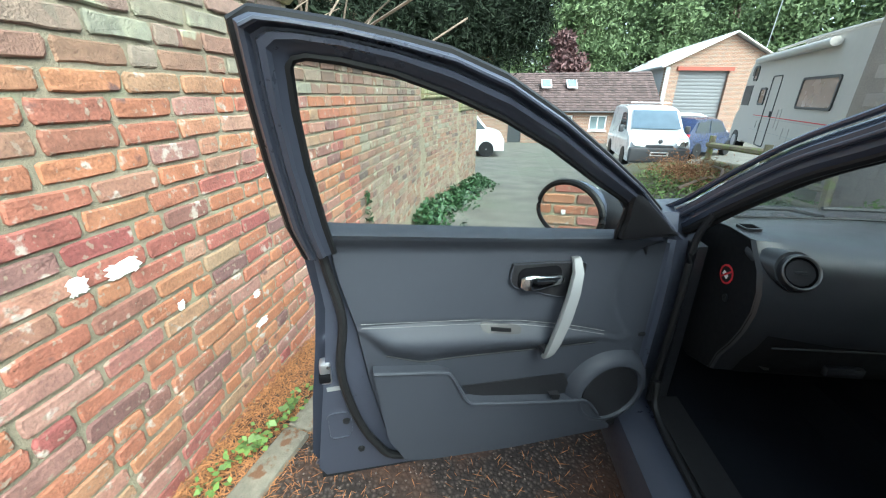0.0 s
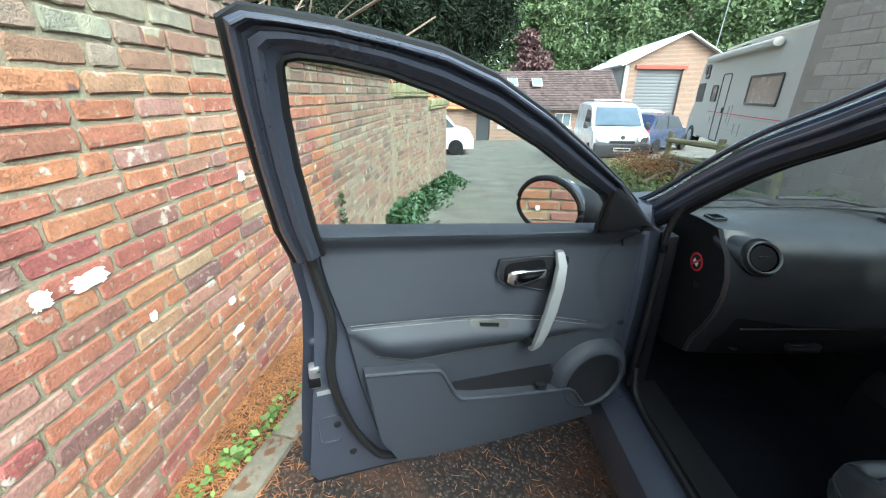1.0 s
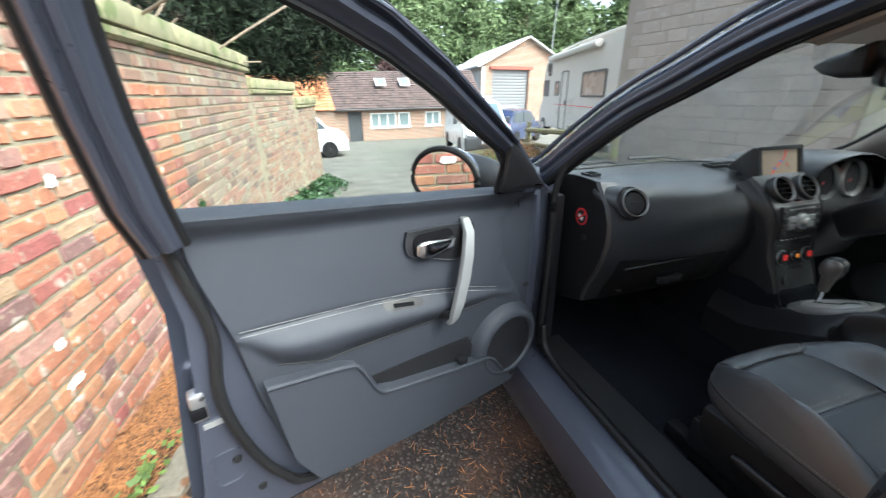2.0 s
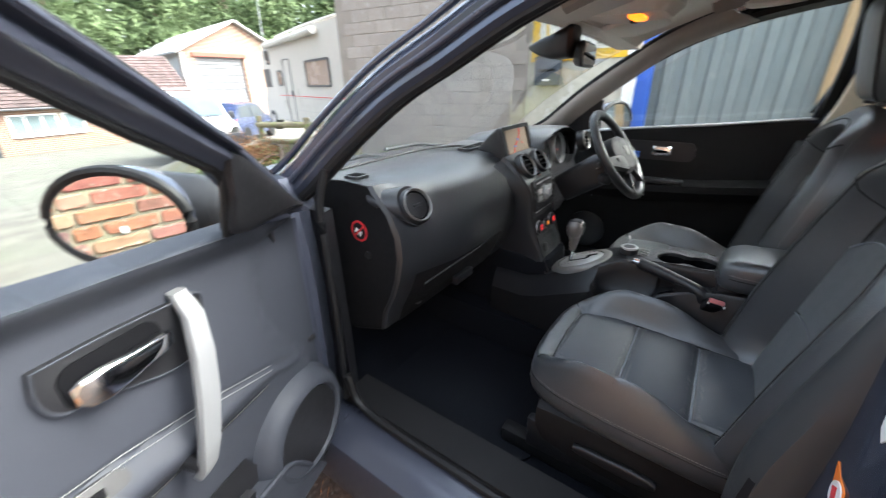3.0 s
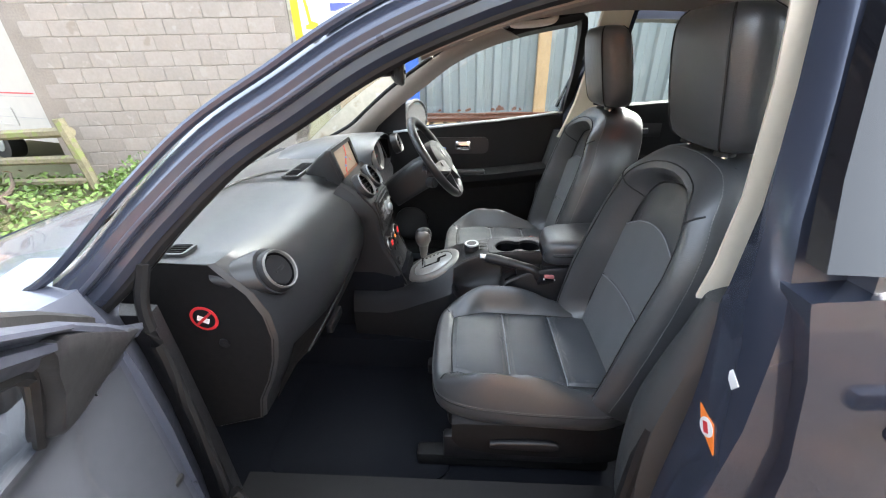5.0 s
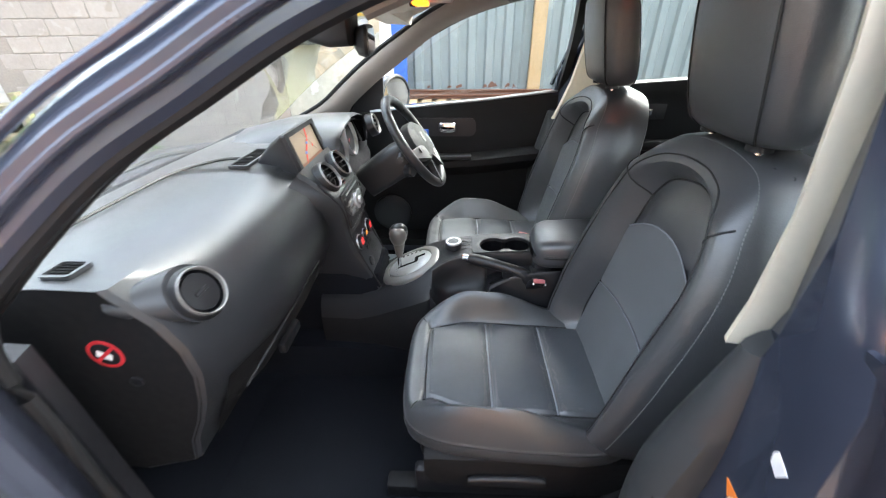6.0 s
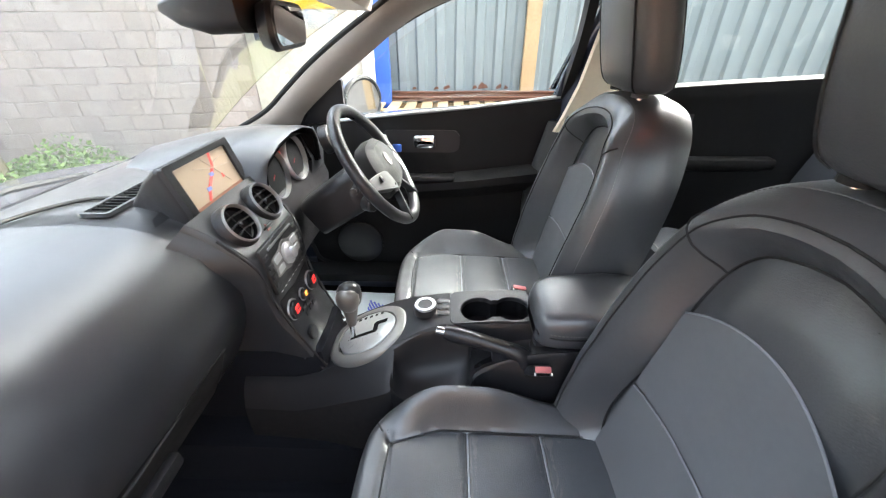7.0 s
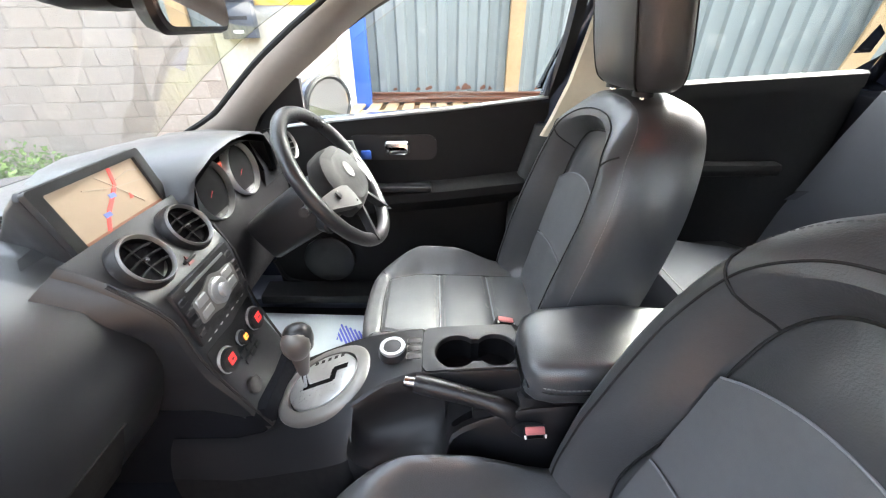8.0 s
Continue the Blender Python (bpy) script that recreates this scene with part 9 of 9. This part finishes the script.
# rear shut face: latch, plugs, seal
part("edge_seal", tube(smooth_path([D(0.985, 1.21, 0.05), D(0.965, 1.1, 0.05), D(0.945, 0.97, 0.052), D(0.962, 0.84, 0.054), D(0.955, 0.74, 0.054), D(0.925, 0.62, 0.054), D(0.885, 0.53, 0.052), D(0.82, 0.455, 0.048), D(0.6, 0.425, 0.046), D(0.3, 0.412, 0.046), D(0.0, 0.42, 0.046)], 6), 0.012, 8, up=(1, 0, 0)), RUBBER, door, "black door seal")
part("lower_weatherstrip", sweep([D(1.055, 0.412, 0.01), D(0.6, 0.398, 0.01), D(0.0, 0.392, 0.01)], [(-0.012, -0.02), (0.012, -0.02), (0.012, 0.02), (-0.012, 0.02)], up=(1, 0, 0)), RUBBER, door)
part("bottom_hem", tube([D(1.075, 0.405, -0.030), D(1.06, 0.392, -0.028), D(0.6, 0.384, -0.028), D(0.0, 0.384, -0.028)], 0.008, 8, up=(1, 0, 0)), JAMB, door, "folded hem of the door skin")
lt = part("door_latch", rbox(D(1.005, 0.80, 0.025), (0.035, 0.03, 0.07), 0.006), STEEL, door, "steel latch plate")
part("latch_slot", rbox(D(1.008, 0.79, 0.04), (0.02, 0.03, 0.025), 0.003), DARK, lt)
part("latch_screw", lathe(D(0.995, 0.825, 0.043), (1, 0, 0), [(0.006, 0), (0.005, 0.003), (0.001, 0.003)], 10), CHROME, lt)
part("compliance_label", rbox(D(0.985, 0.745, 0.0375), (0.002, 0.045, 0.014)), SILVER, door, smooth=False)
for u, z in ((0.93, 0.50), (0.965, 0.62)):
    part("rubber_plug", lathe(D(u, z, 0.036), (1, 0, 0), [(0.011, 0), (0.009, 0.005), (0.001, 0.006)], 12), RUBBER, door)
part("pressed_recess", frame_slab(rounded(0.985, 0.605, 0.07, 0.10, 0.02), rounded(0.985, 0.605, 0.06, 0.09, 0.016), lambda a, b, d: D(a, b, 0.039 - d), 0.006), JAMB, door)
part("outer_handle", rbox(D(0.86, 1.03, -0.05), (0.03, 0.20, 0.035), 0.012), PAINT, door)
dm = door_mirror(door, pose(-0.185, -0.19, 1.145, 0, 0, 22), -1, "passenger door mirror, dark housing")

# ---- bricks and blocks, laid last ----
for wall, length, z0, z1, stretch in WALL_BRICKS:
    brick_run(wall, length, z0, z1, rng, stretch, meshes=brick_kinds)
block_kinds = [[brick_mesh("block", 0.291, 0.149, rng, BLOCK, 0.25) for _ in range(8)], [brick_mesh("block", 0.14, 0.149, rng, BLOCK, 0.25) for _ in range(2)]]
brick_run(block_wall, BL, 0.0, 3.0, rng, (0.0, BL), ch=0.157, bl=0.30, run_material=BLOCK_FAR, name="block", meshes=block_kinds, header=0.0, bond=True)
